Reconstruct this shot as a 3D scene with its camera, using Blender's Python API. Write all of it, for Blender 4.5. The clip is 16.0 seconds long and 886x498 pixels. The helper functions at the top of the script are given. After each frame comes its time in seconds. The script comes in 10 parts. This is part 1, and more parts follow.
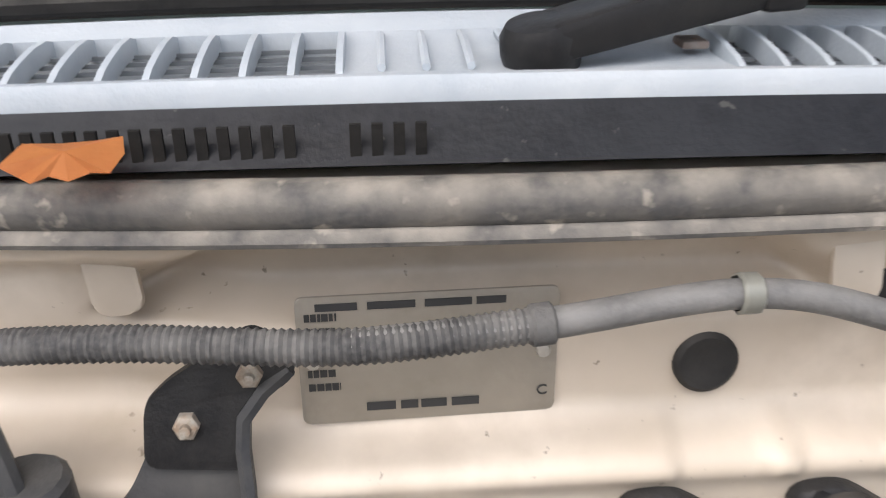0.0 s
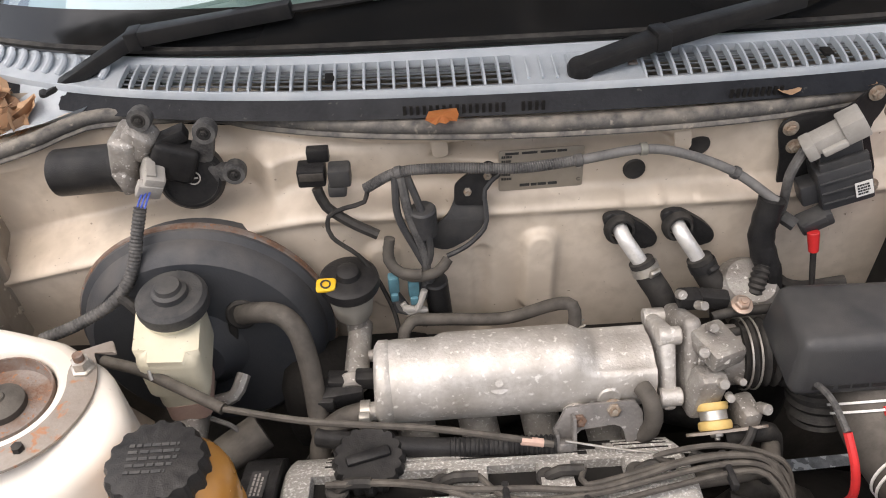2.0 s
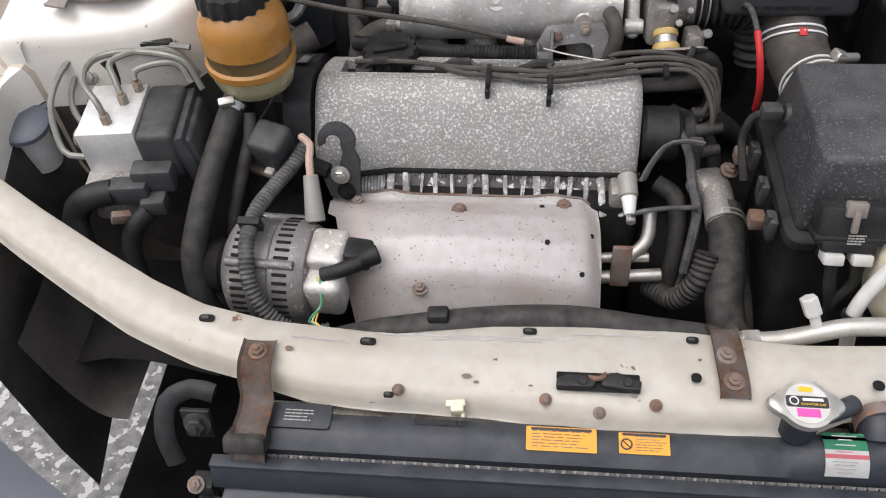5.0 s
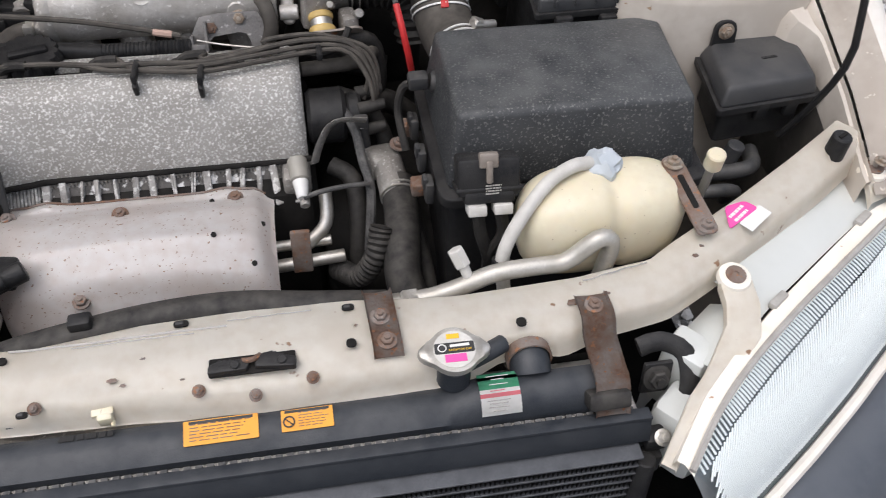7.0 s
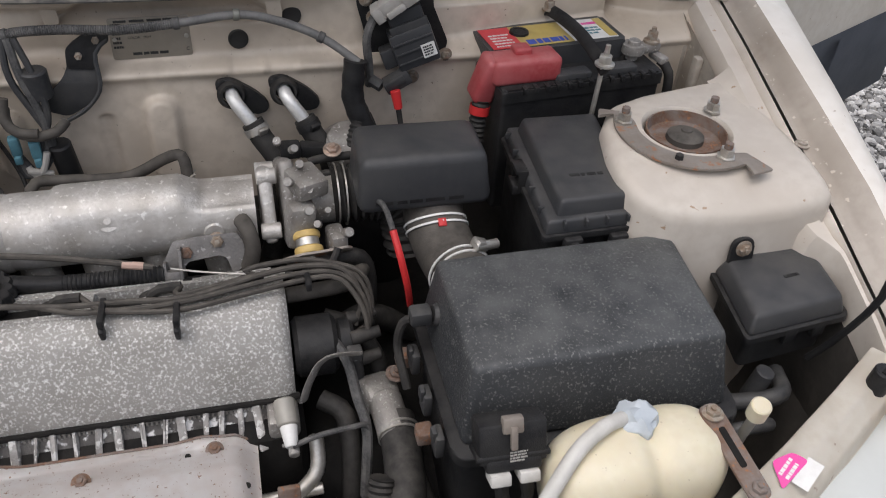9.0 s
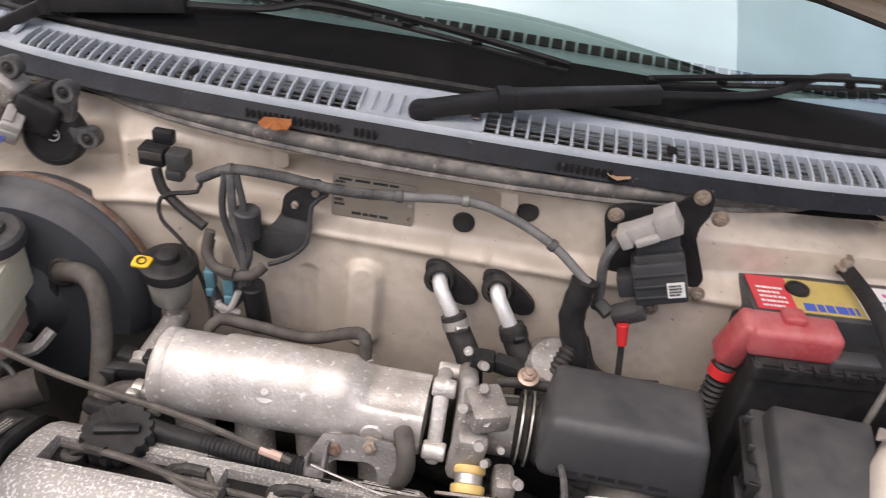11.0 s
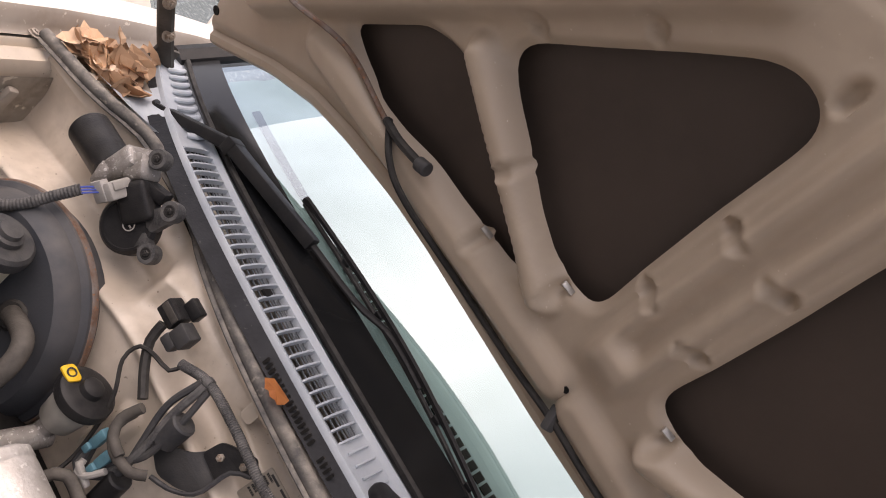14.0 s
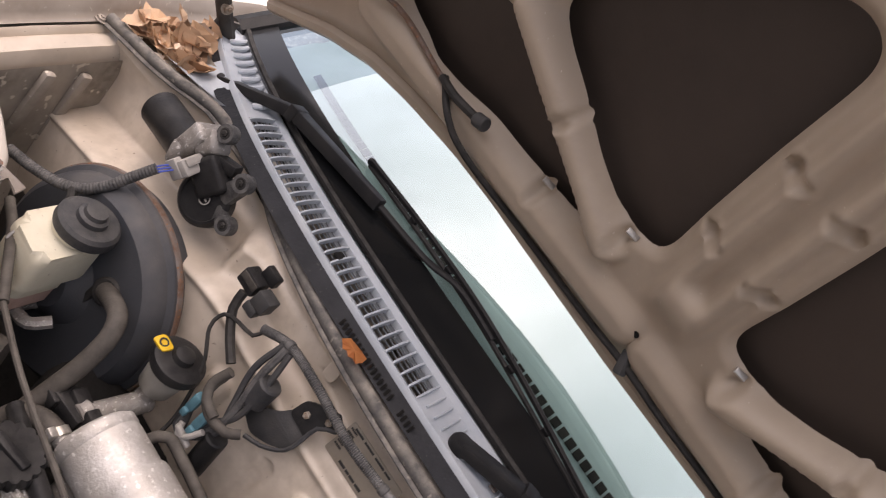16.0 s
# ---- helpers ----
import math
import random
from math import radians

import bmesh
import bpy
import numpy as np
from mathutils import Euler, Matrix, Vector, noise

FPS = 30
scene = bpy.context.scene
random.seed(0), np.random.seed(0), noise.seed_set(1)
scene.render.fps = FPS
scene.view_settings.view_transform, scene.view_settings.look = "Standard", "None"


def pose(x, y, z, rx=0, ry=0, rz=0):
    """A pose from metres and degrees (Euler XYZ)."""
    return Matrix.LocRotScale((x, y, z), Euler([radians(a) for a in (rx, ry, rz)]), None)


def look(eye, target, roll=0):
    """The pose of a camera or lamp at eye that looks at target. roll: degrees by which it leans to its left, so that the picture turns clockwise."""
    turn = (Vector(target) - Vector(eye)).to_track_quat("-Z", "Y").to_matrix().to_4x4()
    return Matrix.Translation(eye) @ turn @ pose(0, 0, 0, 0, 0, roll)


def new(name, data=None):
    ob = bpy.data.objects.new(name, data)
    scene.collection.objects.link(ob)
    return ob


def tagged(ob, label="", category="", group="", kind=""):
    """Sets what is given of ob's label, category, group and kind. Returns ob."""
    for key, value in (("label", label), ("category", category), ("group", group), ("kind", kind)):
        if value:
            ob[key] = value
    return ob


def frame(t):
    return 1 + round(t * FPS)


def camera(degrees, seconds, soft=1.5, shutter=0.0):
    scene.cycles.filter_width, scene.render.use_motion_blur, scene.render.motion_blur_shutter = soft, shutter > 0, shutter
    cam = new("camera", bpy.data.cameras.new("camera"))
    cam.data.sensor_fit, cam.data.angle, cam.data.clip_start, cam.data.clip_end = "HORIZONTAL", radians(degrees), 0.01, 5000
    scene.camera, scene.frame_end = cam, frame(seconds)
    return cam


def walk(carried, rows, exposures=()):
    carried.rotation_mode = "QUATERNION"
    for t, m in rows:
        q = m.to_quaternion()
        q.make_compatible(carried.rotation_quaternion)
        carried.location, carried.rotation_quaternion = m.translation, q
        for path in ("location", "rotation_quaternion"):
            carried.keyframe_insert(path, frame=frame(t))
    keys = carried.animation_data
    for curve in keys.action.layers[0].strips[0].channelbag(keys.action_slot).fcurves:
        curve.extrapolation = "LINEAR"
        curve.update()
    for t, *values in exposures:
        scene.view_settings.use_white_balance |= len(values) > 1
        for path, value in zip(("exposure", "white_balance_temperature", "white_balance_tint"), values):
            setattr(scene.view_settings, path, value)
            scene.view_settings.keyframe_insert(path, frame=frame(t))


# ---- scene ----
cam = camera(56.0, 16.0, 1.0, 0.15)
PATH = [
    (0, (-0.066, 0.005, 1.208), (0.067, 1.8, 0.336), -0.0),
    (0.3, (-0.058, -0.09, 1.275), (0.074, 1.658, 0.312), -0.6),
    (0.5, (-0.056, -0.17, 1.332), (0.028, 1.547, 0.309), -1.6),
    (1, (-0.113, -0.338, 1.422), (0.037, 1.315, 0.306), -0.7),
    (1.5, (-0.158, -0.445, 1.508), (-0.068, 1.129, 0.277), -1.7),
    (2, (-0.18, -0.484, 1.58), (-0.147, 1.024, 0.267), -2.5),
    (2.5, (-0.195, -0.513, 1.616), (-0.194, 0.92, 0.22), -3.0),
    (3, (-0.174, -0.572, 1.619), (-0.254, 0.774, 0.142), -3.6),
    (3.5, (-0.143, -0.673, 1.609), (-0.331, 0.662, 0.132), -4.3),
    (3.7, (-0.132, -0.713, 1.599), (-0.352, 0.615, 0.121), -4.4),
    (5.8, (-0.027, -0.934, 1.479), (-0.071, 0.384, -0.025), -1.8),
    (6, (-0.01, -0.933, 1.475), (0.011, 0.395, -0.02), -0.8),
    (6.5, (0.026, -0.934, 1.469), (0.177, 0.403, -0.01), 0.9),
    (7, (0.074, -0.925, 1.469), (0.365, 0.41, 0.009), 3.1),
    (7.5, (0.112, -0.922, 1.473), (0.493, 0.435, 0.054), 5.1),
    (8, (0.115, -0.893, 1.483), (0.51, 0.515, 0.119), 4.3),
    (8.2, (0.102, -0.869, 1.483), (0.503, 0.564, 0.146), 3.5),
    (10.3, (0.013, -0.569, 1.553), (0.485, 0.969, 0.365), 7.4),
    (10.5, (0.023, -0.555, 1.552), (0.39, 1.023, 0.38), 7.5),
    (11, (0.096, -0.522, 1.539), (-0.036, 1.114, 0.396), 7.5),
    (11.5, (0.089, -0.581, 1.598), (-0.369, 0.998, 0.46), 15.7),
    (12, (0.017, -0.557, 1.639), (-0.427, 1.121, 0.646), 27.2),
    (12.5, (-0.006, -0.523, 1.622), (-0.412, 1.27, 0.835), 38.7),
    (13, (0.005, -0.502, 1.605), (-0.393, 1.353, 0.971), 47.9),
    (13.5, (0.016, -0.521, 1.588), (-0.427, 1.343, 1.015), 51.8),
    (14, (0.02, -0.514, 1.581), (-0.457, 1.353, 1.043), 53.1),
    (14.5, (0.016, -0.511, 1.584), (-0.468, 1.374, 1.119), 53.2),
    (15, (0.016, -0.505, 1.581), (-0.477, 1.383, 1.143), 53.2),
    (15.5, (0.013, -0.516, 1.587), (-0.465, 1.356, 1.071), 52.6),
    (16, (0.018, -0.522, 1.609), (-0.445, 1.267, 0.845), 49.3),
]
walk(cam, [(t, look(eye, target, roll)) for t, eye, target, roll in PATH],
     exposures=[(0, 1.42, 6700, 12), (0.5, 1.15, 7100, 13), (1.0, 1.1, 7100, 14), (1.5, 0.82, 7000, 14), (2.5, 0.78, 6800, 13), (3.0, 0.45, 6600, 12), (3.5, 0.4, 6450, 12), (6, 0.25, 6300, 12),
                (7, 0.2, 6300, 12), (8, 0.0, 6350, 12), (10.5, 0.53, 6350, 12), (11, 0.84, 6800, 18), (11.5, 0.7, 6700, 19), (12, 0.46, 6600, 18), (13, 0.5, 7000, 22), (15, 0.65, 7200, 23), (16, 0.5, 7100, 23)])



def V(*a):
    return Vector(a)


# ---- world and light ----
world = bpy.data.worlds.new("overcast_sky")
scene.world = world
world.use_nodes = True
wn, wl = world.node_tree.nodes, world.node_tree.links
SUN_UP, SUN_TURN = radians(72), radians(-118)
sky = wn.new("ShaderNodeTexSky")
sky.sky_type, sky.sun_disc, sky.sun_elevation, sky.sun_rotation = "NISHITA", False, SUN_UP, SUN_TURN
sky.dust_density, sky.air_density = 4.0, 1.2
pale = wn.new("ShaderNodeHueSaturation")
pale.inputs["Saturation"].default_value = 0.55
wl.new(sky.outputs[0], pale.inputs["Color"])
# thin broken cloud over the whole sky
cloud, cloud_co, cloud_map, cloudy = wn.new("ShaderNodeTexNoise"), wn.new("ShaderNodeTexCoord"), wn.new("ShaderNodeMapRange"), wn.new("ShaderNodeMix")
cloud.inputs["Scale"].default_value, cloud.inputs["Detail"].default_value, cloud.inputs["Distortion"].default_value = 3.2, 6.0, 0.6
cloud_map.inputs["From Min"].default_value, cloud_map.inputs["From Max"].default_value = 0.40, 0.64
cloud_map.inputs["To Min"].default_value, cloud_map.inputs["To Max"].default_value = 0.86, 1.30
cloudy.data_type, cloudy.blend_type = "RGBA", "MULTIPLY"
cloudy.inputs[0].default_value = 1.0
wl.new(cloud_co.outputs["Generated"], cloud.inputs["Vector"])
wl.new(cloud.outputs["Fac"], cloud_map.inputs["Value"])
wl.new(pale.outputs[0], cloudy.inputs[6])
wl.new(cloud_map.outputs[0], cloudy.inputs[7])
wl.new(cloudy.outputs[2], wn["Background"].inputs["Color"])
wn["Background"].inputs["Strength"].default_value = 0.15
sun_data = bpy.data.lights.new("sun", "SUN")
sun_data.energy, sun_data.angle, sun_data.color = 1.5, radians(95), (1.0, 0.97, 0.93)
sun = new("sun", sun_data)
sun.rotation_euler = V(math.sin(SUN_TURN) * math.cos(SUN_UP), math.cos(SUN_TURN) * math.cos(SUN_UP), math.sin(SUN_UP)).to_track_quat("Z", "Y").to_euler()

# ---- materials ----


def mat(name, base, rough=0.5, metal=0.0, other=None, scale=25.0, spread=(0.4, 0.65), bump=0.0, bump_scale=200.0,
        speck=None, speck_scale=300.0, speck_at=0.62, dust=None, dust_amount=0.0, extra=None, speck_soft=0.05):
    """A principled surface: base and a second colour mixed by noise, fine specks, dust on faces that look up, fine relief."""
    m = bpy.data.materials.new(name)
    m.use_nodes = True
    n, l = m.node_tree.nodes, m.node_tree.links
    p = n["Principled BSDF"]
    p.inputs["Roughness"].default_value, p.inputs["Metallic"].default_value = rough, metal
    co = n.new("ShaderNodeTexCoord").outputs["Object"]

    def noise_fac(sc, lo, hi, detail=6.0):
        t = n.new("ShaderNodeTexNoise")
        t.inputs["Scale"].default_value, t.inputs["Detail"].default_value = sc, detail
        l.new(co, t.inputs["Vector"])
        r = n.new("ShaderNodeMapRange")
        r.inputs["From Min"].default_value, r.inputs["From Max"].default_value = lo, hi
        l.new(t.outputs["Fac"], r.inputs["Value"])
        return r.outputs[0]

    def mixed(a, b, fac):
        x = n.new("ShaderNodeMix")
        x.data_type = "RGBA"
        for sock, v in ((x.inputs[6], a), (x.inputs[7], b)):
            if isinstance(v, tuple):
                sock.default_value = (*v, 1)
            else:
                l.new(v, sock)
        l.new(fac, x.inputs[0])
        return x.outputs[2]

    def times(fac, k):
        x = n.new("ShaderNodeMath")
        x.operation = "MULTIPLY"
        l.new(fac, x.inputs[0])
        x.inputs[1].default_value = k
        return x.outputs[0]

    col = base
    if other:
        col = mixed(col, other, noise_fac(scale, *spread))
        col = mixed(col, tuple(0.5 * (a + b) for a, b in zip(base, other)), noise_fac(scale * 7, 0.4, 0.75))
    if speck:
        col = mixed(col, speck, noise_fac(speck_scale, speck_at, speck_at + speck_soft, 3.0))
    if dust:
        g = n.new("ShaderNodeNewGeometry")
        s = n.new("ShaderNodeSeparateXYZ")
        l.new(g.outputs["Normal"], s.inputs[0])
        r = n.new("ShaderNodeMapRange")
        r.inputs["From Min"].default_value, r.inputs["From Max"].default_value = 0.1, 0.95
        l.new(s.outputs["Z"], r.inputs["Value"])
        f = n.new("ShaderNodeMath")
        f.operation = "MULTIPLY"
        l.new(r.outputs[0], f.inputs[0])
        l.new(noise_fac(scale * 2, 0.3, 0.7), f.inputs[1])
        col = mixed(col, dust, times(f.outputs[0], dust_amount))
    if isinstance(col, tuple):
        p.inputs["Base Color"].default_value = (*col, 1)
    else:
        l.new(col, p.inputs["Base Color"])
    if bump:
        t = n.new("ShaderNodeTexNoise")
        t.inputs["Scale"].default_value, t.inputs["Detail"].default_value = bump_scale, 4.0
        l.new(co, t.inputs["Vector"])
        b = n.new("ShaderNodeBump")
        b.inputs["Strength"].default_value, b.inputs["Distance"].default_value = bump, 0.002
        l.new(t.outputs["Fac"], b.inputs["Height"])
        l.new(b.outputs[0], p.inputs["Normal"])
    r = n.new("ShaderNodeMapRange")
    r.inputs["To Min"].default_value, r.inputs["To Max"].default_value = max(0.02, rough - 0.1), min(1.0, rough + 0.12)
    t = n.new("ShaderNodeTexNoise")
    t.inputs["Scale"].default_value = scale * 1.7
    l.new(co, t.inputs["Vector"])
    l.new(t.outputs["Fac"], r.inputs["Value"])
    l.new(r.outputs[0], p.inputs["Roughness"])
    for key, v in (extra or {}).items():
        p.inputs[key].default_value = v
    return m


M_BAY = mat("bay_paint", (0.66, 0.575, 0.475), 0.34, 0, (0.42, 0.35, 0.27), 8, (0.45, 0.74), 0.05, 90, (0.25, 0.20, 0.15), 160, 0.70, (0.40, 0.34, 0.27), 0.35)
M_WHITE = mat("white_paint", (0.80, 0.755, 0.685), 0.32, 0, (0.66, 0.60, 0.515), 7, (0.48, 0.82), 0.04, 90, (0.42, 0.33, 0.24), 120, 0.715)
# Darker than the white paint, mottled, with brown specks.
M_DULL_CREAM = mat("dull_cream_paint", (0.60, 0.545, 0.475), 0.40, 0, (0.47, 0.41, 0.345), 9, (0.45, 0.78), 0.05, 90, (0.36, 0.25, 0.16), 75, 0.70, speck_soft=0.04)
# Wing paint turned taupe: the shade under the bonnet is in the colour.
M_FLANGE = mat("shade_taupe_paint", (0.42, 0.37, 0.315), 0.42, 0, (0.30, 0.255, 0.21), 9, (0.42, 0.7), 0.05, 120, (0.62, 0.56, 0.48), 90, 0.66)
# Darker copy of the bay paint; the underside's shade is in the tan.
M_HOOD = mat("shaded_bonnet_paint", (0.44, 0.36, 0.275), 0.42, 0, (0.38, 0.305, 0.232), 7, (0.4, 0.7), 0.05, 120, (0.60, 0.52, 0.43), 210, 0.72)
M_BEAM = mat("cream_beam_paint", (0.90, 0.85, 0.755), 0.34, 0, (0.74, 0.655, 0.53), 9, (0.52, 0.82), 0.10, 60, (0.40, 0.24, 0.14), 42, 0.705, speck_soft=0.03)
# Bay paint with the pocket's shade mixed into the colour, mottled at random.
M_POCKET = mat("shaded_pocket_paint", (0.44, 0.39, 0.325), 0.5, 0, (0.20, 0.17, 0.14), 11, (0.42, 0.66), 0.1, 150, (0.60, 0.54, 0.45), 60, 0.64)
M_BRACE = mat("dull_brace_steel", (0.30, 0.265, 0.23), 0.55, 0.2, (0.22, 0.185, 0.155), 30, (0.4, 0.65), 0.25, 300, (0.36, 0.17, 0.09), 70, 0.60, speck_soft=0.08)
M_LAMPBOX = mat("pale_lamp_housing", (0.60, 0.615, 0.59), 0.34, 0, (0.53, 0.545, 0.52), 9, (0.4, 0.75), 0.04, 150, (0.35, 0.31, 0.26), 60, 0.73)
# Inside of the skin; shade within the openings is put into this brown.
M_SKIN = mat("shaded_bonnet_skin", (0.048, 0.0345, 0.027), 0.60, 0, (0.062, 0.045, 0.035), 6, (0.4, 0.7), 0.1, 500)
M_ALU = mat("cast_aluminium", (0.64, 0.615, 0.58), 0.50, 0.42, (0.36, 0.33, 0.29), 24, (0.42, 0.68), 0.38, 300, (0.80, 0.78, 0.74), 150, 0.60, speck_soft=0.10)
M_ALUD = mat("dirty_aluminium", (0.42, 0.40, 0.37), 0.55, 0.5, (0.24, 0.22, 0.20), 35, (0.4, 0.65), 0.5, 320, (0.62, 0.60, 0.57), 240, 0.62)
M_COVER = mat("valve_cover_alloy", (0.37, 0.355, 0.33), 0.60, 0.10, (0.29, 0.275, 0.25), 16, (0.38, 0.66), 0.7, 240, (0.72, 0.71, 0.685), 330, 0.51, speck_soft=0.18)
M_BOOST = mat("dusty_drum_paint", (0.042, 0.046, 0.053), 0.5, 0, (0.062, 0.064, 0.068), 12, (0.4, 0.7), 0.15, 400, None, 300, 0.6, (0.16, 0.145, 0.13), 0.5, extra={"Specular IOR Level": 0.30})
M_FIN = mat("corroded_casting", (0.24, 0.228, 0.215), 0.75, 0.2, (0.40, 0.385, 0.365), 55, (0.4, 0.62), 0.8, 300, (0.60, 0.59, 0.57), 130, 0.53)
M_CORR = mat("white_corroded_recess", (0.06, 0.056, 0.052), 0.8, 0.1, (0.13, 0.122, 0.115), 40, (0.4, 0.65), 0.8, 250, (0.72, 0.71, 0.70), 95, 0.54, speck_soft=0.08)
M_BPIPE = mat("sage_grey_pipe", (0.27, 0.27, 0.235), 0.42, 0.25, (0.19, 0.185, 0.16), 60, (0.4, 0.7), 0.1, 300)
M_SHIELD = mat("heat_shield_steel", (0.90, 0.865, 0.84), 0.34, 0.05, (0.74, 0.645, 0.585), 10, (0.48, 0.74), 0.12, 90, (0.40, 0.24, 0.16), 260, 0.655)
M_BLACK = mat("black_plastic", (0.014, 0.014, 0.015), 0.42, 0, (0.034, 0.033, 0.032), 36, (0.4, 0.7), 0.25, 700, None, 300, 0.62, (0.085, 0.08, 0.075), 0.2, extra={"Specular IOR Level": 0.22})
M_BOX = mat("textured_black_plastic", (0.036, 0.038, 0.041), 0.38, 0, (0.058, 0.060, 0.062), 12, (0.4, 0.7), 0.30, 700, (0.18, 0.18, 0.17), 330, 0.565, (0.125, 0.127, 0.125), 0.8, speck_soft=0.13, extra={"Specular IOR Level": 0.30})
M_SMOOTH = mat("smooth_black_plastic", (0.042, 0.043, 0.046), 0.36, 0, (0.058, 0.058, 0.058), 16, (0.4, 0.7), 0.2, 900, None, 300, 0.6, (0.11, 0.105, 0.10), 0.45, extra={"Specular IOR Level": 0.30})
M_GREYP = mat("grey_plastic", (0.038, 0.039, 0.042), 0.5, 0, (0.070, 0.068, 0.065), 32, (0.4, 0.7), 0.2, 500, None, 300, 0.6, (0.13, 0.125, 0.115), 0.35, extra={"Specular IOR Level": 0.30})
M_RUB = mat("dusty_rubber", (0.016, 0.0155, 0.015), 0.66, 0, (0.042, 0.039, 0.036), 34, (0.4, 0.7), 0.2, 400, None, 300, 0.6, (0.14, 0.128, 0.112), 0.36, extra={"Specular IOR Level": 0.30})
M_SEAL = mat("dust_coated_seal", (0.078, 0.076, 0.074), 0.62, 0, (0.17, 0.155, 0.135), 34, (0.42, 0.68), 0.3, 300, (0.26, 0.235, 0.20), 110, 0.62, (0.36, 0.325, 0.275), 0.75, speck_soft=0.1, extra={"Specular IOR Level": 0.30})
M_ALT = mat("dull_grey_casting", (0.17, 0.162, 0.155), 0.5, 0.3, (0.26, 0.245, 0.23), 45, (0.4, 0.65), 0.5, 300, (0.42, 0.40, 0.38), 160, 0.64)
M_HOSE = mat("brown_dusty_hose", (0.056, 0.050, 0.044), 0.7, 0, (0.098, 0.088, 0.076), 30, (0.4, 0.7), 0.25, 350, None, 300, 0.6, (0.19, 0.172, 0.146), 0.36, extra={"Specular IOR Level": 0.30})
M_LOOM = mat("grey_loom_tape", (0.058, 0.057, 0.057), 0.6, 0, (0.17, 0.164, 0.155), 55, (0.45, 0.72), 0.3, 500, extra={"Specular IOR Level": 0.30})
M_COWL = mat("faded_cowl_plastic", (0.42, 0.465, 0.505), 0.46, 0, (0.54, 0.575, 0.60), 18, (0.4, 0.7), 0.15, 500)
# Darker copy of the cowl plastic, shade between the slats in its colour.
M_MESH = mat("shaded_cowl_plastic", (0.15, 0.165, 0.18), 0.5, 0, (0.20, 0.215, 0.23), 18, (0.4, 0.7))
M_APRON = mat("blue_black_apron", (0.009, 0.010, 0.013), 0.48, 0, (0.022, 0.024, 0.028), 26, (0.45, 0.72), 0.2, 300, (0.06, 0.06, 0.057), 150, 0.69, extra={"Specular IOR Level": 0.22})
# Near-black for grime and for gaps whose shade is put into the colour.
M_DARK = mat("grime_and_depth_shade", (0.010, 0.0095, 0.009), 0.85, 0, (0.022, 0.020, 0.018), 22, (0.4, 0.7), 0.3, 200, extra={"Specular IOR Level": 0.22})
M_TAPE = mat("pale_grey_tape", (0.125, 0.122, 0.118), 0.55, 0, (0.23, 0.222, 0.21), 45, (0.42, 0.7), 0.25, 400)
M_STEEL = mat("plated_steel", (0.60, 0.58, 0.54), 0.38, 0.7, (0.36, 0.33, 0.28), 60, (0.4, 0.7), 0.1, 300)
M_BRIGHT = mat("bare_aluminium_pipe", (0.82, 0.81, 0.78), 0.40, 0.45, (0.60, 0.58, 0.54), 40, (0.45, 0.75), 0.1, 300)
M_RUST = mat("rusty_steel", (0.17, 0.095, 0.06), 0.75, 0.15, (0.23, 0.20, 0.18), 38, (0.42, 0.6), 0.5, 350, (0.30, 0.14, 0.07), 180, 0.62)
M_BOLT = mat("rust_tinged_bolt", (0.27, 0.19, 0.13), 0.6, 0.4, (0.36, 0.33, 0.28), 160, (0.4, 0.62), 0.3, 500)
M_CREAM = mat("aged_cream_plastic", (0.72, 0.66, 0.50), 0.42, 0, (0.62, 0.54, 0.38), 14, (0.42, 0.7), 0.05, 100, (0.35, 0.27, 0.18), 230, 0.71, extra={"Subsurface Weight": 0.15, "Subsurface Radius": (0.02, 0.014, 0.006)})
M_RESV = mat("milky_reservoir_plastic", (0.68, 0.645, 0.51), 0.4, 0, (0.58, 0.53, 0.40), 22, (0.42, 0.7), 0.05, 120, (0.30, 0.24, 0.17), 200, 0.70)
M_SMOKE = mat("smoky_reservoir_plastic", (0.26, 0.25, 0.22), 0.35, 0, (0.34, 0.32, 0.28), 25, (0.4, 0.7))
M_AMBER = mat("amber_reservoir_plastic", (0.50, 0.235, 0.045), 0.24, 0, (0.41, 0.18, 0.035), 22, (0.4, 0.7), 0.03, 120, None, 1, 1, (0.55, 0.38, 0.2), 0.25, extra={"Transmission Weight": 0.15})
M_FLUID = mat("greenish_fluid_plastic", (0.33, 0.29, 0.15), 0.26, 0, (0.40, 0.37, 0.23), 25, (0.4, 0.7))
M_AMBERD = mat("dark_fluid_band", (0.13, 0.085, 0.035), 0.28, 0, (0.18, 0.12, 0.05), 25, (0.4, 0.7))
M_RED = mat("red_plastic", (0.40, 0.055, 0.06), 0.45, 0, (0.50, 0.14, 0.14), 20, (0.42, 0.72), 0.1, 300, None, 1, 1, (0.5, 0.3, 0.28), 0.3)
M_REDW = mat("red_wire", (0.62, 0.03, 0.03), 0.45, 0, (0.50, 0.03, 0.03), 60, (0.4, 0.7))
M_YEL = mat("yellow_mark", (0.80, 0.50, 0.02), 0.5, 0, (0.72, 0.43, 0.02), 80, (0.4, 0.7))
M_ORANGE = mat("orange_label", (0.80, 0.36, 0.03), 0.5, 0, (0.72, 0.30, 0.03), 50, (0.4, 0.7))
M_WHITEL = mat("white_label", (0.80, 0.79, 0.76), 0.45, 0, (0.70, 0.685, 0.65), 70, (0.4, 0.7))
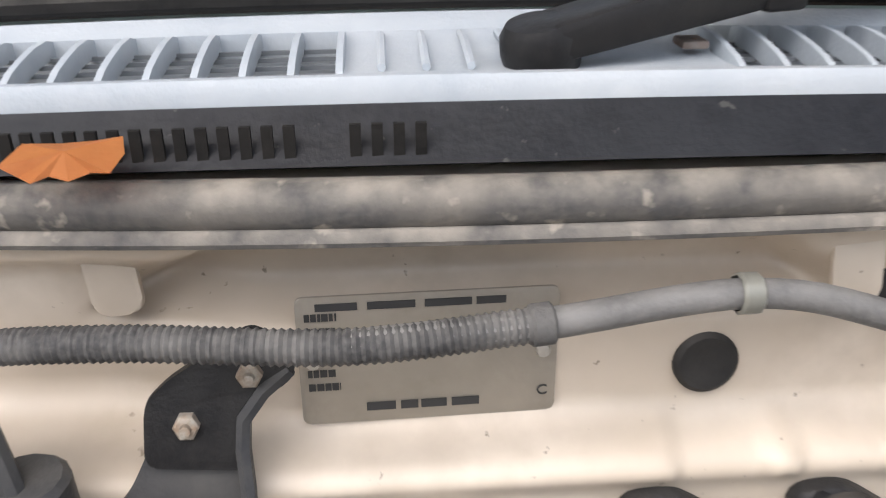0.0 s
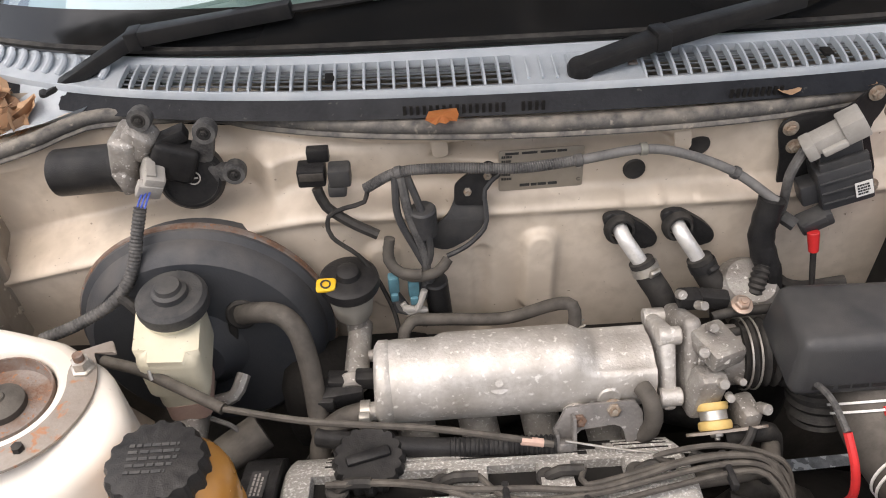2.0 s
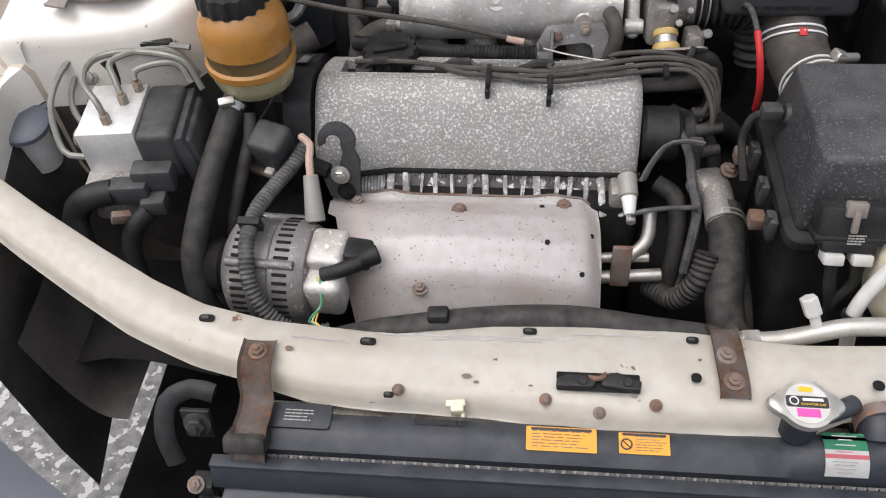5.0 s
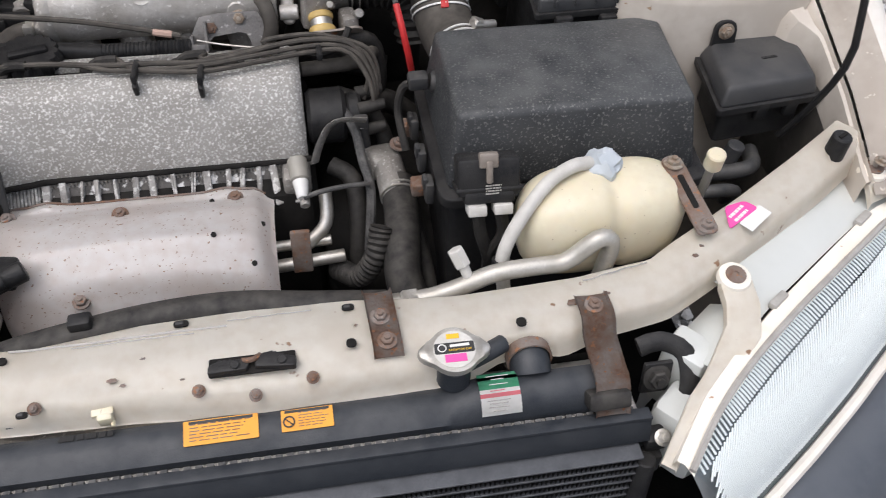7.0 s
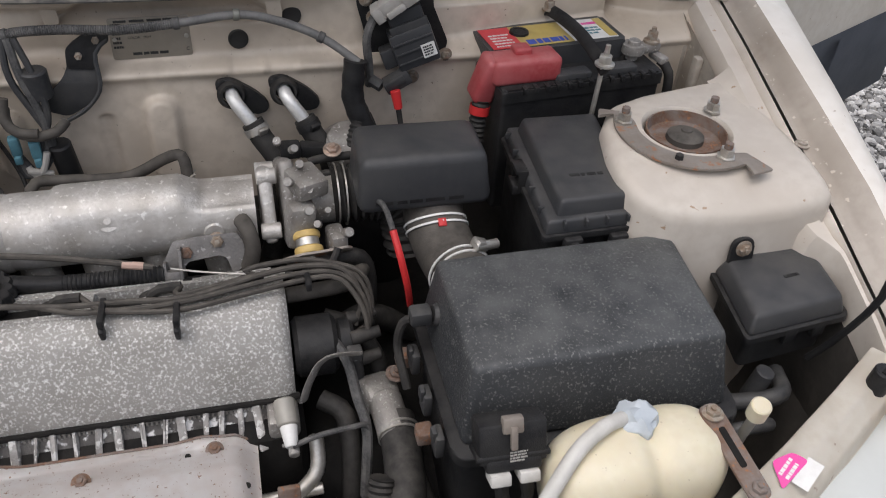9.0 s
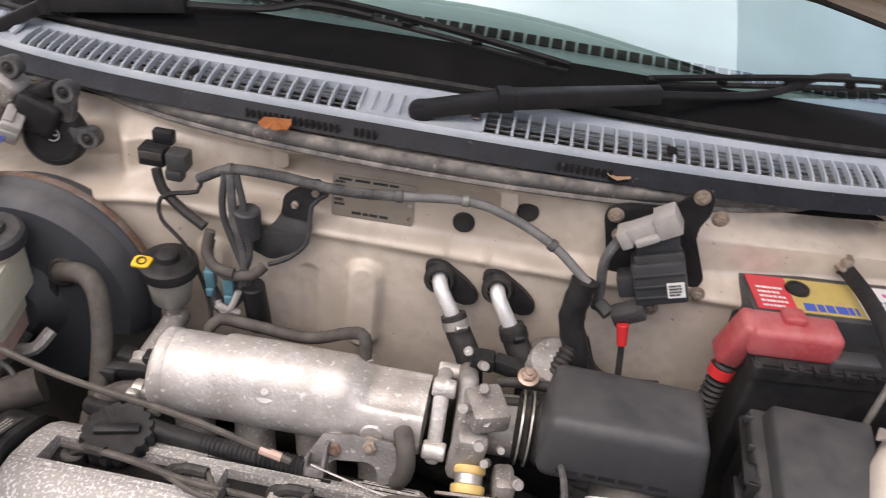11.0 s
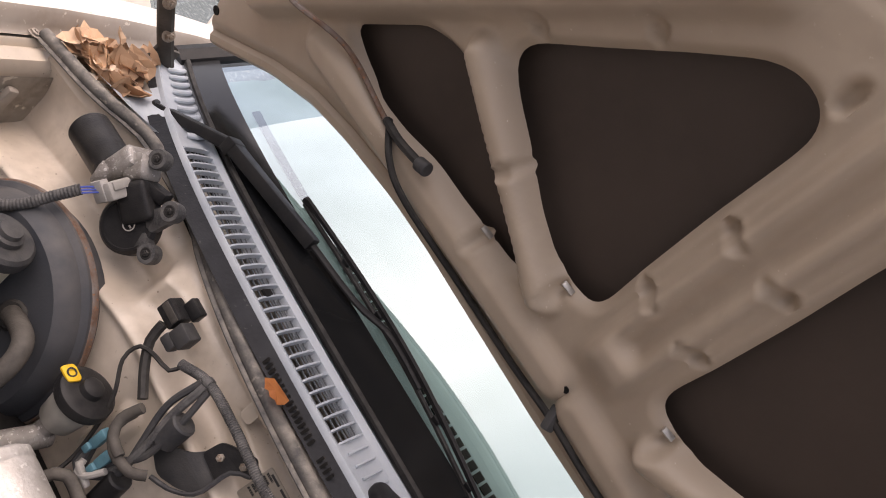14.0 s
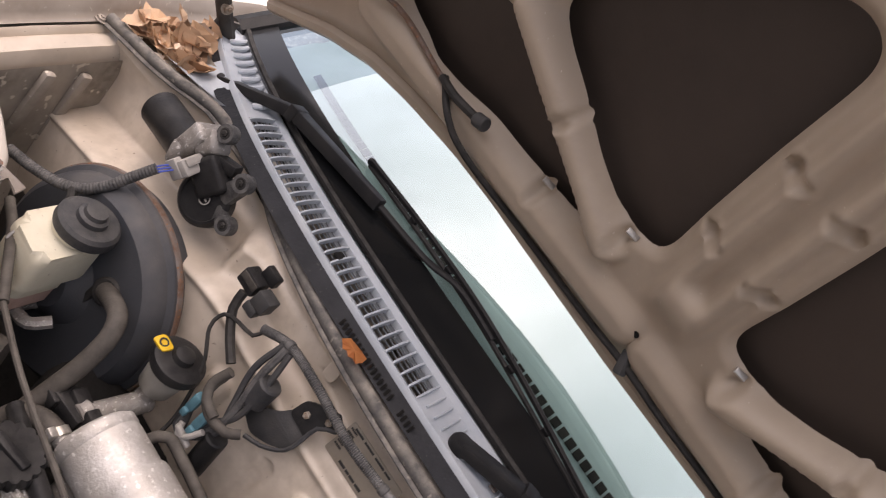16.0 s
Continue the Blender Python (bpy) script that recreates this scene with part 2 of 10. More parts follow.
M_GREENL = mat("green_label", (0.05, 0.34, 0.17), 0.5, 0, (0.10, 0.38, 0.22), 70, (0.4, 0.7))
M_STRIPE = mat("faded_red_stripe", (0.72, 0.16, 0.19), 0.5, 0, (0.64, 0.20, 0.22), 70, (0.4, 0.7))
M_PINKL = mat("pink_label", (0.80, 0.07, 0.34), 0.5, 0, (0.72, 0.10, 0.36), 70, (0.4, 0.7))
M_REDL = mat("red_label", (0.66, 0.06, 0.07), 0.45, 0, (0.58, 0.06, 0.07), 70, (0.4, 0.7))
M_GOLDL = mat("gold_label", (0.55, 0.42, 0.13), 0.45, 0, (0.48, 0.36, 0.12), 70, (0.4, 0.7))
M_BLUEL = mat("blue_print", (0.06, 0.10, 0.42), 0.5)
M_INK = mat("dark_print", (0.03, 0.03, 0.03), 0.6)
M_PLATE = mat("stamped_plate", (0.36, 0.325, 0.275), 0.45, 0.35, (0.30, 0.27, 0.225), 40, (0.4, 0.7), 0.1, 300)
M_TEAL = mat("teal_connector", (0.10, 0.25, 0.30), 0.5, 0, (0.07, 0.16, 0.20), 90, (0.4, 0.7))
M_GREYC = mat("grey_connector", (0.42, 0.40, 0.37), 0.5, 0, (0.32, 0.30, 0.27), 60, (0.4, 0.7))
M_PIPE = mat("dull_silver_pipe", (0.52, 0.50, 0.455), 0.42, 0.45, (0.38, 0.355, 0.31), 45, (0.42, 0.7), 0.15, 300)
M_PALE = mat("pale_grey_plug", (0.62, 0.60, 0.56), 0.5, 0, (0.50, 0.48, 0.44), 60, (0.4, 0.7))
M_TAN = mat("tan_phenolic", (0.66, 0.47, 0.17), 0.45, 0, (0.55, 0.38, 0.13), 60, (0.4, 0.7))
M_PINKW = mat("faded_pink_sleeve", (0.55, 0.38, 0.31), 0.55, 0, (0.45, 0.30, 0.24), 60, (0.4, 0.7))
M_LEAF = mat("dry_leaf", (0.60, 0.36, 0.19), 0.7, 0, (0.40, 0.22, 0.11), 30, (0.35, 0.7), 0.2, 200)
_n, _l = M_LEAF.node_tree.nodes, M_LEAF.node_tree.links
_g, _r, _x = _n.new("ShaderNodeNewGeometry"), _n.new("ShaderNodeValToRGB"), _n.new("ShaderNodeMix")
_r.color_ramp.elements[0].color, _r.color_ramp.elements[1].color = (0.13, 0.07, 0.04, 1), (0.86, 0.70, 0.54, 1)
_e = _r.color_ramp.elements.new(0.5)
_e.color = (0.62, 0.41, 0.255, 1)
_x.data_type, _x.blend_type = "RGBA", "MIX"
_x.inputs[0].default_value = 0.8
_l.new(_g.outputs["Random Per Island"], _r.inputs[0])
_l.new(_n["Principled BSDF"].inputs["Base Color"].links[0].from_socket, _x.inputs[6])
_l.new(_r.outputs[0], _x.inputs[7])
_l.new(_x.outputs[2], _n["Principled BSDF"].inputs["Base Color"])
M_LEAFO = mat("orange_leaf", (0.66, 0.26, 0.08), 0.65, 0, (0.56, 0.20, 0.06), 60, (0.4, 0.7), 0.2, 200)
M_GRAVEL = mat("gravel_bed", (0.23, 0.225, 0.215), 0.9, 0, (0.12, 0.117, 0.112), 45, (0.42, 0.60), 1.0, 60, (0.46, 0.45, 0.43), 38, 0.56, speck_soft=0.03)
M_ARM = mat("satin_black_arm", (0.016, 0.016, 0.017), 0.42, 0.1, (0.028, 0.027, 0.026), 40, (0.4, 0.7), 0.1, 500, None, 1, 1, (0.06, 0.058, 0.055), 0.15, extra={"Specular IOR Level": 0.18})
M_FRIT = mat("black_glass_border", (0.010, 0.0105, 0.011), 0.16, extra={"Specular IOR Level": 0.34})
M_DASH = mat("dash_top", (0.42, 0.51, 0.495), 0.6, 0, (0.47, 0.56, 0.545), 12, (0.4, 0.7), 0.2, 600)
M_TANK = mat("dusty_black_tank", (0.022, 0.026, 0.032), 0.42, 0, (0.034, 0.038, 0.045), 18, (0.4, 0.7), 0.15, 500, None, 300, 0.6, (0.12, 0.12, 0.12), 0.35, extra={"Specular IOR Level": 0.30})
# Paint for low walls and floors; the bay's deep shade is in the colour.
M_DEPTH = mat("depth_shade_paint", (0.075, 0.067, 0.058), 0.75, 0, (0.034, 0.030, 0.027), 14, (0.4, 0.62), 0.2, 200)
M_STEELD = mat("dull_condenser_tube", (0.10, 0.105, 0.115), 0.45, 0.3, (0.06, 0.062, 0.068), 60, (0.4, 0.7))
M_CABIN = mat("cabin_trim", (0.040, 0.048, 0.048), 0.9, 0, (0.030, 0.034, 0.034), 4, (0.4, 0.6), 0.2, 300)
M_CLAD = mat("grey_cladding", (0.085, 0.095, 0.115), 0.5, 0, (0.11, 0.12, 0.14), 10, (0.4, 0.7), 0.1, 400)
M_BUMP = mat("grey_blue_bumper", (0.17, 0.185, 0.215), 0.40, 0, (0.22, 0.235, 0.262), 8, (0.4, 0.7), 0.08, 300, (0.30, 0.31, 0.32), 60, 0.70)
M_LINER = mat("reflector_grey", (0.20, 0.21, 0.215), 0.3, 0.3, (0.30, 0.31, 0.315), 12, (0.4, 0.7))
M_TINPIPE = mat("copper_tinged_pipe", (0.50, 0.36, 0.28), 0.4, 0.6, (0.40, 0.36, 0.32), 60, (0.4, 0.7))


def pane(name, tint, gloss):
    """Thin tinted sheet glass: clear through, with a mirror gloss that grows at flat angles."""
    m = bpy.data.materials.new(name)
    m.use_nodes = True
    n, l = m.node_tree.nodes, m.node_tree.links
    n.remove(n["Principled BSDF"])
    tr, gl, mx, lw = n.new("ShaderNodeBsdfTransparent"), n.new("ShaderNodeBsdfGlossy"), n.new("ShaderNodeMixShader"), n.new("ShaderNodeLayerWeight")
    tr.inputs[0].default_value, gl.inputs["Color"].default_value, gl.inputs["Roughness"].default_value = (*tint, 1), (0.79, 0.92, 1.0, 1), 0.0
    lw.inputs["Blend"].default_value = 0.5
    r = n.new("ShaderNodeMapRange")
    r.inputs["From Min"].default_value, r.inputs["From Max"].default_value = 0.05, 0.95
    r.inputs["To Min"].default_value, r.inputs["To Max"].default_value = gloss
    l.new(lw.outputs["Facing"], r.inputs["Value"])
    l.new(r.outputs[0], mx.inputs[0])
    l.new(tr.outputs[0], mx.inputs[1])
    l.new(gl.outputs[0], mx.inputs[2])
    l.new(mx.outputs[0], n["Material Output"].inputs["Surface"])
    return m


M_GLASS = pane("green_tinted_glass", (0.52, 0.61, 0.60), (0.03, 0.72))
M_LENS = pane("headlamp_lens", (0.92, 0.94, 0.935), (0.02, 0.16))
# Opaque white that paints the glints of the clear lens's flutes.
M_FLUTE = mat("flute_glint_white", (0.90, 0.92, 0.92), 0.22, 0, None, 30, (0.4, 0.7))
M_STONE = bpy.data.materials.new("gravel_stones")
M_STONE.use_nodes = True
_n, _l = M_STONE.node_tree.nodes, M_STONE.node_tree.links
_g, _r = _n.new("ShaderNodeNewGeometry"), _n.new("ShaderNodeValToRGB")
_r.color_ramp.elements[0].color, _r.color_ramp.elements[1].color = (0.07, 0.068, 0.066, 1), (0.62, 0.60, 0.575, 1)
_e = _r.color_ramp.elements.new(0.5)
_e.color = (0.31, 0.30, 0.285, 1)
_l.new(_g.outputs["Random Per Island"], _r.inputs[0])
_l.new(_r.outputs[0], _n["Principled BSDF"].inputs["Base Color"])
_n["Principled BSDF"].inputs["Roughness"].default_value = 0.85

# ---- mesh helpers ----



def link(name, bm, material, smooth=38):
    me = bpy.data.meshes.new(name)
    bmesh.ops.recalc_face_normals(bm, faces=bm.faces)
    bm.to_mesh(me)
    bm.free()
    me.materials.append(material)
    if smooth:
        me.polygons.foreach_set("use_smooth", [True] * len(me.polygons))
        me.set_sharp_from_angle(angle=radians(smooth))
    return new(name, me)


def thing(name, at, label, category, group="", kind=""):
    """An Empty at a thing's base, to hold its parts."""
    ob = new(name)
    ob.location = at
    ob.empty_display_size = 0.02
    return tagged(ob, label, category, group, kind)


def world_of(ob):
    """Where a thing or part stands, before the scene is first evaluated."""
    m = Matrix.LocRotScale(ob.location, ob.rotation_euler, ob.scale)
    return world_of(ob.parent) @ ob.matrix_parent_inverse @ m if ob.parent else m


def part(name, bm, material, parent, label="", smooth=38):
    ob = link(name, bm, material, smooth)
    ob.parent = parent
    ob.matrix_parent_inverse = world_of(parent).inverted()
    return tagged(ob, label) if label else ob


def part_each(name, bm, material, parent, label="", smooth=38):
    """Every loose piece of the bmesh as a part of its own."""
    seen = set()
    for v in list(bm.verts):
        if v in seen:
            continue
        stack, isle = [v], []
        seen.add(v)
        while stack:
            w = stack.pop()
            isle.append(w)
            for e in w.link_edges:
                o = e.other_vert(w)
                if o not in seen:
                    seen.add(o)
                    stack.append(o)
        t = bmesh.new()
        idx = {w: t.verts.new(w.co) for w in isle}
        for f in {f for w in isle for f in w.link_faces}:
            t.faces.new([idx[w] for w in f.verts])
        part(name, t, material, parent, label, smooth)
    bm.free()


def single(name, bm, material, label, category, group="", kind="", smooth=38):
    return tagged(link(name, bm, material, smooth), label, category, group, kind)


def add(bm, verts, faces):
    vs = [bm.verts.new(v) for v in verts]
    for f in faces:
        try:
            bm.faces.new([vs[i] for i in f])
        except ValueError:
            pass
    return vs


def box(bm, c, s, m=None, r=0.0, seg=2, taper=1.0):
    """A box of size s at c; r: rounded edges; taper: size of its top against its base; m: a turn."""
    t = bmesh.new()
    x, y, z = (v / 2 for v in s)
    k = taper
    add(t, [(-x, -y, -z), (x, -y, -z), (x, y, -z), (-x, y, -z), (-x * k, -y * k, z), (x * k, -y * k, z), (x * k, y * k, z), (-x * k, y * k, z)],
        [(3, 2, 1, 0), (4, 5, 6, 7), (0, 1, 5, 4), (1, 2, 6, 5), (2, 3, 7, 6), (3, 0, 4, 7)])
    if r:
        bmesh.ops.bevel(t, geom=list(t.edges), offset=r, segments=seg, profile=0.5, affect="EDGES")
    join(bm, t, Matrix.Translation(c) @ (m or Matrix()))
    return bm


def join(bm, t, m=None):
    if m:
        bmesh.ops.transform(t, matrix=m, verts=t.verts)
    idx = {v: bm.verts.new(v.co) for v in t.verts}
    for f in t.faces:
        try:
            bm.faces.new([idx[v] for v in f.verts])
        except ValueError:
            pass
    t.free()


def turn(rx=0, ry=0, rz=0):
    return Euler([radians(a) for a in (rx, ry, rz)]).to_matrix().to_4x4()


def toward(d, side=None):
    """A turn that brings z onto the direction d."""
    return Vector(d).to_track_quat("Z", "Y").to_matrix().to_4x4()


def lathe(bm, profile, at, axis=(0, 0, 1), seg=24, wave=0.0, waves=0):
    """A turned body: profile of (radius, height) along the axis from at."""
    m = Matrix.Translation(at) @ toward(axis)
    rings = []
    for r, h in profile:
        if r < 1e-6:
            rings.append([bm.verts.new(m @ V(0, 0, h))])
        else:
            rings.append([bm.verts.new(m @ V((r + (wave * (1 if i % max(1, seg // max(1, waves)) < max(1, seg // max(1, waves)) / 2 else -1) if waves else 0)) * math.cos(2 * math.pi * i / seg),
                                            (r + (wave * (1 if i % max(1, seg // max(1, waves)) < max(1, seg // max(1, waves)) / 2 else -1) if waves else 0)) * math.sin(2 * math.pi * i / seg), h)) for i in range(seg)])
    for a, b in zip(rings, rings[1:]):
        for i in range(seg):
            j = (i + 1) % seg
            q = [a[i % len(a)], a[j % len(a)], b[j % len(b)], b[i % len(b)]]
            q = [v for k, v in enumerate(q) if v not in q[:k]]
            if len(q) > 2:
                bm.faces.new(q)
    return bm


def rod(bm, a, b, r, seg=12, r2=None, ends=True):
    a, b = Vector(a), Vector(b)
    h = (b - a).length
    r2 = r if r2 is None else r2
    c = min(r, r2) * 0.15
    prof = [(0, 0), (r - c, 0), (r, c), (r2, h - c), (r2 - c, h), (0, h)] if ends else [(r, 0), (r2, h)]
    return lathe(bm, prof, a, b - a, seg)


def hexbolt(bm, at, axis=(0, 0, 1), r=0.008, h=0.007, washer=True):
    if washer:
        lathe(bm, [(0, 0), (r * 1.45, 0), (r * 1.45, h * 0.2), (r * 1.1, h * 0.3), (0, h * 0.3)], at, axis, 16)
    lathe(bm, [(0, 0), (r, 0), (r, h * 0.85), (r * 0.82, h), (0, h)], at, axis, 6)
    lathe(bm, [(0, h * 0.9), (r * 0.45, h * 0.9), (r * 0.42, h * 1.35), (0, h * 1.4)], at, axis, 10)
    return bm


def smooth_path(pts, step):
    pts = [Vector(p) for p in pts]
    if len(pts) == 2:
        n = max(1, int((pts[1] - pts[0]).length / step))
        return [pts[0].lerp(pts[1], i / n) for i in range(n + 1)]
    ext = [2 * pts[0] - pts[1]] + pts + [2 * pts[-1] - pts[-2]]
    out = []
    for p0, p1, p2, p3 in zip(ext, ext[1:], ext[2:], ext[3:]):
        n = max(2, int((p2 - p1).length / step))
        for i in range(n):
            t = i / n
            out.append(0.5 * ((2 * p1) + (p2 - p0) * t + (2 * p0 - 5 * p1 + 4 * p2 - p3) * t * t + (3 * p1 - p0 - 3 * p2 + p3) * t ** 3))
    out.append(pts[-1])
    return out


def tube(bm, pts, r, seg=10, step=0.008, pitch=0.0, depth=0.0, flat=1.0):
    """A hose or wire along a smooth line; pitch and depth: its corrugation."""
    if pitch:
        step = pitch / 4
    line = smooth_path(pts, step)
    d0 = (line[1] - line[0]).normalized()
    n = d0.orthogonal().normalized()
    run, rings = 0.0, []
    for i, p in enumerate(line):
        d = (line[min(i + 1, len(line) - 1)] - line[max(i - 1, 0)]).normalized()
        n = (n - d * n.dot(d)).normalized()
        b = d.cross(n)
        if i:
            run += (p - line[i - 1]).length
        rr = r
        if pitch:
            rr = r - depth * (0.5 - 0.5 * math.cos(2 * math.pi * run / pitch))
        rings.append([bm.verts.new(p + n * rr * math.cos(2 * math.pi * k / seg) + b * rr * flat * math.sin(2 * math.pi * k / seg)) for k in range(seg)])
    for a, b in zip(rings, rings[1:]):
        for k in range(seg):
            bm.faces.new([a[k], a[(k + 1) % seg], b[(k + 1) % seg], b[k]])
    bm.faces.new(rings[0])
    bm.faces.new(rings[-1])
    return bm


def prism(bm, outline, h, m=None, r=0.0, seg=2):
    """An outline in the plane, made h thick along z, moved by m; r rounds its rims."""
    t = bmesh.new()
    n = len(outline)
    add(t, [(x, y, 0) for x, y in outline] + [(x, y, h) for x, y in outline],
        [tuple(range(n))[::-1], tuple(range(n, 2 * n))] + [(i, (i + 1) % n, n + (i + 1) % n, n + i) for i in range(n)])
    if r:
        top = [e for e in t.edges if all(v.co.z > h / 2 for v in e.verts)]
        bmesh.ops.bevel(t, geom=top, offset=r, segments=seg, profile=0.5, affect="EDGES")
    join(bm, t, m)
    return bm


def rounded(pts, r, n=4):
    """An outline with its corners rounded by r."""
    out, k = [], len(pts)
    for i in range(k):
        p, a, b = V(*pts[i], 0), V(*pts[i - 1], 0), V(*pts[(i + 1) % k], 0)
        ra = min(r, (a - p).length * 0.45)
        rb = min(r, (b - p).length * 0.45)
        p0, p1 = p + (a - p).normalized() * ra, p + (b - p).normalized() * rb
        for j in range(n + 1):
            t = j / n
            q = p0 * (1 - t) ** 2 + p * 2 * t * (1 - t) + p1 * t * t
            out.append((q.x, q.y))
    return out


def rect(w, h, r=0.0, n=4):
    pts = [(-w / 2, -h / 2), (w / 2, -h / 2), (w / 2, h / 2), (-w / 2, h / 2)]
    return rounded(pts, r, n) if r else pts


def grid(bm, us, vs, f):
    """A sheet over us x vs, with the place of each point from f(u, v)."""
    vv = [[bm.verts.new(f(u, v)) for u in us] for v in vs]
    for a, b in zip(vv, vv[1:]):
        for i in range(len(us) - 1):
            bm.faces.new([a[i], a[i + 1], b[i + 1], b[i]])
    return vv


def steps(a, b, n):
    return [a + (b - a) * i / n for i in range(n + 1)]


def interp(x, xs, ys):
    return float(np.interp(x, xs, ys))


def smoothstep(a, b, x):
    t = min(1.0, max(0.0, (x - a) / (b - a)))
    return t * t * (3 - 2 * t)


def bars(bm, m, rows, w, h, gap=0.5, seed=0, depth=0.0006):
    """Unreadable print: rows of short bars in a field w x h, in the plane of m."""
    rg = random.Random(seed)
    rh = h / rows
    for i in range(rows):
        x, end = -w / 2, w / 2 - rg.random() * w * 0.25
        while x < end:
            l = rg.uniform(0.08, 0.22) * w
            l = min(l, end - x)
            if l > 0.02 * w:
                box(bm, (0, 0, 0), (l, rh * (1 - gap), depth), None)
                bmesh.ops.transform(bm, matrix=m @ Matrix.Translation((x + l / 2, h / 2 - (i + 0.5) * rh, 0)), verts=list(bm.verts)[-8:])
            x += l + rg.uniform(0.02, 0.05) * w
    return bm


def words(text, size, m, depth=0.0004):
    """Letters in the built-in font as a mesh in the plane of m."""
    cu = bpy.data.curves.new("letters", "FONT")
    cu.body, cu.size, cu.extrude, cu.align_x, cu.align_y = text, size, depth, "CENTER", "CENTER"
    ob = bpy.data.objects.new("letters", cu)
    me = bpy.data.meshes.new_from_object(ob)
    bm = bmesh.new()
    bm.from_mesh(me)
    bmesh.ops.transform(bm, matrix=m, verts=bm.verts)
    bpy.data.objects.remove(ob)
    bpy.data.meshes.remove(me)
    bpy.data.curves.remove(cu)
    return bm


def facing(at, x, y):
    """The frame at a place whose x and y run along the given directions."""
    x, y = Vector(x).normalized(), Vector(y).normalized()
    z = x.cross(y).normalized()
    y = z.cross(x)
    return Matrix(((x.x, y.x, z.x, at[0]), (x.y, y.y, z.y, at[1]), (x.z, y.z, z.z, at[2]), (0, 0, 0, 1)))


BM = bmesh.new

# ---- ground ----
bm = BM()
grid(bm, [-400, -60, -12, -4, -2, -1, 0, 1, 2, 4, 12, 60, 400], [-400, -60, -12, -4, -2, -1, 0, 1, 2, 4, 12, 60, 400], lambda u, v: V(u, v, 0.0))
single("ground", bm, M_GRAVEL, "grey gravel ground round the parked car", "ground", kind="structure")


G = (1 + 5 ** 0.5) / 2
ICO = [Vector(p).normalized() for p in ((-1, G, 0), (1, G, 0), (-1, -G, 0), (1, -G, 0), (0, -1, G), (0, 1, G), (0, -1, -G), (0, 1, -G), (G, 0, -1), (G, 0, 1), (-G, 0, -1), (-G, 0, 1))]
ICO_F = [(0, 11, 5), (0, 5, 1), (0, 1, 7), (0, 7, 10), (0, 10, 11), (1, 5, 9), (5, 11, 4), (11, 10, 2), (10, 7, 6), (7, 1, 8), (3, 9, 4), (3, 4, 2), (3, 2, 6), (3, 6, 8), (3, 8, 9), (4, 9, 5), (2, 4, 11), (6, 2, 10), (8, 6, 7), (9, 8, 1)]


def stones(x0, x1, y0, y1, count, seed):
    rg = random.Random(seed)
    verts, faces = [], []
    for _ in range(count):
        c = V(rg.uniform(x0, x1), rg.uniform(y0, y1), rg.uniform(0.0, 0.010))
        s = 0.006 + 0.017 * rg.random() ** 1.8
        sx, sy, sz = s * rg.uniform(0.7, 1.25), s * rg.uniform(0.7, 1.2), s * rg.uniform(0.55, 0.9)
        m = Euler((rg.uniform(-0.5, 0.5), rg.uniform(-0.5, 0.5), rg.uniform(0, 6))).to_matrix()
        k = len(verts)
        verts += [c + m @ Vector((d.x * sx, d.y * sy, d.z * sz)) * rg.uniform(0.82, 1.12) for d in ICO]
        faces += [(k + a, k + b, k + d) for a, b, d in ICO_F]
    me = bpy.data.meshes.new("gravel")
    me.from_pydata(verts, [], faces)
    me.materials.append(M_STONE)
    return new("gravel", me)


tagged(stones(0.78, 2.7, -0.9, 1.9, 26000, 3), "loose pale and dark grey gravel stones beside the car", "gravel", kind="stuff")
tagged(stones(-2.8, -0.85, 0.2, 2.4, 18000, 4), "loose pale and dark grey gravel stones beside the car", "gravel", kind="stuff")

# ---- car body round the engine ----
SIDE_Y = (-0.42, -0.37, -0.32, -0.23, -0.10, 0.04, 0.20, 0.34, 0.46, 0.62, 0.80)
SIDE_X = (0.680, 0.684, 0.688, 0.700, 0.706, 0.715, 0.735, 0.752, 0.768, 0.79, 0.81)
SIDE_Z = (0.845, 0.856, 0.869, 0.900, 0.945, 0.985, 1.018, 1.042, 1.055, 1.065, 1.07)


def side_x(y):
    return interp(y, SIDE_Y, SIDE_X)


def side_z(y):
    return interp(y, SIDE_Y, SIDE_Z)


def cowl_y(x):
    return 0.271 + 0.28 * x * x + 0.25 * x ** 4


def cowl_z(x):
    return 1.139 - 0.12 * x * x


def strip_y(x):
    """The top edge of the bulkhead, which turns forward into the wings at both ends."""
    if x > 0.42:
        return interp(x, (0.42, 0.47, 0.524, 0.557, 0.599, 0.655, 0.72), (0.345, 0.372, 0.388, 0.374, 0.336, 0.311, 0.312))
    if x < -0.42:
        return interp(-x, (0.42, 0.50, 0.565, 0.612, 0.655, 0.72), (0.345, 0.352, 0.354, 0.332, 0.320, 0.312))
    return 0.246 + 0.42 * x * x + 0.8 * x ** 4


def strip_z(x):
    return 1.105 - 0.11 * x * x


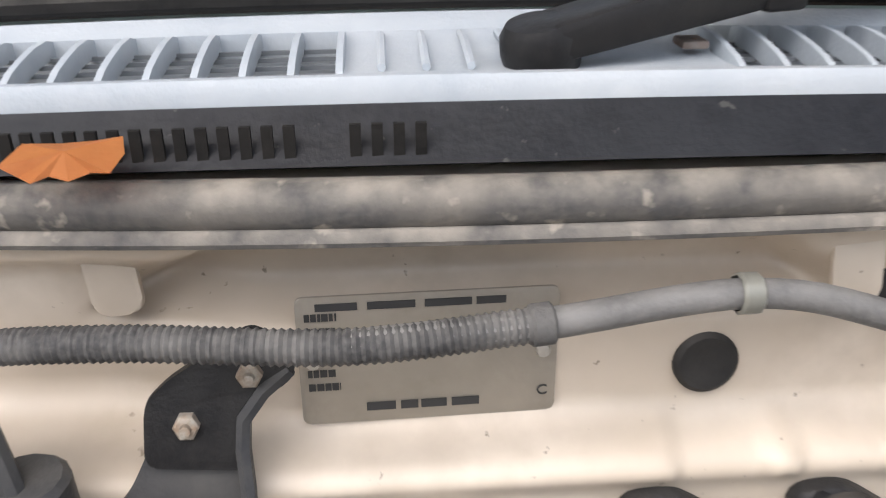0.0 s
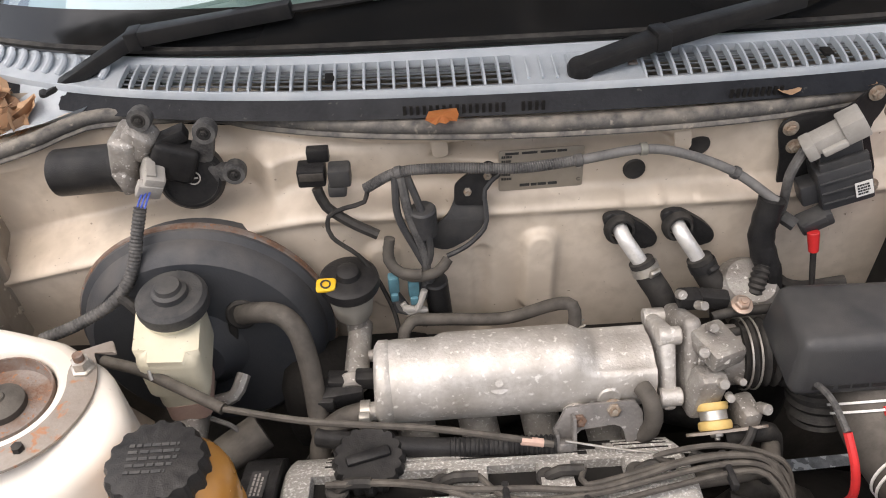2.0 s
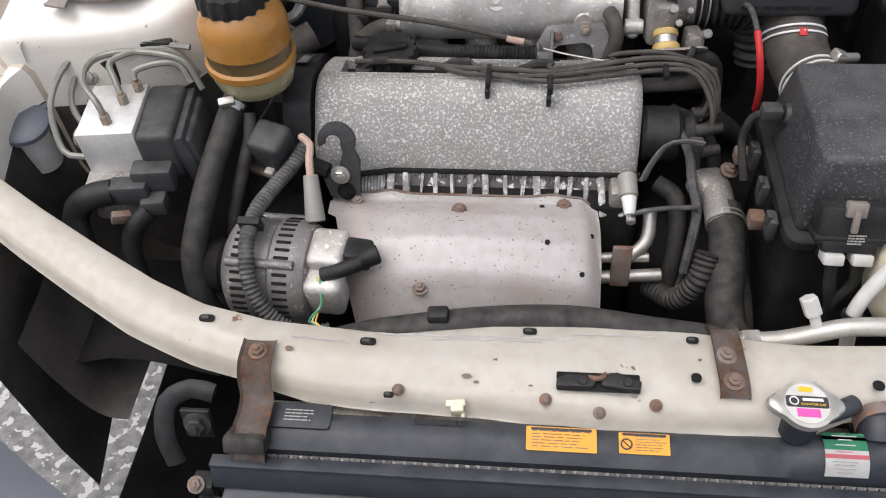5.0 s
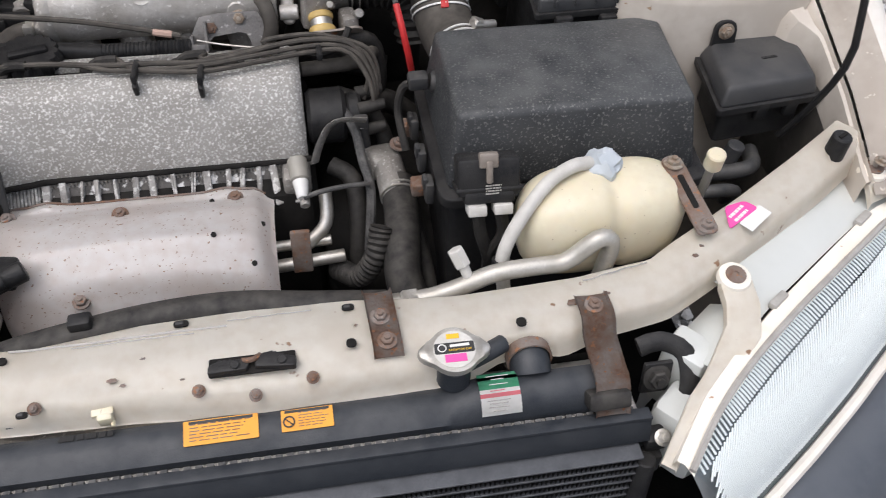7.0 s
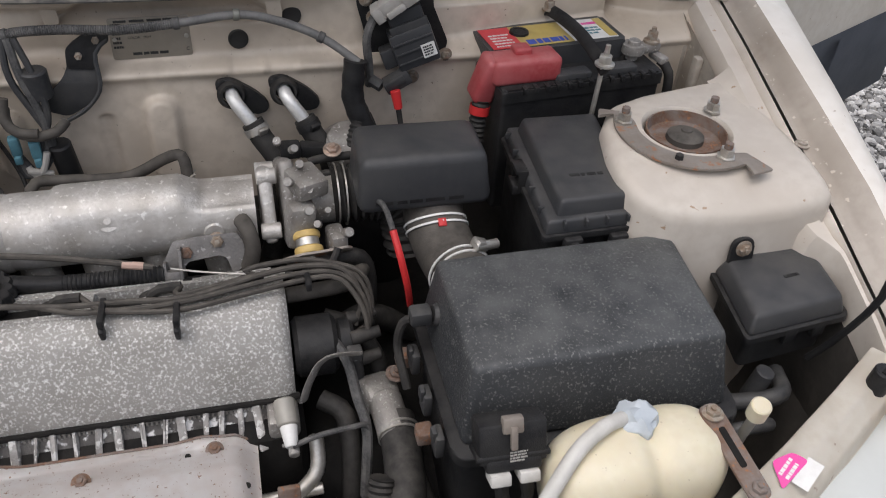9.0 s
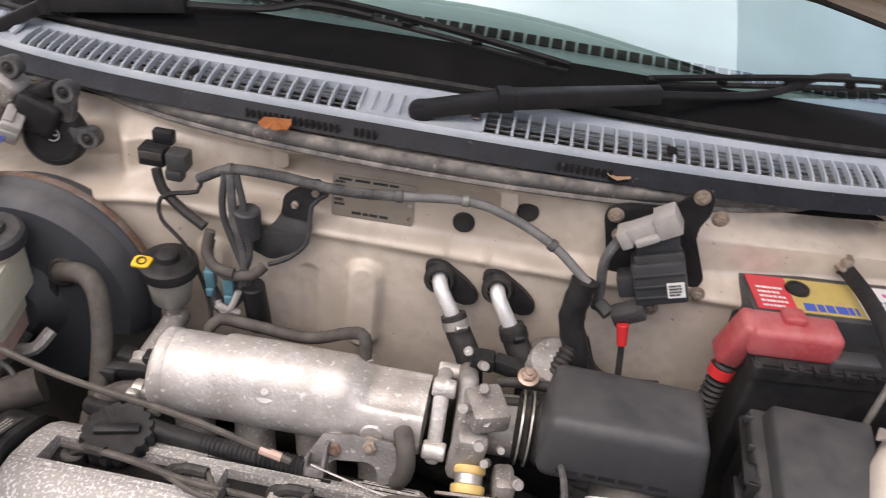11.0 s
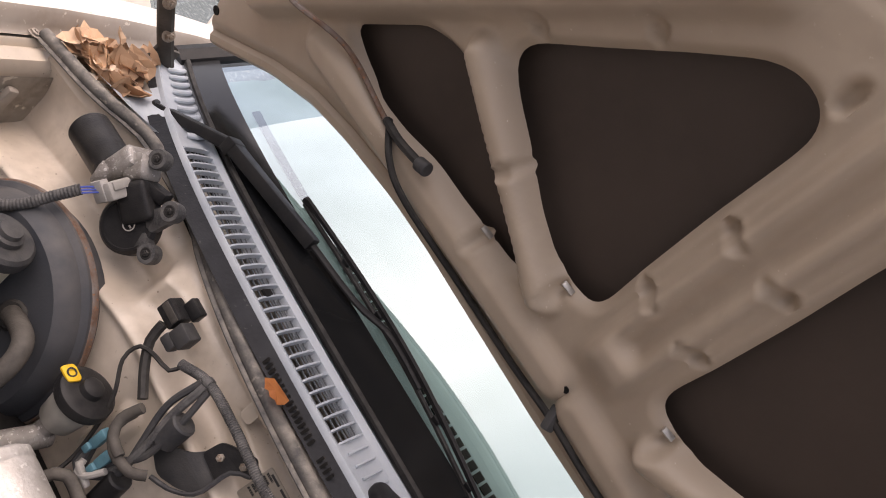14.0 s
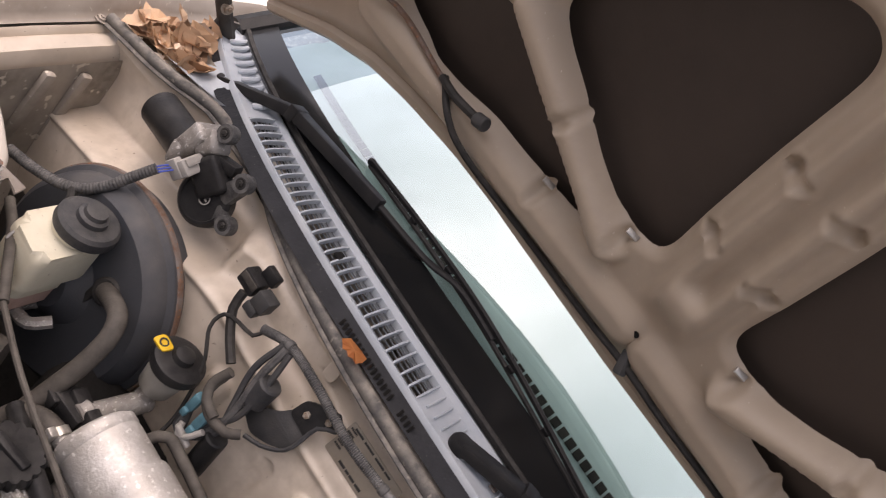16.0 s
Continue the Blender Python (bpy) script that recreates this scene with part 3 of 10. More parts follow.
def wall_y(x, z):
    """The bulkhead's face: a slanted upper part, a ledge, and a lower part with pressed ribs."""
    ledge = 1.008 - 0.25 * max(0.0, -x - 0.30) ** 1.2
    top = strip_z(x) - 0.005
    up = 0.262 + 0.05 * max(0.0, abs(x) - 0.2) + (0.16 * max(0.0, x - 0.30) if x > 0 else 0.046 * (1 - smoothstep(-0.385, -0.345, x)))
    lean = (strip_y(x) - up) * smoothstep(ledge + 0.055, top, z)
    xl, xr = -0.165 + (z - 1.06) * 1.4, 0.098 - (z - 1.06) * 1.1
    pocket = smoothstep(xl - 0.010, xl + 0.012, x) * (1 - smoothstep(xr - 0.012, xr + 0.010, x))
    y_up = up + lean + 0.022 * pocket * smoothstep(1.050, 1.066, z)
    # recess beside the wiper motor
    y_up += 0.018 * smoothstep(-0.362, -0.328, x) * (1 - smoothstep(-0.17, -0.10, x)) * (1 - smoothstep(1.075, 1.09, z)) * smoothstep(ledge, ledge + 0.02, z) * 0.8
    y_lo = 0.243 + 0.04 * max(0.0, abs(x) - 0.2) + 0.012 * (1 - smoothstep(0.6, 0.95, z))
    for xc, w, z0, z1, d in ((-0.052, 0.022, 0.84, 0.972, -0.013), (-0.235, 0.02, 0.86, 0.965, -0.011), (-0.12, 0.012, 0.8, 0.95, 0.007)):
        dx = abs(x - xc)
        dz = max(0.0, z - (z1 - w), (z0 + w) - z)
        y_lo += d * (1 - smoothstep(w - 0.007, w + 0.001, math.hypot(dx, dz)))
    t = smoothstep(ledge - 0.016, ledge + 0.012, z)
    bead = -0.010 * math.exp(-((z - ledge + 0.006) / 0.008) ** 2)
    notch = 0.005 * math.exp(-((z - ledge + 0.004) / 0.008) ** 2) * sum(1 for c in (0.055, 0.105) if abs(x - c) < 0.018)
    return y_lo * (1 - t) + y_up * t + bead + notch


bm = BM()
WX = steps(-0.72, 0.72, 360)
WZ = steps(0.80, 0.84, 6) + steps(0.845, 1.075, 100) + steps(1.08, 1.102, 8)
grid(bm, WX, WZ, lambda u, v: V(u, wall_y(u, v), v - 0.11 * u * u * smoothstep(1.02, 1.102, v)))
grid(bm, [WX[0], WX[-1]], [0.45, 1.08], lambda u, v: V(u, 0.42, v))
bulkhead = single("wall_bulkhead", bm, M_BAY, "dusty beige painted bulkhead with pressed ribs and ledge", "bulkhead", kind="structure", smooth=60)

# Lower bulkhead, darkened in colour to stand for shade behind the engine.
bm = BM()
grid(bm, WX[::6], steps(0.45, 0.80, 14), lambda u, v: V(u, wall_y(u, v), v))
part("lower_panel", bm, M_DEPTH, bulkhead, "lower panel coloured with the bay's deep shade", smooth=60)

# flange behind the rubber strip, up to the cowl
bm = BM()
xs = steps(-0.68, 0.68, 90)
grid(bm, xs, [0, 0.3, 0.7, 1.0, 1.01, 1.3], lambda u, v: V(u, strip_y(u) - 0.002 + v * 0.052 if v <= 1 else strip_y(u) + 0.05 + (v - 1) * 0.2, strip_z(u) + (0.008 if v < 0.2 else 0.006) - (0.0 if v <= 1 else (v - 1) * 0.35)))
single("flange", bm, M_BAY, "painted flange along the top of the bulkhead", "flange", kind="structure")

# inner wings with the strut towers
TOWER_LEFT = ((-0.707, 0.141), (-0.66, 0.134), (-0.60, 0.118), (-0.545, 0.098), (-0.492, 0.058), (-0.464, 0.008), (-0.456, -0.015), (-0.468, -0.042), (-0.50, -0.066), (-0.56, -0.084), (-0.64, -0.103), (-0.705, -0.120))
TOWER_RIGHT = ((-0.707, 0.163), (-0.64, 0.153), (-0.56, 0.138), (-0.506, 0.117), (-0.476, 0.07), (-0.460, 0.008), (-0.456, -0.035), (-0.466, -0.068), (-0.50, -0.090), (-0.56, -0.100), (-0.64, -0.104), (-0.705, -0.100))
STRUT = V(-0.584, 0.023, 0.988)


def tower_reach(outline, a, c):
    """How far the tower's top reaches from the strut's centre, in the direction a."""
    d = V(math.cos(a), math.sin(a), 0)
    best = 0.3
    k = len(outline)
    for i in range(k):
        p, q = V(*outline[i], 0) - V(c.x, c.y, 0), V(*outline[(i + 1) % k], 0) - V(c.x, c.y, 0)
        e = q - p
        den = d.x * e.y - d.y * e.x
        if abs(den) > 1e-9:
            t = (p.x * e.y - p.y * e.x) / den
            s = (p.x * d.y - p.y * d.x) / den
            if t > 0 and -1e-6 <= s <= 1 + 1e-6:
                best = min(best, t)
    return best


def inner_wing(sign, outline, centre, paint, label):
    wing = thing("inner_wing", (sign * 0.60, 0.0, 0.60), label, "inner wing", "inner wings")
    bm = BM()
    n = 96
    reach = [tower_reach(outline, 2 * math.pi * i / n, centre) for i in range(n)]
    reach = [(reach[i - 1] + 2 * reach[i] + reach[(i + 1) % n]) / 4 for i in range(n)]
    rings = []
    for spec in ((0.0500, -0.020, 0), (0.0515, -0.012, 0), (0.053, -0.001, 0), (0.056, 0.003, 0), (0.061, 0.002, 0), (0.070, 0.0, 0), (0, 0.0, -0.016), (0, -0.003, -0.007), (0, -0.010, -0.001), (0, -0.020, 0.001), (0, -0.10, 0.006), (0, -0.40, 0.02)):
        ring = []
        for i in range(n):
            a = 2 * math.pi * i / n
            d = spec[0] or reach[i] + spec[2]
            # the front of the tower's top falls away a little
            drop = 0.0 if spec[0] else -0.022 * smoothstep(0.4, 1.0, -math.sin(a))
            ring.append(bm.verts.new((sign * -(centre.x + d * math.cos(a)), centre.y + d * math.sin(a), centre.z + spec[1] + drop)))
        rings.append(ring)
    for a, b in zip(rings[:-1], rings[1:-1]):
        for i in range(n):
            bm.faces.new([a[i], a[(i + 1) % n], b[(i + 1) % n], b[i]])
    foot = [tuple(v.co) for v in rings[-1]]
    knee = [tuple(v.co) for v in rings[-2]]
    bmesh.ops.delete(bm, geom=rings[-1], context="VERTS")
    part("strut_tower", bm, paint, wing, smooth=45)
    # The left foot gets a shade-dark colour behind the brake unit.
    bm = BM()
    a, b = [bm.verts.new(p) for p in knee], [bm.verts.new(p) for p in foot]
    for i in range(n):
        bm.faces.new([a[i], a[(i + 1) % n], b[(i + 1) % n], b[i]])
    part("tower_foot", bm, paint if sign > 0 else M_DEPTH, wing, "painted lower wall" if sign > 0 else "lower wall coloured with depth shade", smooth=45)
    # side apron under the wing's edge, with the seam gutter
    prof = ((-0.16, -0.40), (-0.09, -0.30), (-0.052, -0.16), (-0.046, -0.055), (-0.042, -0.018), (-0.034, -0.006), (-0.016, -0.004), (-0.012, -0.009), (-0.008, -0.009), (-0.004, -0.002), (0.0, 0.0))

    def apron(u, v):
        return V(sign * (side_x(v) + prof[u][0] * (1 - 0.8 * (1 - smoothstep(-0.15, -0.105, v)))), v, side_z(v) + prof[u][1])

    bm = BM()
    grid(bm, list(range(len(prof))), steps(-0.12, 0.60, 44), apron)
    part("apron", bm, M_DULL_CREAM if sign > 0 else M_BAY, wing, smooth=45)
    bm = BM()
    grid(bm, list(range(3, len(prof))), steps(-0.335, -0.12, 18), apron)
    part("edge_flange", bm, paint, wing, smooth=45)
    # Low side wall, shade of the bay put into its colour.
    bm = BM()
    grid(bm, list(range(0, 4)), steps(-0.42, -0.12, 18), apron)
    part("wheel_side", bm, M_DEPTH, wing, "lower wall coloured with depth shade", smooth=45)
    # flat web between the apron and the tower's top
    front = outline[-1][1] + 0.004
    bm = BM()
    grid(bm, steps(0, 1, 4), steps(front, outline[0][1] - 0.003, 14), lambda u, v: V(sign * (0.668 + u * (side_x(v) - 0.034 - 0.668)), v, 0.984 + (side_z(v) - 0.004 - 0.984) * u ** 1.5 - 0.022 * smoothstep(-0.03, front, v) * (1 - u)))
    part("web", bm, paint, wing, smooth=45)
    # wall of the pocket behind the tower, its shade put into the colour
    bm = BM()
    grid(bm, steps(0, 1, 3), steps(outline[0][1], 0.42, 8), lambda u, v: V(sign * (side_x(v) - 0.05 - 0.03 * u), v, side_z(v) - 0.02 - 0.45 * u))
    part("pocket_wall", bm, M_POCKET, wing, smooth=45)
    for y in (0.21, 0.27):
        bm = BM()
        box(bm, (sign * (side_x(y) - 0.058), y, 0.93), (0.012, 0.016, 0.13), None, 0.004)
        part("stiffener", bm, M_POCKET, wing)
    # front apron, down to the lamp, with the depth's shade as its colour
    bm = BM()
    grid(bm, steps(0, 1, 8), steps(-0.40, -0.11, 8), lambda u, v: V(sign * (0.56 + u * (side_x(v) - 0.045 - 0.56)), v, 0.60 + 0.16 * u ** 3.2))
    part("front_apron", bm, M_DEPTH, wing, "floor coloured with depth shade", smooth=45)
    return wing


inner_wing(1, TOWER_RIGHT, V(-0.574, 0.036, 0.988), M_DULL_CREAM, "dull cream painted inner wing with strut tower")
inner_wing(-1, TOWER_LEFT, STRUT, M_WHITE, "white painted inner wing with strut tower, lightly soiled")


def fender(sign):
    """Outer wing panel: a low edge with bolts, a sloping inner step, and the rounded crown."""
    prof = ((0.002, 0.003), (0.008, 0.005), (0.013, 0.012), (0.022, 0.027), (0.028, 0.031), (0.045, 0.031), (0.062, 0.022), (0.076, 0.002), (0.083, -0.03), (0.086, -0.09), (0.085, -0.3), (0.06, -0.55))
    ys = steps(-0.345, 0.80, 60)

    def row(u, v):
        px, pz = prof[u]
        # below its tip the panel's edge runs back round the lamp
        y = max(v, -0.345 + 0.30 * max(0.0, -pz))
        wide = interp(y, (-0.345, -0.30, -0.14, 0.075, 0.30, 0.80), (0.35, 0.72, 0.85, 1.35, 1.6, 1.6))
        step = interp(y, (-0.345, -0.24, 0.0, 0.20), (0.045, 0.045, 0.036, 0.029)) / 0.028
        up = interp(y, (-0.345, -0.30, -0.10), (-0.2, 0.4, 1.0)) if pz > 0 else 1.0
        return V(sign * (side_x(y) + min(px, 0.028) * step + max(0.0, px - 0.028) * wide), y, side_z(y) + pz * up - 0.012 * smoothstep(-0.30, -0.345, y))

    ob = thing("fender", (sign * 0.78, 0.2, 0.5), "white painted front wing panel with bolted, shade-toned flange", "fender", "fenders")
    bm = BM()
    grid(bm, list(range(4, 12)), ys, row)
    part("crown", bm, M_WHITE, ob, smooth=60)
    # Inner step of the same panel, coloured as if shaded by the bonnet.
    bm = BM()
    grid(bm, list(range(5)), ys, row)
    part("flange", bm, M_FLANGE, ob, "inner step, toned taupe for the bonnet's shade", smooth=45)
    for y, off, up in ((-0.322, 0.012, 0.009), (0.0, 0.005, 0.004), (0.30, 0.005, 0.004)):
        b = BM()
        hexbolt(b, (sign * (side_x(y) + off), y, side_z(y) + up), (0, 0, 1), 0.0065, 0.005)
        part("bolt", b, M_BOLT if y < -0.2 else M_FLANGE, ob)
    return ob


for sg in (1, -1):
    fender(sg)

# radiator support: centre beam and two diagonals to the wings
SUP = ((-0.69, -0.270, 0.884), (-0.62, -0.312, 0.870), (-0.54, -0.358, 0.860), (-0.47, -0.396, 0.852), (-0.40, -0.424, 0.844), (-0.33, -0.440, 0.838), (-0.20, -0.448, 0.834), (0.0, -0.446, 0.836), (0.13, -0.447, 0.838), (0.24, -0.445, 0.842), (0.33, -0.440, 0.842), (0.41, -0.428, 0.848), (0.47, -0.398, 0.856), (0.54, -0.360, 0.862), (0.62, -0.314, 0.872), (0.69, -0.272, 0.884))
SUP_X = [p[0] for p in SUP]


def support(x):
    return interp(x, SUP_X, [p[1] for p in SUP]), interp(x, SUP_X, [p[2] for p in SUP])


bm = BM()
xs = steps(-0.69, 0.69, 154)


def beam(u, v):
    y, z = support(v)
    e = abs(v)
    half_b = interp(e, (0, 0.10, 0.2, 0.34, 0.42, 0.7), (0.050, 0.047, 0.034, 0.034, 0.030, 0.024))
    half_f = interp(v, (-0.7, -0.42, -0.34, -0.28, -0.20, -0.12, -0.06, 0.01, 0.06, 0.12, 0.20, 0.235, 0.27, 0.30, 0.34, 0.42, 0.7), (0.022, 0.024, 0.022, 0.034, 0.034, 0.036, 0.042, 0.049, 0.047, 0.045, 0.043, 0.028, 0.026, 0.032, 0.022, 0.024, 0.022))
    nx = 0.0 if e < 0.38 else (0.55 if v > 0 else -0.55) * smoothstep(0.38, 0.46, e)
    # across: rear skirt, rear edge, top, step, front edge, front skirt
    a, dz = ((1.0, -0.10), (1.0, -0.012), (0.97, -0.002), (0.90, 0.0), (0.2, 0.001), (-0.15, 0.0), (-0.33, -0.005), (-0.66, -0.008), (-0.82, -0.0125), (-0.93, -0.026), (-0.99, -0.036), (-1.04, -0.038))[u]
    # shallow pressings along the front
    if u > 5:
        dz -= 0.004 * sum(math.exp(-((v - c) / 0.022) ** 2) for c in (-0.235, -0.135, 0.035, 0.160, 0.300)) * (1.0 if u < 9 else 0.4)
    elif u in (4, 5):
        dz -= 0.003 * sum(math.exp(-((v - c) / 0.03) ** 2) for c in (-0.27, 0.11, 0.28, 0.39))
    off = a * (half_b if a > 0 else half_f)
    if e > 0.40:
        dz = dz if u > 0 else -0.05
    return V(v + nx * off * -1.0, y + off * (1 - 0.3 * abs(nx)), z + dz)


grid(bm, list(range(12)), xs, beam)
bmesh.ops.solidify(bm, geom=list(bm.faces), thickness=0.0015)
sup = single("radiator_support", bm, M_BEAM, "white painted radiator support beam with scuffs and rust marks", "crossmember", kind="structure", smooth=50)


def hole_plug(x, y, z, w, h, name="clip_hole"):
    b = BM()
    prism(b, rect(w, h, min(w, h) * 0.495), 0.002, pose(x, y, z + 0.0006), 0.0004)
    hole = part(name, b, M_DARK, sup)
    if w > 1.3 * h:
        b = BM()
        box(b, (x - 0.1 * w, y, z + 0.002), (w * 0.5, h * 0.55, 0.004), None, 0.001)
        part("plastic_clip", b, M_GREYP, hole)


for x, dy, w, h in ((-0.389, 0.012, 0.016, 0.008), (-0.222, 0.018, 0.016, 0.008), (-0.062, 0.038, 0.014, 0.007), (0.095, 0.034, 0.012, 0.007), (0.094, -0.009, 0.0095, 0.0095), (0.256, -0.014, 0.010, 0.010), (-0.195, -0.036, 0.010, 0.006)):
    y, z = support(x)
    hole_plug(x, y + dy, z + (0.001 if dy > -0.02 else -0.006), w, h)
for x, dy, dz in ((-0.046, -0.033, -0.0085), (0.056, -0.035, -0.0075), (0.004, -0.044, -0.011), (-0.187, -0.028, -0.0085)):
    y, z = support(x)
    b = BM()
    hexbolt(b, (x, y + dy, z + dz), (0, -0.5, 1), 0.0042, 0.005)
    part("bolt", b, M_RUST, sup, "rust tinged bolt")

# worn lines, paint chips and rust round the straps
rg = random.Random(12)
for x0, x1, dy, w in ((-0.215, -0.02, 0.030, 0.0012), (-0.16, -0.05, 0.026, 0.0007), (0.33, 0.40, 0.024, 0.0009), (-0.02, 0.06, 0.036, 0.0006), (-0.30, -0.24, 0.016, 0.0008)):
    b = BM()
    pts = []
    for x in steps(x0, x1, 10):
        y, z = support(x)
        pts.append((x, y + dy + 0.0012 * rg.random() - 0.008 * abs(x + 0.1) * (x < 0), z + 0.0012))
    tube(b, pts, w, 5, 0.01, flat=0.35)
    part("scratch", b, M_GREYC, sup, "grey scuff through the paint")
for x, dy, r in ((-0.122, -0.012, 0.007), (-0.112, -0.018, 0.004), (0.312, 0.0, 0.008), (0.348, 0.002, 0.006), (-0.30, 0.0, 0.006), (-0.06, -0.020, 0.003), (0.10, 0.012, 0.003), (-0.095, 0.004, 0.003), (0.225, -0.026, 0.005), (0.45, 0.0, 0.005), (0.46, 0.006, 0.004)):
    y, z = support(x)
    b = BM()
    outl = [(r * rg.uniform(0.35, 1.0) * math.cos(a), 0.6 * r * rg.uniform(0.35, 1.0) * math.sin(a)) for a in (i * 0.349 for i in range(18))]
    prism(b, outl, 0.0004, pose(x, y + dy, z + (0.0012 if dy > -0.006 else -0.0035 - 0.16 * (-dy - 0.006)), 8 if dy < -0.006 else 0))
    part("rust_chip", b, M_RUST, sup, "small rusty paint chip")

# floor under the engine and dark subframe, deep shade put into the colour
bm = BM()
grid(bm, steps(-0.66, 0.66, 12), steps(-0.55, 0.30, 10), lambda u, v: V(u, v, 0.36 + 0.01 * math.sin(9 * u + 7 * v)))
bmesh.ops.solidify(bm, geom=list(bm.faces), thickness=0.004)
single("floor_undertray", bm, M_DARK, "undertray below the engine, near-black with deep shade", "undertray", kind="structure")

# ---- cowl, windscreen, bonnet ----
cowl = thing("cowl_grille", (0, 0.3, 1.12), "faded blue-grey plastic cowl grille below the windscreen", "cowl grille", kind="structure")


def cowl_at(x, t, dz=0.0):
    return V(x, cowl_y(x) + t * (0.085 - 0.02 * abs(x)), cowl_z(x) + 0.006 * t + dz)


# frame: front lip, rear band, plain fields
bm = BM()
xs = steps(-0.78, 0.78, 156)
grid(bm, xs, [0, 1, 2, 3, 4, 5], lambda u, v: [cowl_at(u, -0.07, -0.006), cowl_at(u, -0.075, 0.0), cowl_at(u, -0.055, 0.004), cowl_at(u, -0.02, 0.004), cowl_at(u, 0.016, 0.001), cowl_at(u, 0.02, -0.012)][v])
grid(bm, xs, [0, 1, 2, 3], lambda u, v: [cowl_at(u, 0.665, -0.016), cowl_at(u, 0.67, 0.002), cowl_at(u, 0.80, 0.006), cowl_at(u, 0.85, 0.0)][v])
for a, b in ((-0.78, -0.525), (-0.080, 0.056), (0.520, 0.78)):
    grid(bm, steps(a, b, 24), steps(0.015, 0.675, 6), lambda u, v: cowl_at(u, v, 0.002 - 0.003 * math.sin(math.pi * (v - 0.015) / 0.66)))
part("panel", bm, M_COWL, cowl, "faded blue-grey plastic", smooth=50)
bm = BM()
grid(bm, xs, [0, 1, 2, 3], lambda u, v: [cowl_at(u, -0.068, -0.004), cowl_at(u, -0.10, -0.007), V(u, cowl_y(u) - 0.022, cowl_z(u) - 0.020), V(u, cowl_y(u) + 0.004, cowl_z(u) - 0.030)][v])
part("front_apron", bm, M_APRON, cowl, "glossy blue-black apron below the grille")
bm = BM()
for i in range(-40, 41):
    x = i * 0.0068
    if -0.20 < x < -0.09 or -0.075 < x < -0.05 or 0.14 < x < 0.2:
        p = V(x, cowl_y(x) - 0.0185, cowl_z(x) - 0.013)
        box(bm, p, (0.0035, 0.002, 0.011), None)
part_each("apron_slot", bm, M_DARK, cowl)
# slats
rib = BM()
line = [(0.012, -0.002), (0.07, 0.0020), (0.14, 0.0035), (0.26, 0.0045), (0.42, 0.0050), (0.56, 0.0042), (0.68, 0.001)]
vs = []
for t, dz in line:
    vs.append([rib.verts.new((sx * 0.0016 * (0.75 if k else 1.0), t * 0.085, 0.006 * t + dz - (0.0 if k else 0.0075))) for sx, k in ((-1, 0), (-1, 1), (1, 1), (1, 0))])
for a, b in zip(vs, vs[1:]):
    for i in range(4):
        rib.faces.new([a[i], a[(i + 1) % 4], b[(i + 1) % 4], b[i]])
rib.faces.new(vs[0])
rib.faces.new(vs[-1])
bmesh.ops.recalc_face_normals(rib, faces=rib.faces)
rib_mesh = bpy.data.meshes.new("slat")
rib.to_mesh(rib_mesh)
rib.free()
rib_mesh.materials.append(M_COWL)
for a, b, n in ((-0.525, -0.080, 28), (0.056, 0.520, 29)):
    for i in range(n + 1):
        x = a + (b - a) * i / n
        ob = new("slat", rib_mesh)
        ob.parent = cowl
        bend = math.atan(0.56 * x + 1.0 * x ** 3)
        ob.matrix_basis = Matrix.Translation(cowl.location).inverted() @ Matrix.Translation((x, cowl_y(x), cowl_z(x))) @ Matrix.Rotation(bend * 0.9, 4, "Z") @ Matrix.Rotation(0.28 * (1 if x < 0 else -1) * min(1.0, abs(x) * 2.2), 4, "Z")
# plain fields: four flat ribs beside the pivot, curved ribs on both ends
bm = BM()
for x in (-0.066, -0.051, -0.036, -0.022):
    tube(bm, [cowl_at(x, 0.60, 0.002), cowl_at(x, 0.4, 0.0035), cowl_at(x, 0.12, 0.002)], 0.0016, 6, 0.01)
for sg in (-1, 1):
    for i in range(9):
        x = sg * (0.545 + 0.021 * i)
        tube(bm, [cowl_at(x + sg * 0.016, 0.80, 0.001), cowl_at(x + sg * 0.004, 0.66, 0.006), cowl_at(x, 0.45, 0.006), cowl_at(x + sg * 0.006, 0.26, 0.001)], 0.0042, 8, 0.008)
part_each("raised_rib", bm, M_COWL, cowl)
for sg in (-1, 1):
    bm = BM()
    grid(bm, steps(0.50, 0.665, 18), steps(0, 1, 8), lambda u, v: cowl_at(sg * u, -0.05, -0.002).lerp(V(sg * u, interp(u, (0.50, 0.56, 0.61, 0.67), (0.366, 0.372, 0.346, 0.330)), 1.094 - 0.12 * (u - 0.5)), v) - V(0, 0, 0.016 * math.sin(math.pi * v) + 0.006 * math.sin(math.pi * v) * math.cos((u - 0.58) * 62)))
    part("end_skirt", bm, M_COWL, cowl, "faded blue-grey moulded skirt", smooth=60)
for x in (-0.276, 0.262):
    bm = BM()
    box(bm, cowl_at(x, 0.30, 0.003), (0.011, 0.016, 0.004), None, 0.001)
    part("clip_recess", bm, M_DARK, cowl)
# Cross bars, coloured as if shaded deeper below the slats.
bm = BM()
for k in (0.12, 0.24, 0.36, 0.48, 0.59):
    for a, b in ((-0.525, -0.08), (0.056, 0.52)):
        tube(bm, [cowl_at(x, k, -0.0035) for x in steps(a, b, 12)], 0.0011, 4, 0.03)
part_each("cross_bar", bm, M_MESH, cowl, smooth=0)
# Near-black sheet stands in for the shade between the slats.
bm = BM()
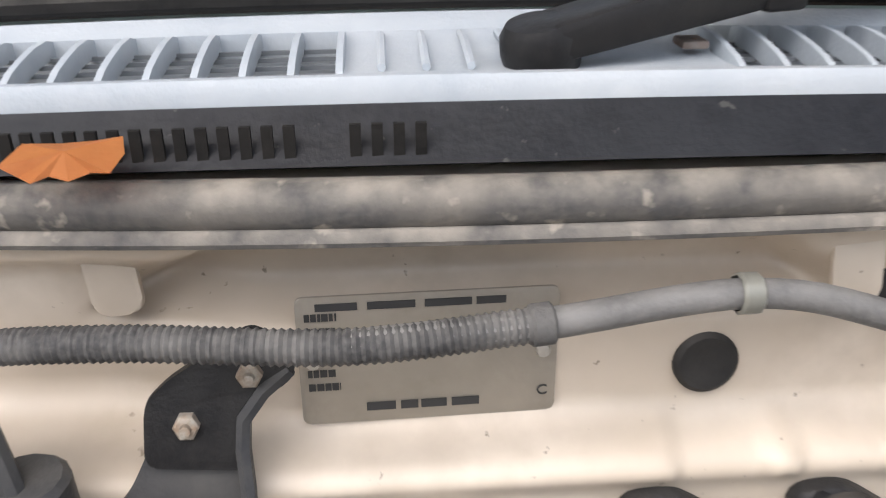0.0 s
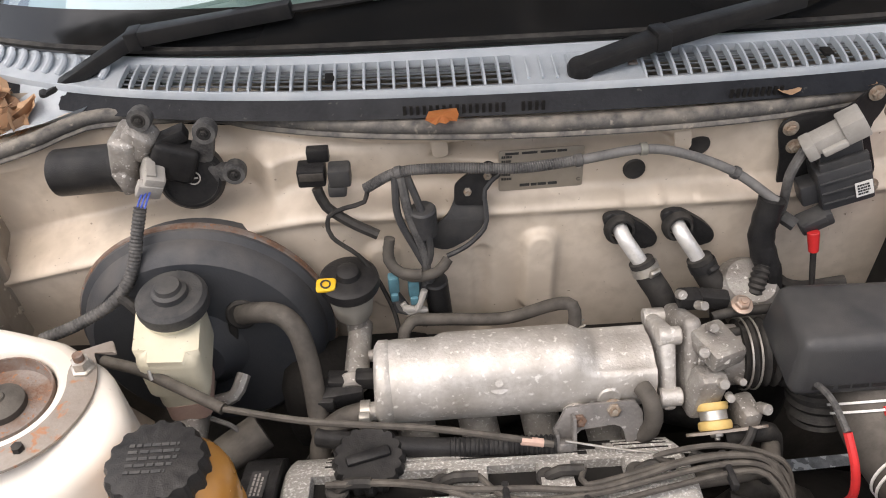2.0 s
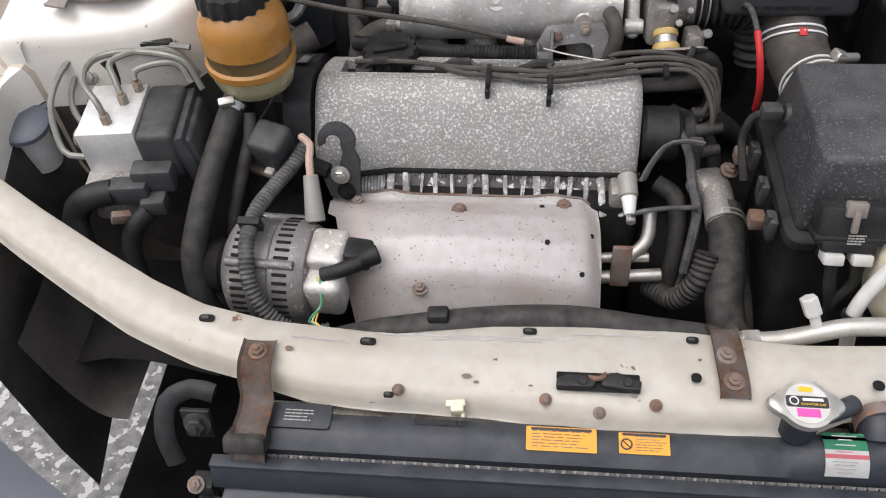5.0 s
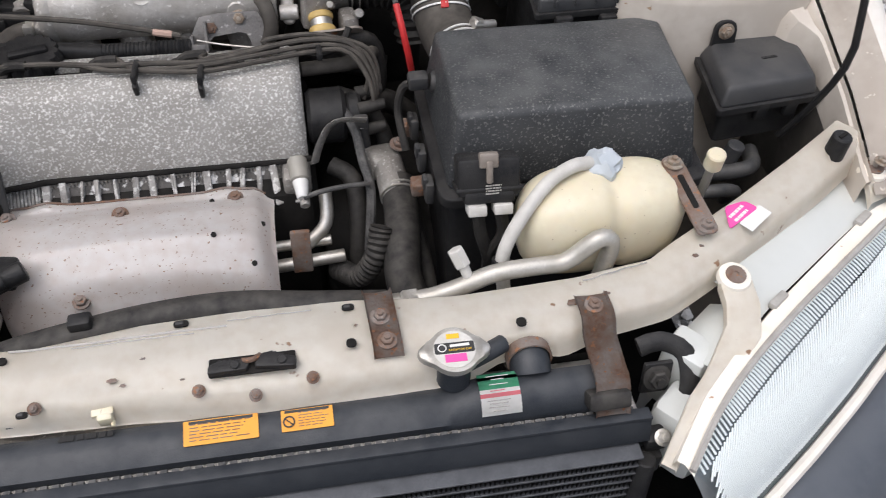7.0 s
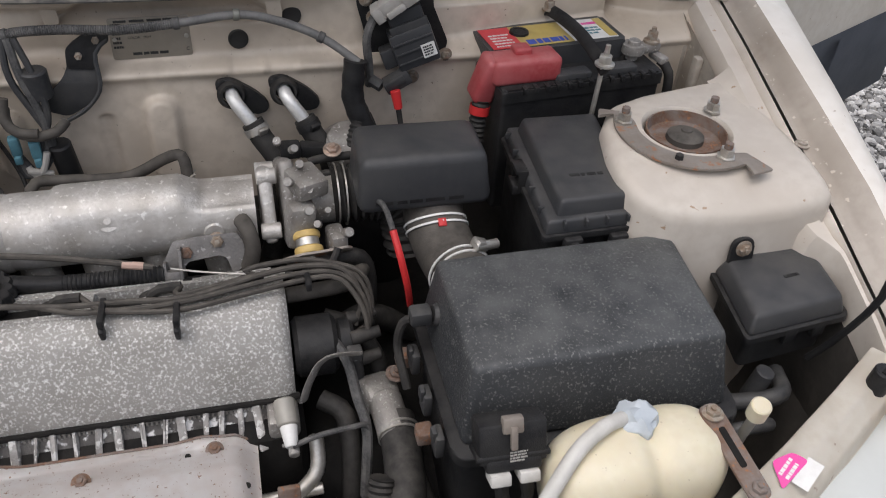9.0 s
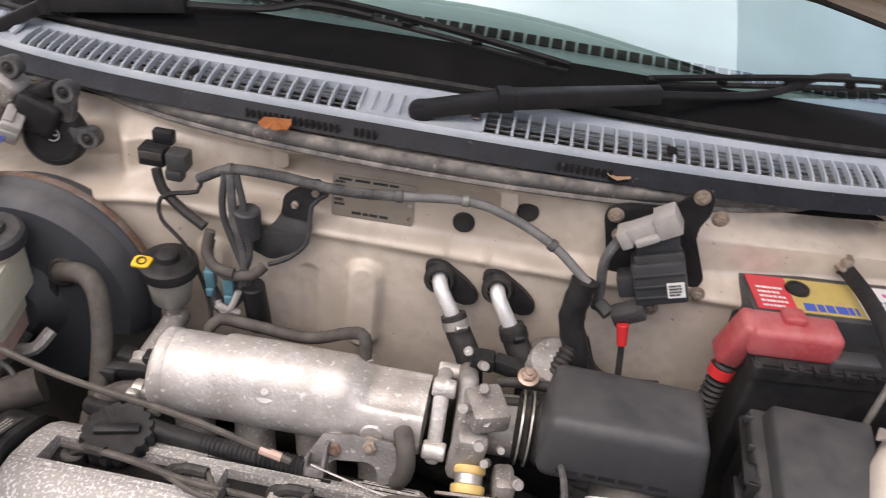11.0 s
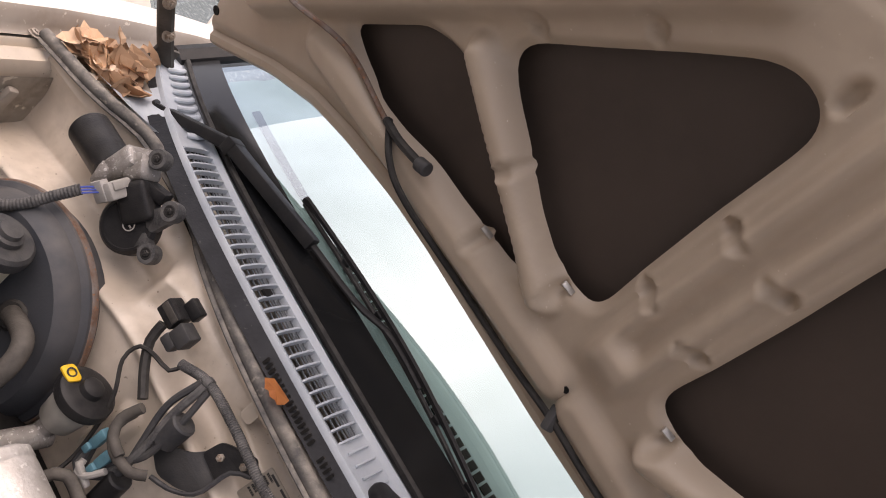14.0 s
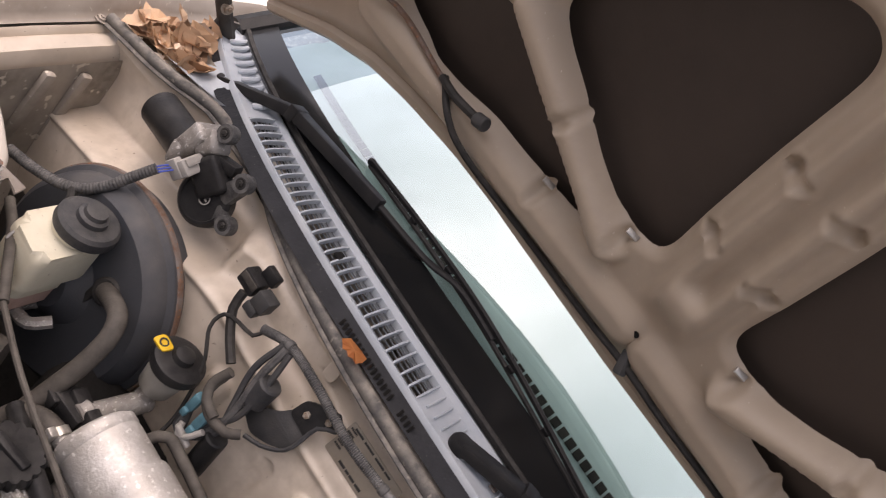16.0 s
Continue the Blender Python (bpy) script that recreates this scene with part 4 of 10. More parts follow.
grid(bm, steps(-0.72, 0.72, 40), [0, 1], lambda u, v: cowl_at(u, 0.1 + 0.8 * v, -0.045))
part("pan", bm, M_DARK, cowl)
bm = BM()
box(bm, cowl_at(0.046, 0.36, 0.003), (0.010, 0.012, 0.003), None, 0.001)
part("clip", bm, M_RUST, cowl, "rusty clip")

# rubber strip
bm = BM()
pts = [(-0.750, 0.311, 1.046), (-0.70, 0.314, 1.056), (-0.655, 0.320, 1.063), (-0.612, 0.332, 1.071), (-0.565, 0.354, 1.079), (-0.50, 0.352, 1.084)]
pts += [(x, strip_y(x), strip_z(x) + 0.002) for x in steps(-0.42, 0.42, 17)]
pts += [(0.47, 0.372, 1.088), (0.524, 0.392, 1.086), (0.557, 0.374, 1.080), (0.599, 0.336, 1.070), (0.655, 0.311, 1.060), (0.712, 0.312, 1.049)]
tube(bm, pts, 0.0088, 12, 0.02)
strip = thing("weatherstrip", pts[0], "dusty black rubber weatherstrip along the bulkhead", "weatherstrip")
part("bulb", bm, M_SEAL, strip)
bm = BM()
tube(bm, [(p[0], p[1] - 0.0075, p[2] - 0.0080) for p in pts], 0.0034, 8, 0.02, flat=0.6)
part("lip", bm, M_SEAL, strip, "thin black rubber lip")

# windscreen
SLOPE = radians(31)


def screen_at(x, d):
    """A point of the windscreen, d metres up from its lower edge."""
    k = d * (1 - 0.1 * abs(x))
    return V(x * (1 - 0.10 * d), cowl_y(x) * 0.9 + 0.106 + math.cos(SLOPE) * k, cowl_z(x) + 0.014 + math.sin(SLOPE) * k + 0.02 * math.sin(math.pi * min(1, d / 0.9)))


bm = BM()
grid(bm, steps(-0.74, 0.74, 96), steps(0, 0.85, 40), screen_at)
glass = single("window_windscreen", bm, M_GLASS, "green tinted windscreen reflecting the pale sky", "windscreen", kind="structure", smooth=60)
glass.visible_shadow = False
bm = BM()
grid(bm, steps(-0.75, 0.75, 40), [0, 1, 2], lambda u, v: screen_at(u, (-0.01, 0.025, 0.052)[v]) + V(0, -0.002, 0.0035))
part("border", bm, M_FRIT, glass, "black printed border")
bm = BM()
tube(bm, [screen_at(x, -0.004) + V(0, 0, 0.004) for x in steps(-0.76, 0.76, 30)], 0.005, 6, 0.05)
part("seal", bm, M_RUB, glass)

# dash and cabin behind the screen
dash = thing("dashboard", (0, 0.7, 1.0), "dull green dashboard top with defroster slots behind the windscreen", "dashboard")


def under_screen(x, d, off):
    return screen_at(x, d) + V(0, math.sin(SLOPE), -math.cos(SLOPE)) * off


bm = BM()
grid(bm, steps(-0.70, 0.70, 28), [0, 1, 2, 3, 4, 5], lambda u, v: [under_screen(u, 0.0, 0.03), under_screen(u, 0.05, 0.022), under_screen(u, 0.115, 0.024), under_screen(u, 0.14, 0.03), V(u, 0.75, 1.20), V(u, 1.0, 1.17)][v])
grid(bm, steps(-0.70, 0.70, 4), steps(0, 1, 4), lambda u, v: V(u, 1.0 + 0.05 * v, 1.17 - 0.6 * v))
part("top_pad", bm, M_DASH, dash, smooth=60)
for i in range(78):
    x = -0.60 + i * 0.0157
    bm = BM()
    c = under_screen(x, 0.092, 0.0205)
    box(bm, c, (0.0118, 0.013, 0.002), turn(31, 0, 0))
    part("defroster_slot", bm, M_DARK, dash, smooth=0)
bm = BM()
grid(bm, steps(-0.74, 0.74, 6), steps(0, 1, 6), lambda u, v: V(u * 0.86, 1.12 + 1.3 * v, 1.50 + 0.05 * math.sin(v * 3.1)))
bmesh.ops.solidify(bm, geom=list(bm.faces), thickness=0.02)
single("roof", bm, M_WHITE, "white car roof panel above the cabin", "car roof", kind="structure")
for sg in (-1, 1):
    bm = BM()
    tube(bm, [(sg * 0.765, 0.56, 1.07), (sg * 0.72, 0.85, 1.28), (sg * 0.655, 1.13, 1.50)], 0.024, 8, 0.05)
    single("pillar", bm, M_ARM, "dark windscreen pillar of the car", "pillar", kind="structure")
bm = BM()
grid(bm, steps(-0.74, 0.74, 6), steps(0.4, 1.15, 5), lambda u, v: V(u, 1.60 + 0.15 * (v - 0.4), v))
grid(bm, steps(-0.76, 0.76, 6), steps(0.95, 2.2, 5), lambda u, v: V(u, v, 0.42))
for sg in (-1, 1):
    grid(bm, steps(0.42, 1.08, 4), steps(0.62, 2.2, 6), lambda u, v: V(sg * (0.77 - 0.02 * u), v, u))
single("wall_cabin", bm, M_CABIN, "dim grey-green cabin trim and seats behind the dashboard", "cabin", kind="structure")


def open_door(sign):
    """A front door standing open: white skin, grey cladding below, dark edge."""
    h, far = V(sign * 0.84, 0.61, 0), V(sign * 1.86, 1.12, 0)
    d = (far - h).normalized()
    nrm = V(d.y, -d.x, 0) * (1 if sign > 0 else -1)
    ob = thing("car_door", (sign * 0.84, 0.61, 0.38), "white car door standing open, grey cladding along its foot", "car door", "open doors")
    bm = BM()
    zs = (0.64, 0.70, 0.78, 0.86, 0.91, 0.93, 0.945, 0.955, 0.965)
    grid(bm, steps(0, 1.18, 8), zs, lambda u, v: h + d * u + V(0, 0, v) + nrm * (0.02 * math.sin((v - 0.4) * 5) - 0.09 * smoothstep(0.92, 0.97, v)))
    bmesh.ops.solidify(bm, geom=list(bm.faces), thickness=0.05)
    part("skin", bm, M_WHITE, ob, smooth=50)
    bm = BM()
    grid(bm, steps(0, 1.18, 6), (0.38, 0.40, 0.63, 0.65), lambda u, v: h + d * u + V(0, 0, v) + nrm * (0.028 if 0.39 < v < 0.64 else 0.015))
    bmesh.ops.solidify(bm, geom=list(bm.faces), thickness=0.05)
    part("cladding", bm, M_CLAD, ob, "grey plastic cladding", smooth=50)
    bm = BM()
    grid(bm, steps(0.10, 1.15, 6), steps(0.962, 1.42, 6), lambda u, v: h + d * u + V(0, 0, v) - nrm * (0.075 + 0.30 * (v - 0.962)))
    part("window_pane", bm, M_GLASS, ob, "raised door glass", smooth=60).visible_shadow = False
    bm = BM()
    tube(bm, [h + d * u + V(0, 0, z) - nrm * (0.075 + 0.30 * (z - 0.962)) for u, z in ((0.0, 0.96), (0.25, 1.18), (0.52, 1.40), (0.85, 1.43), (1.16, 1.42), (1.18, 0.97))], 0.018, 8, 0.03)
    part("window_frame", bm, M_WHITE, ob, smooth=50)
    return ob


for sg in (-1, 1):
    open_door(sg)


# plain wall added out of view behind the camera, blocking low sky
bm = BM()
box(bm, (0, -7.0, 1.9), (16, 0.2, 3.8))
single("wall_unseen", bm, mat("unseen_wall_grey", (0.40, 0.385, 0.365), 0.9, 0, (0.34, 0.325, 0.305), 3, (0.4, 0.7), 0.3, 60), "unseen plain grey wall added behind the camera", "wall", kind="structure")

# ---- bonnet, held open ----
BUP, BN = V(0, -0.5, 0.866), V(0, -0.866, -0.5)  # along the bonnet; out of its inner face
BX = 0.003
BK, BE = 0.974, V(0.016, -0.505, 1.581)


def bon(u, v, d=0.0):
    return V(BX + u, 0.55, 1.13) * BK + BE * (1 - BK) + (BUP * v + BN * d) * BK


def edge_v(u):
    return interp(abs(u), (0.000, 0.160, 0.245, 0.326, 0.430, 0.507, 0.597, 0.714, 0.779, 0.811), (0.188, 0.191, 0.193, 0.190, 0.176, 0.158, 0.119, 0.048, 0.010, -0.014))


P1 = ((-0.515, 0.291), (-0.428, 0.381), (-0.389, 0.397), (-0.357, 0.400), (-0.297, 0.381), (-0.231, 0.354), (-0.156, 0.318), (-0.141, 0.307), (-0.139, 0.294), (-0.157, 0.285), (-0.203, 0.282), (-0.252, 0.277), (-0.302, 0.276), (-0.363, 0.265), (-0.420, 0.261), (-0.479, 0.275))
P2 = ((-0.307, 0.484), (-0.250, 0.539), (-0.187, 0.602), (-0.135, 0.651), (-0.109, 0.664), (-0.084, 0.664), (-0.067, 0.654), (-0.059, 0.637), (-0.058, 0.614), (-0.060, 0.528), (-0.059, 0.432), (-0.056, 0.367), (-0.063, 0.349), (-0.081, 0.342), (-0.123, 0.345), (-0.174, 0.369), (-0.238, 0.405), (-0.282, 0.428), (-0.307, 0.444), (-0.316, 0.463))


def inside(p, poly):
    """Distance-like sign: how deep p lies in the outline (positive inside)."""
    x, y = p
    best, odd = 1e9, False
    k = len(poly)
    for i in range(k):
        (x0, y0), (x1, y1) = poly[i], poly[(i + 1) % k]
        dx, dy = x1 - x0, y1 - y0
        t = max(0.0, min(1.0, ((x - x0) * dx + (y - y0) * dy) / (dx * dx + dy * dy + 1e-12)))
        best = min(best, math.hypot(x - x0 - t * dx, y - y0 - t * dy))
        if (y0 > y) != (y1 > y) and x < (x1 - x0) * (y - y0) / (y1 - y0) + x0:
            odd = not odd
    return best if odd else -best


def line_dist(p, a, b):
    dx, dy = b[0] - a[0], b[1] - a[1]
    t = max(0.0, min(1.0, ((p[0] - a[0]) * dx + (p[1] - a[1]) * dy) / (dx * dx + dy * dy)))
    return math.hypot(p[0] - a[0] - t * dx, p[1] - a[1] - t * dy)


P1, P2 = rounded(P1, 0.014, 2), rounded(P2, 0.014, 2)
DIMPLES = ((-0.219, 0.600, 50), (-0.066, 0.686, 0), (-0.031, 0.539, 90), (-0.036, 0.426, 90), (-0.095, 0.324, 20), (-0.225, 0.380, -25), (-0.202, 0.270, 0), (-0.313, 0.505, 50))


def relief(u, v):
    """Height of the bonnet's inner frame over its plane."""
    a = -abs(u)
    h = 0.0
    # rails that run from the hinges to the nose, and between the openings
    h += 0.030 * (1 - smoothstep(0.012, 0.040, line_dist((a, v), (-0.663, 0.196), (-0.172, 0.706))))
    h += 0.026 * (1 - smoothstep(0.006, 0.028, line_dist((a, v), (-0.102, 0.308), (-0.341, 0.431))))
    h += 0.018 * (1 - smoothstep(0.010, 0.036, line_dist((a, v), (-0.022, 0.250), (-0.535, 0.231))))
    h += 0.024 * smoothstep(0.285, 0.345, v) * (1 - smoothstep(0.020, 0.040, abs(a))) * (1 - smoothstep(0.70, 0.74, v))
    h -= 0.022 * math.exp(-((abs(a) - 0.0) / 0.018) ** 2) * smoothstep(0.355, 0.378, v) * (1 - smoothstep(0.72, 0.76, v))
    h -= 0.010 * (1 - smoothstep(0.004, 0.03, line_dist((a, v), (-0.749, 0.185), (-0.193, 0.767))))
    h -= 0.006 * (1 - smoothstep(0.006, 0.02, line_dist((a, v), (-0.001, 0.778), (-0.172, 0.741))))
    for x, y, t in DIMPLES:
        c, s = math.cos(radians(t)), math.sin(radians(t))
        dx, dy = a - x, v - y
        p, q = dx * c + dy * s, -dx * s + dy * c
        k = math.hypot(q / 0.021, p / 0.0115)
        h += 0.0016 * math.exp(-((k - 1.1) / 0.25) ** 2) - 0.0115 * (1 - smoothstep(0.45, 1.0, k))
    for poly in (P1, P2):
        d = -inside((a, v), poly)
        if d < 0.03:
            h -= 0.010 * (1 - smoothstep(0.0, 0.012, max(0.0, d)))
    e = v - edge_v(u)
    h -= 0.012 * (1 - smoothstep(0.0, 0.035, e))
    return h


bonnet = thing("bonnet", (BX, 0.55, 1.13), "beige underside of the bonnet, propped open, with dark openings", "bonnet")
bm = BM()
us = steps(-0.74, 0.74, 296)
NV = 170
verts = {}
for i, u in enumerate(us):
    e = edge_v(u)
    for j in range(NV + 1):
        v = e + (1.02 - e) * j / NV
        verts[i, j] = (u, v, max(inside((-abs(u), v), P1), inside((-abs(u), v), P2)))
made = {}


def bv(i, j):
    if (i, j) not in made:
        u, v, d = verts[i, j]
        made[i, j] = bm.verts.new(bon(u, v, 0.012 + relief(u, v)))
    return made[i, j]


for i in range(len(us) - 1):
    for j in range(NV):
        q = [(i, j), (i + 1, j), (i + 1, j + 1), (i, j + 1)]
        if sum(1 for k in q if verts[k][2] > 0) < 3:
            bm.faces.new([bv(*k) for k in q])
# smooth the rims of the openings onto their outlines
for (i, j), vert in made.items():
    u, v, d = verts[i, j]
    if abs(d) < 0.0075:
        a = -abs(u)
        poly = P1 if abs(inside((a, v), P1)) < abs(inside((a, v), P2)) else P2
        best, at = 1e9, (a, v)
        k = len(poly)
        for s in range(k):
            (x0, y0), (x1, y1) = poly[s], poly[(s + 1) % k]
            dx, dy = x1 - x0, y1 - y0
            t = max(0.0, min(1.0, ((a - x0) * dx + (v - y0) * dy) / (dx * dx + dy * dy)))
            w = math.hypot(a - x0 - t * dx, v - y0 - t * dy)
            if w < best:
                best, at = w, (x0 + t * dx, y0 + t * dy)
        if any(len(f.verts) and e.is_boundary for e in vert.link_edges for f in e.link_faces) and best < 0.0075:
            uu = at[0] if u < 0 else -at[0]
            vert.co = bon(uu, at[1], 0.012 + relief(uu, at[1]) - 0.002)
part("inner_frame", bm, M_HOOD, bonnet, "beige painted pressed frame, underside shade in its colour", smooth=70)
# Sheet behind the openings, dark in colour to stand for their shade.
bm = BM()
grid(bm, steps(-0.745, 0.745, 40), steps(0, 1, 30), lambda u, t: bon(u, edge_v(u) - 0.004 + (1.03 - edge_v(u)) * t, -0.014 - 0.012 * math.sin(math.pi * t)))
part("outer_skin", bm, M_SKIN, bonnet, "inside of the outer skin, brown darkened for shade in the openings", smooth=60)
bm = BM()
grid(bm, steps(-0.748, 0.748, 40), steps(0, 1, 12), lambda u, t: bon(u, edge_v(u) - 0.006 + (1.035 - edge_v(u)) * t, -0.018 - 0.012 * math.sin(math.pi * t)))
part("outer_paint", bm, M_WHITE, bonnet, "white outer face", smooth=60)
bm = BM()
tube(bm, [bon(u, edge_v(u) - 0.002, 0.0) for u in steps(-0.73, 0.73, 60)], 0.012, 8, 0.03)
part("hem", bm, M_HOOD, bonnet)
# holes and clips
for u, v, r in ((-0.162, 0.728, 0.015), (-0.004, 0.264, 0.0042), (-0.445, 0.421, 0.005), (-0.738, 0.085, 0.007), (-0.618, 0.240, 0.0035)):
    bm = BM()
    c = bon(u, v, 0.0)
    c = bon(u, v, 0.0126 + relief(u, v))
    lathe(bm, [(0, -0.001), (r, -0.001), (r, 0.0007), (0, 0.0007)], c, BN, 18)
    part("hole", bm, M_DARK, bonnet)
for u, v in ((-0.200, 0.287), (-0.091, 0.340), (0.138, 0.297), (0.090, 0.340)):
    bm = BM()
    box(bm, bon(u, v, 0.010), (0.016, 0.007, 0.004), turn(60, 0, 25), 0.001)
    part("clip", bm, M_STEEL, bonnet)

# washer hose on the bonnet
wh = thing("washer_hose", bon(-0.3, 0.3, 0.03), "dark washer hose with reddish wire, clipped to the bonnet", "hose")
bm = BM()
pts = [(-0.802, 0.092), (-0.706, 0.215), (-0.626, 0.269), (-0.573, 0.276), (-0.493, 0.275), (-0.388, 0.263)]
tube(bm, [bon(u, v, 0.028 + relief(u, v)) for u, v in pts], 0.0035, 8)
part("wire", bm, M_RUST, wh, "rust-red wire")
bm = BM()
pts = [(-0.388, 0.263), (-0.343, 0.248), (-0.293, 0.231), (-0.179, 0.205), (-0.062, 0.211), (0.013, 0.224), (0.090, 0.220), (0.213, 0.208), (0.352, 0.188), (0.533, 0.140)]
tube(bm, [bon(u, v, 0.022 + relief(u, v)) for u, v in pts], 0.0045, 8)
part("hose", bm, M_RUB, wh)
bm = BM()
tube(bm, [bon(u, v, 0.022 + 0.012 * k) for u, v, k in ((-0.388, 0.263, 0), (-0.351, 0.273, 1), (-0.311, 0.280, 1))], 0.0055, 8)
part("branch", bm, M_RUB, wh)
bm = BM()
rod(bm, bon(-0.313, 0.279, 0.034), bon(-0.296, 0.287, 0.036), 0.009, 12)
part("nozzle", bm, M_GREYP, wh)
bm = BM()
box(bm, bon(0.014, 0.226, 0.026), (0.014, 0.03, 0.012), turn(60, 0, 60), 0.003)
part("joint", bm, M_GREYP, wh)

# prop rod and hinges
bm = BM()
tube(bm, [(0.640, -0.215, 0.835), (0.648, -0.232, 0.88), (0.660, -0.249, 0.955), (0.660, -0.240, 1.010), (0.657, -0.200, 1.10), (0.645, -0.03, 1.40), (0.63, 0.19, 1.73)], 0.0042, 8, 0.02)
single("prop_rod", bm, M_ARM, "black steel prop rod holding the bonnet open", "prop rod")


def hinge(sign):
    bm = BM()
    box(bm, (sign * 0.732, 0.480, 1.066), (0.034, 0.08, 0.006), turn(0, 0, 6 * sign), 0.002)
    box(bm, (sign * 0.741, 0.495, 1.082), (0.006, 0.05, 0.040), None, 0.002)
    hm = M_HOSE if sign < 0 else M_BAY
    ob = part("hinge", bm, hm, bonnet, "grimy steel hinge above dry leaves")
    bm = BM()
    tube(bm, [(sign * 0.735, 0.510, 1.075), (sign * 0.736, 0.462, 1.122), (sign * 0.735, 0.412, 1.172), (sign * 0.732, 0.360, 1.224)], 0.0125, 8, 0.02, flat=0.5)
    part("arm", bm, hm, ob)
    for p in ((0.728, 0.455, 1.130), (0.727, 0.405, 1.180)):
        bm = BM()
        hexbolt(bm, (sign * p[0], p[1], p[2]), (-sign, -0.3, 0.3), 0.007, 0.009)
        part("bolt", bm, M_BOLT, ob)
    return ob


for sg in (-1, 1):
    hinge(sg)


# ---- wipers ----
def wiper(pivot, elbow, mid, rod_line, blade, label):
    ob = thing("wiper", pivot, label, "wiper", "wipers")
    pivot, elbow, mid = (Vector(p) for p in (pivot, elbow, mid))

    def bar(bm, a, b, w0, w1, h, h0=None):
        d = (b - a).normalized()
        s = d.cross(V(0, 0, 1)).normalized()
        n = s.cross(d)
        m = []
        for p, w, k in ((a, w0, h0 or h), (b, w1, h)):
            m.append([p + s * w + n * -k, p + s * w * 0.92 + n * k, p - s * w * 0.92 + n * k, p - s * w + n * -k])
        vs = [bm.verts.new(v) for r in m for v in r]
        for f in ((0, 1, 2, 3), (7, 6, 5, 4), (0, 4, 5, 1), (1, 5, 6, 2), (2, 6, 7, 3), (3, 7, 4, 0)):
            bm.faces.new([vs[i] for i in f])

    t = BM()
    bar(t, pivot, elbow, 0.0135, 0.0125, 0.0085, 0.0065)
    bmesh.ops.bevel(t, geom=list(t.edges), offset=0.003, segments=2, profile=0.5, affect="EDGES")
    lathe(t, [(0, -0.010), (0.0130, -0.010), (0.0142, -0.004), (0.0140, 0.002), (0.0115, 0.006), (0.006, 0.0072), (0, 0.0075)], pivot, (-0.15, -0.12, 1), 28)
    part("pivot_cap", t, M_ARM, ob, "rounded black cap")
    t = BM()
    bar(t, elbow - (elbow - pivot).normalized() * 0.006 + V(0, 0, 0.002), elbow + (mid - elbow).normalized() * 0.012, 0.0142, 0.0138, 0.011)
    bar(t, elbow + V(0, 0, 0.001), mid, 0.0130, 0.0085, 0.009)
    bmesh.ops.bevel(t, geom=list(t.edges), offset=0.0025, segments=2, profile=0.5, affect="EDGES")
    part("arm", t, M_ARM, ob)
    t = BM()
    tube(t, [mid - (mid - elbow).normalized() * 0.01] + list(rod_line), 0.0048, 8, 0.012, flat=0.7)
    part("rod", t, M_ARM, ob)
    line = smooth_path(blade, 0.02)
    t = BM()
    tube(t, line, 0.0036, 6, 0.03)
    part("rubber", t, M_RUB, ob)
    t = BM()
    tube(t, [p + V(0, -0.003, 0.008 + 0.005 * math.sin(math.pi * i / (len(line) - 1))) for i, p in enumerate(line)], 0.0042, 6, 0.03, flat=1.3)
    part("blade_frame", t, M_ARM, ob)
    for k in (0.03, 0.2, 0.36, 0.5, 0.64, 0.8, 0.97):
        c = line[int(k * (len(line) - 1))]
        t = BM()
        box(t, c + V(0, -0.001, 0.005), (0.012, 0.008, 0.010), turn(30, 0, 0), 0.002)
        part("claw", t, M_ARM, ob)
    return ob


def on_screen(x, d, off=0.014):
    return screen_at(x, d) + V(0, -math.sin(SLOPE), math.cos(SLOPE)) * off


wiper((-0.012, 0.287, 1.149), (0.071, 0.308, 1.165), (0.240, 0.352, 1.182), [on_screen(0.325, 0.035, 0.016), on_screen(0.379, 0.050, 0.016), on_screen(0.432, 0.079, 0.016), on_screen(0.477, 0.090, 0.014)], [on_screen(0.235, 0.041, 0.006), on_screen(0.46, 0.075, 0.008), on_screen(0.693, 0.092, 0.006)], "satin black wiper arm parked across the cowl")
wiper(on_screen(-0.617, -0.070, 0.015), on_screen(-0.507, 0.001, 0.025), on_screen(-0.318, 0.037, 0.020), [on_screen(-0.227, 0.051, 0.014), on_screen(-0.177, 0.066, 0.015), on_screen(-0.135, 0.067, 0.015), on_screen(-0.095, 0.065, 0.013)], [on_screen(-0.390, 0.068, 0.006), on_screen(-0.24, 0.070, 0.007), on_screen(-0.09, 0.064, 0.007), on_screen(0.138, 0.040, 0.006)], "satin black wiper arm with its pivot by the leaves")


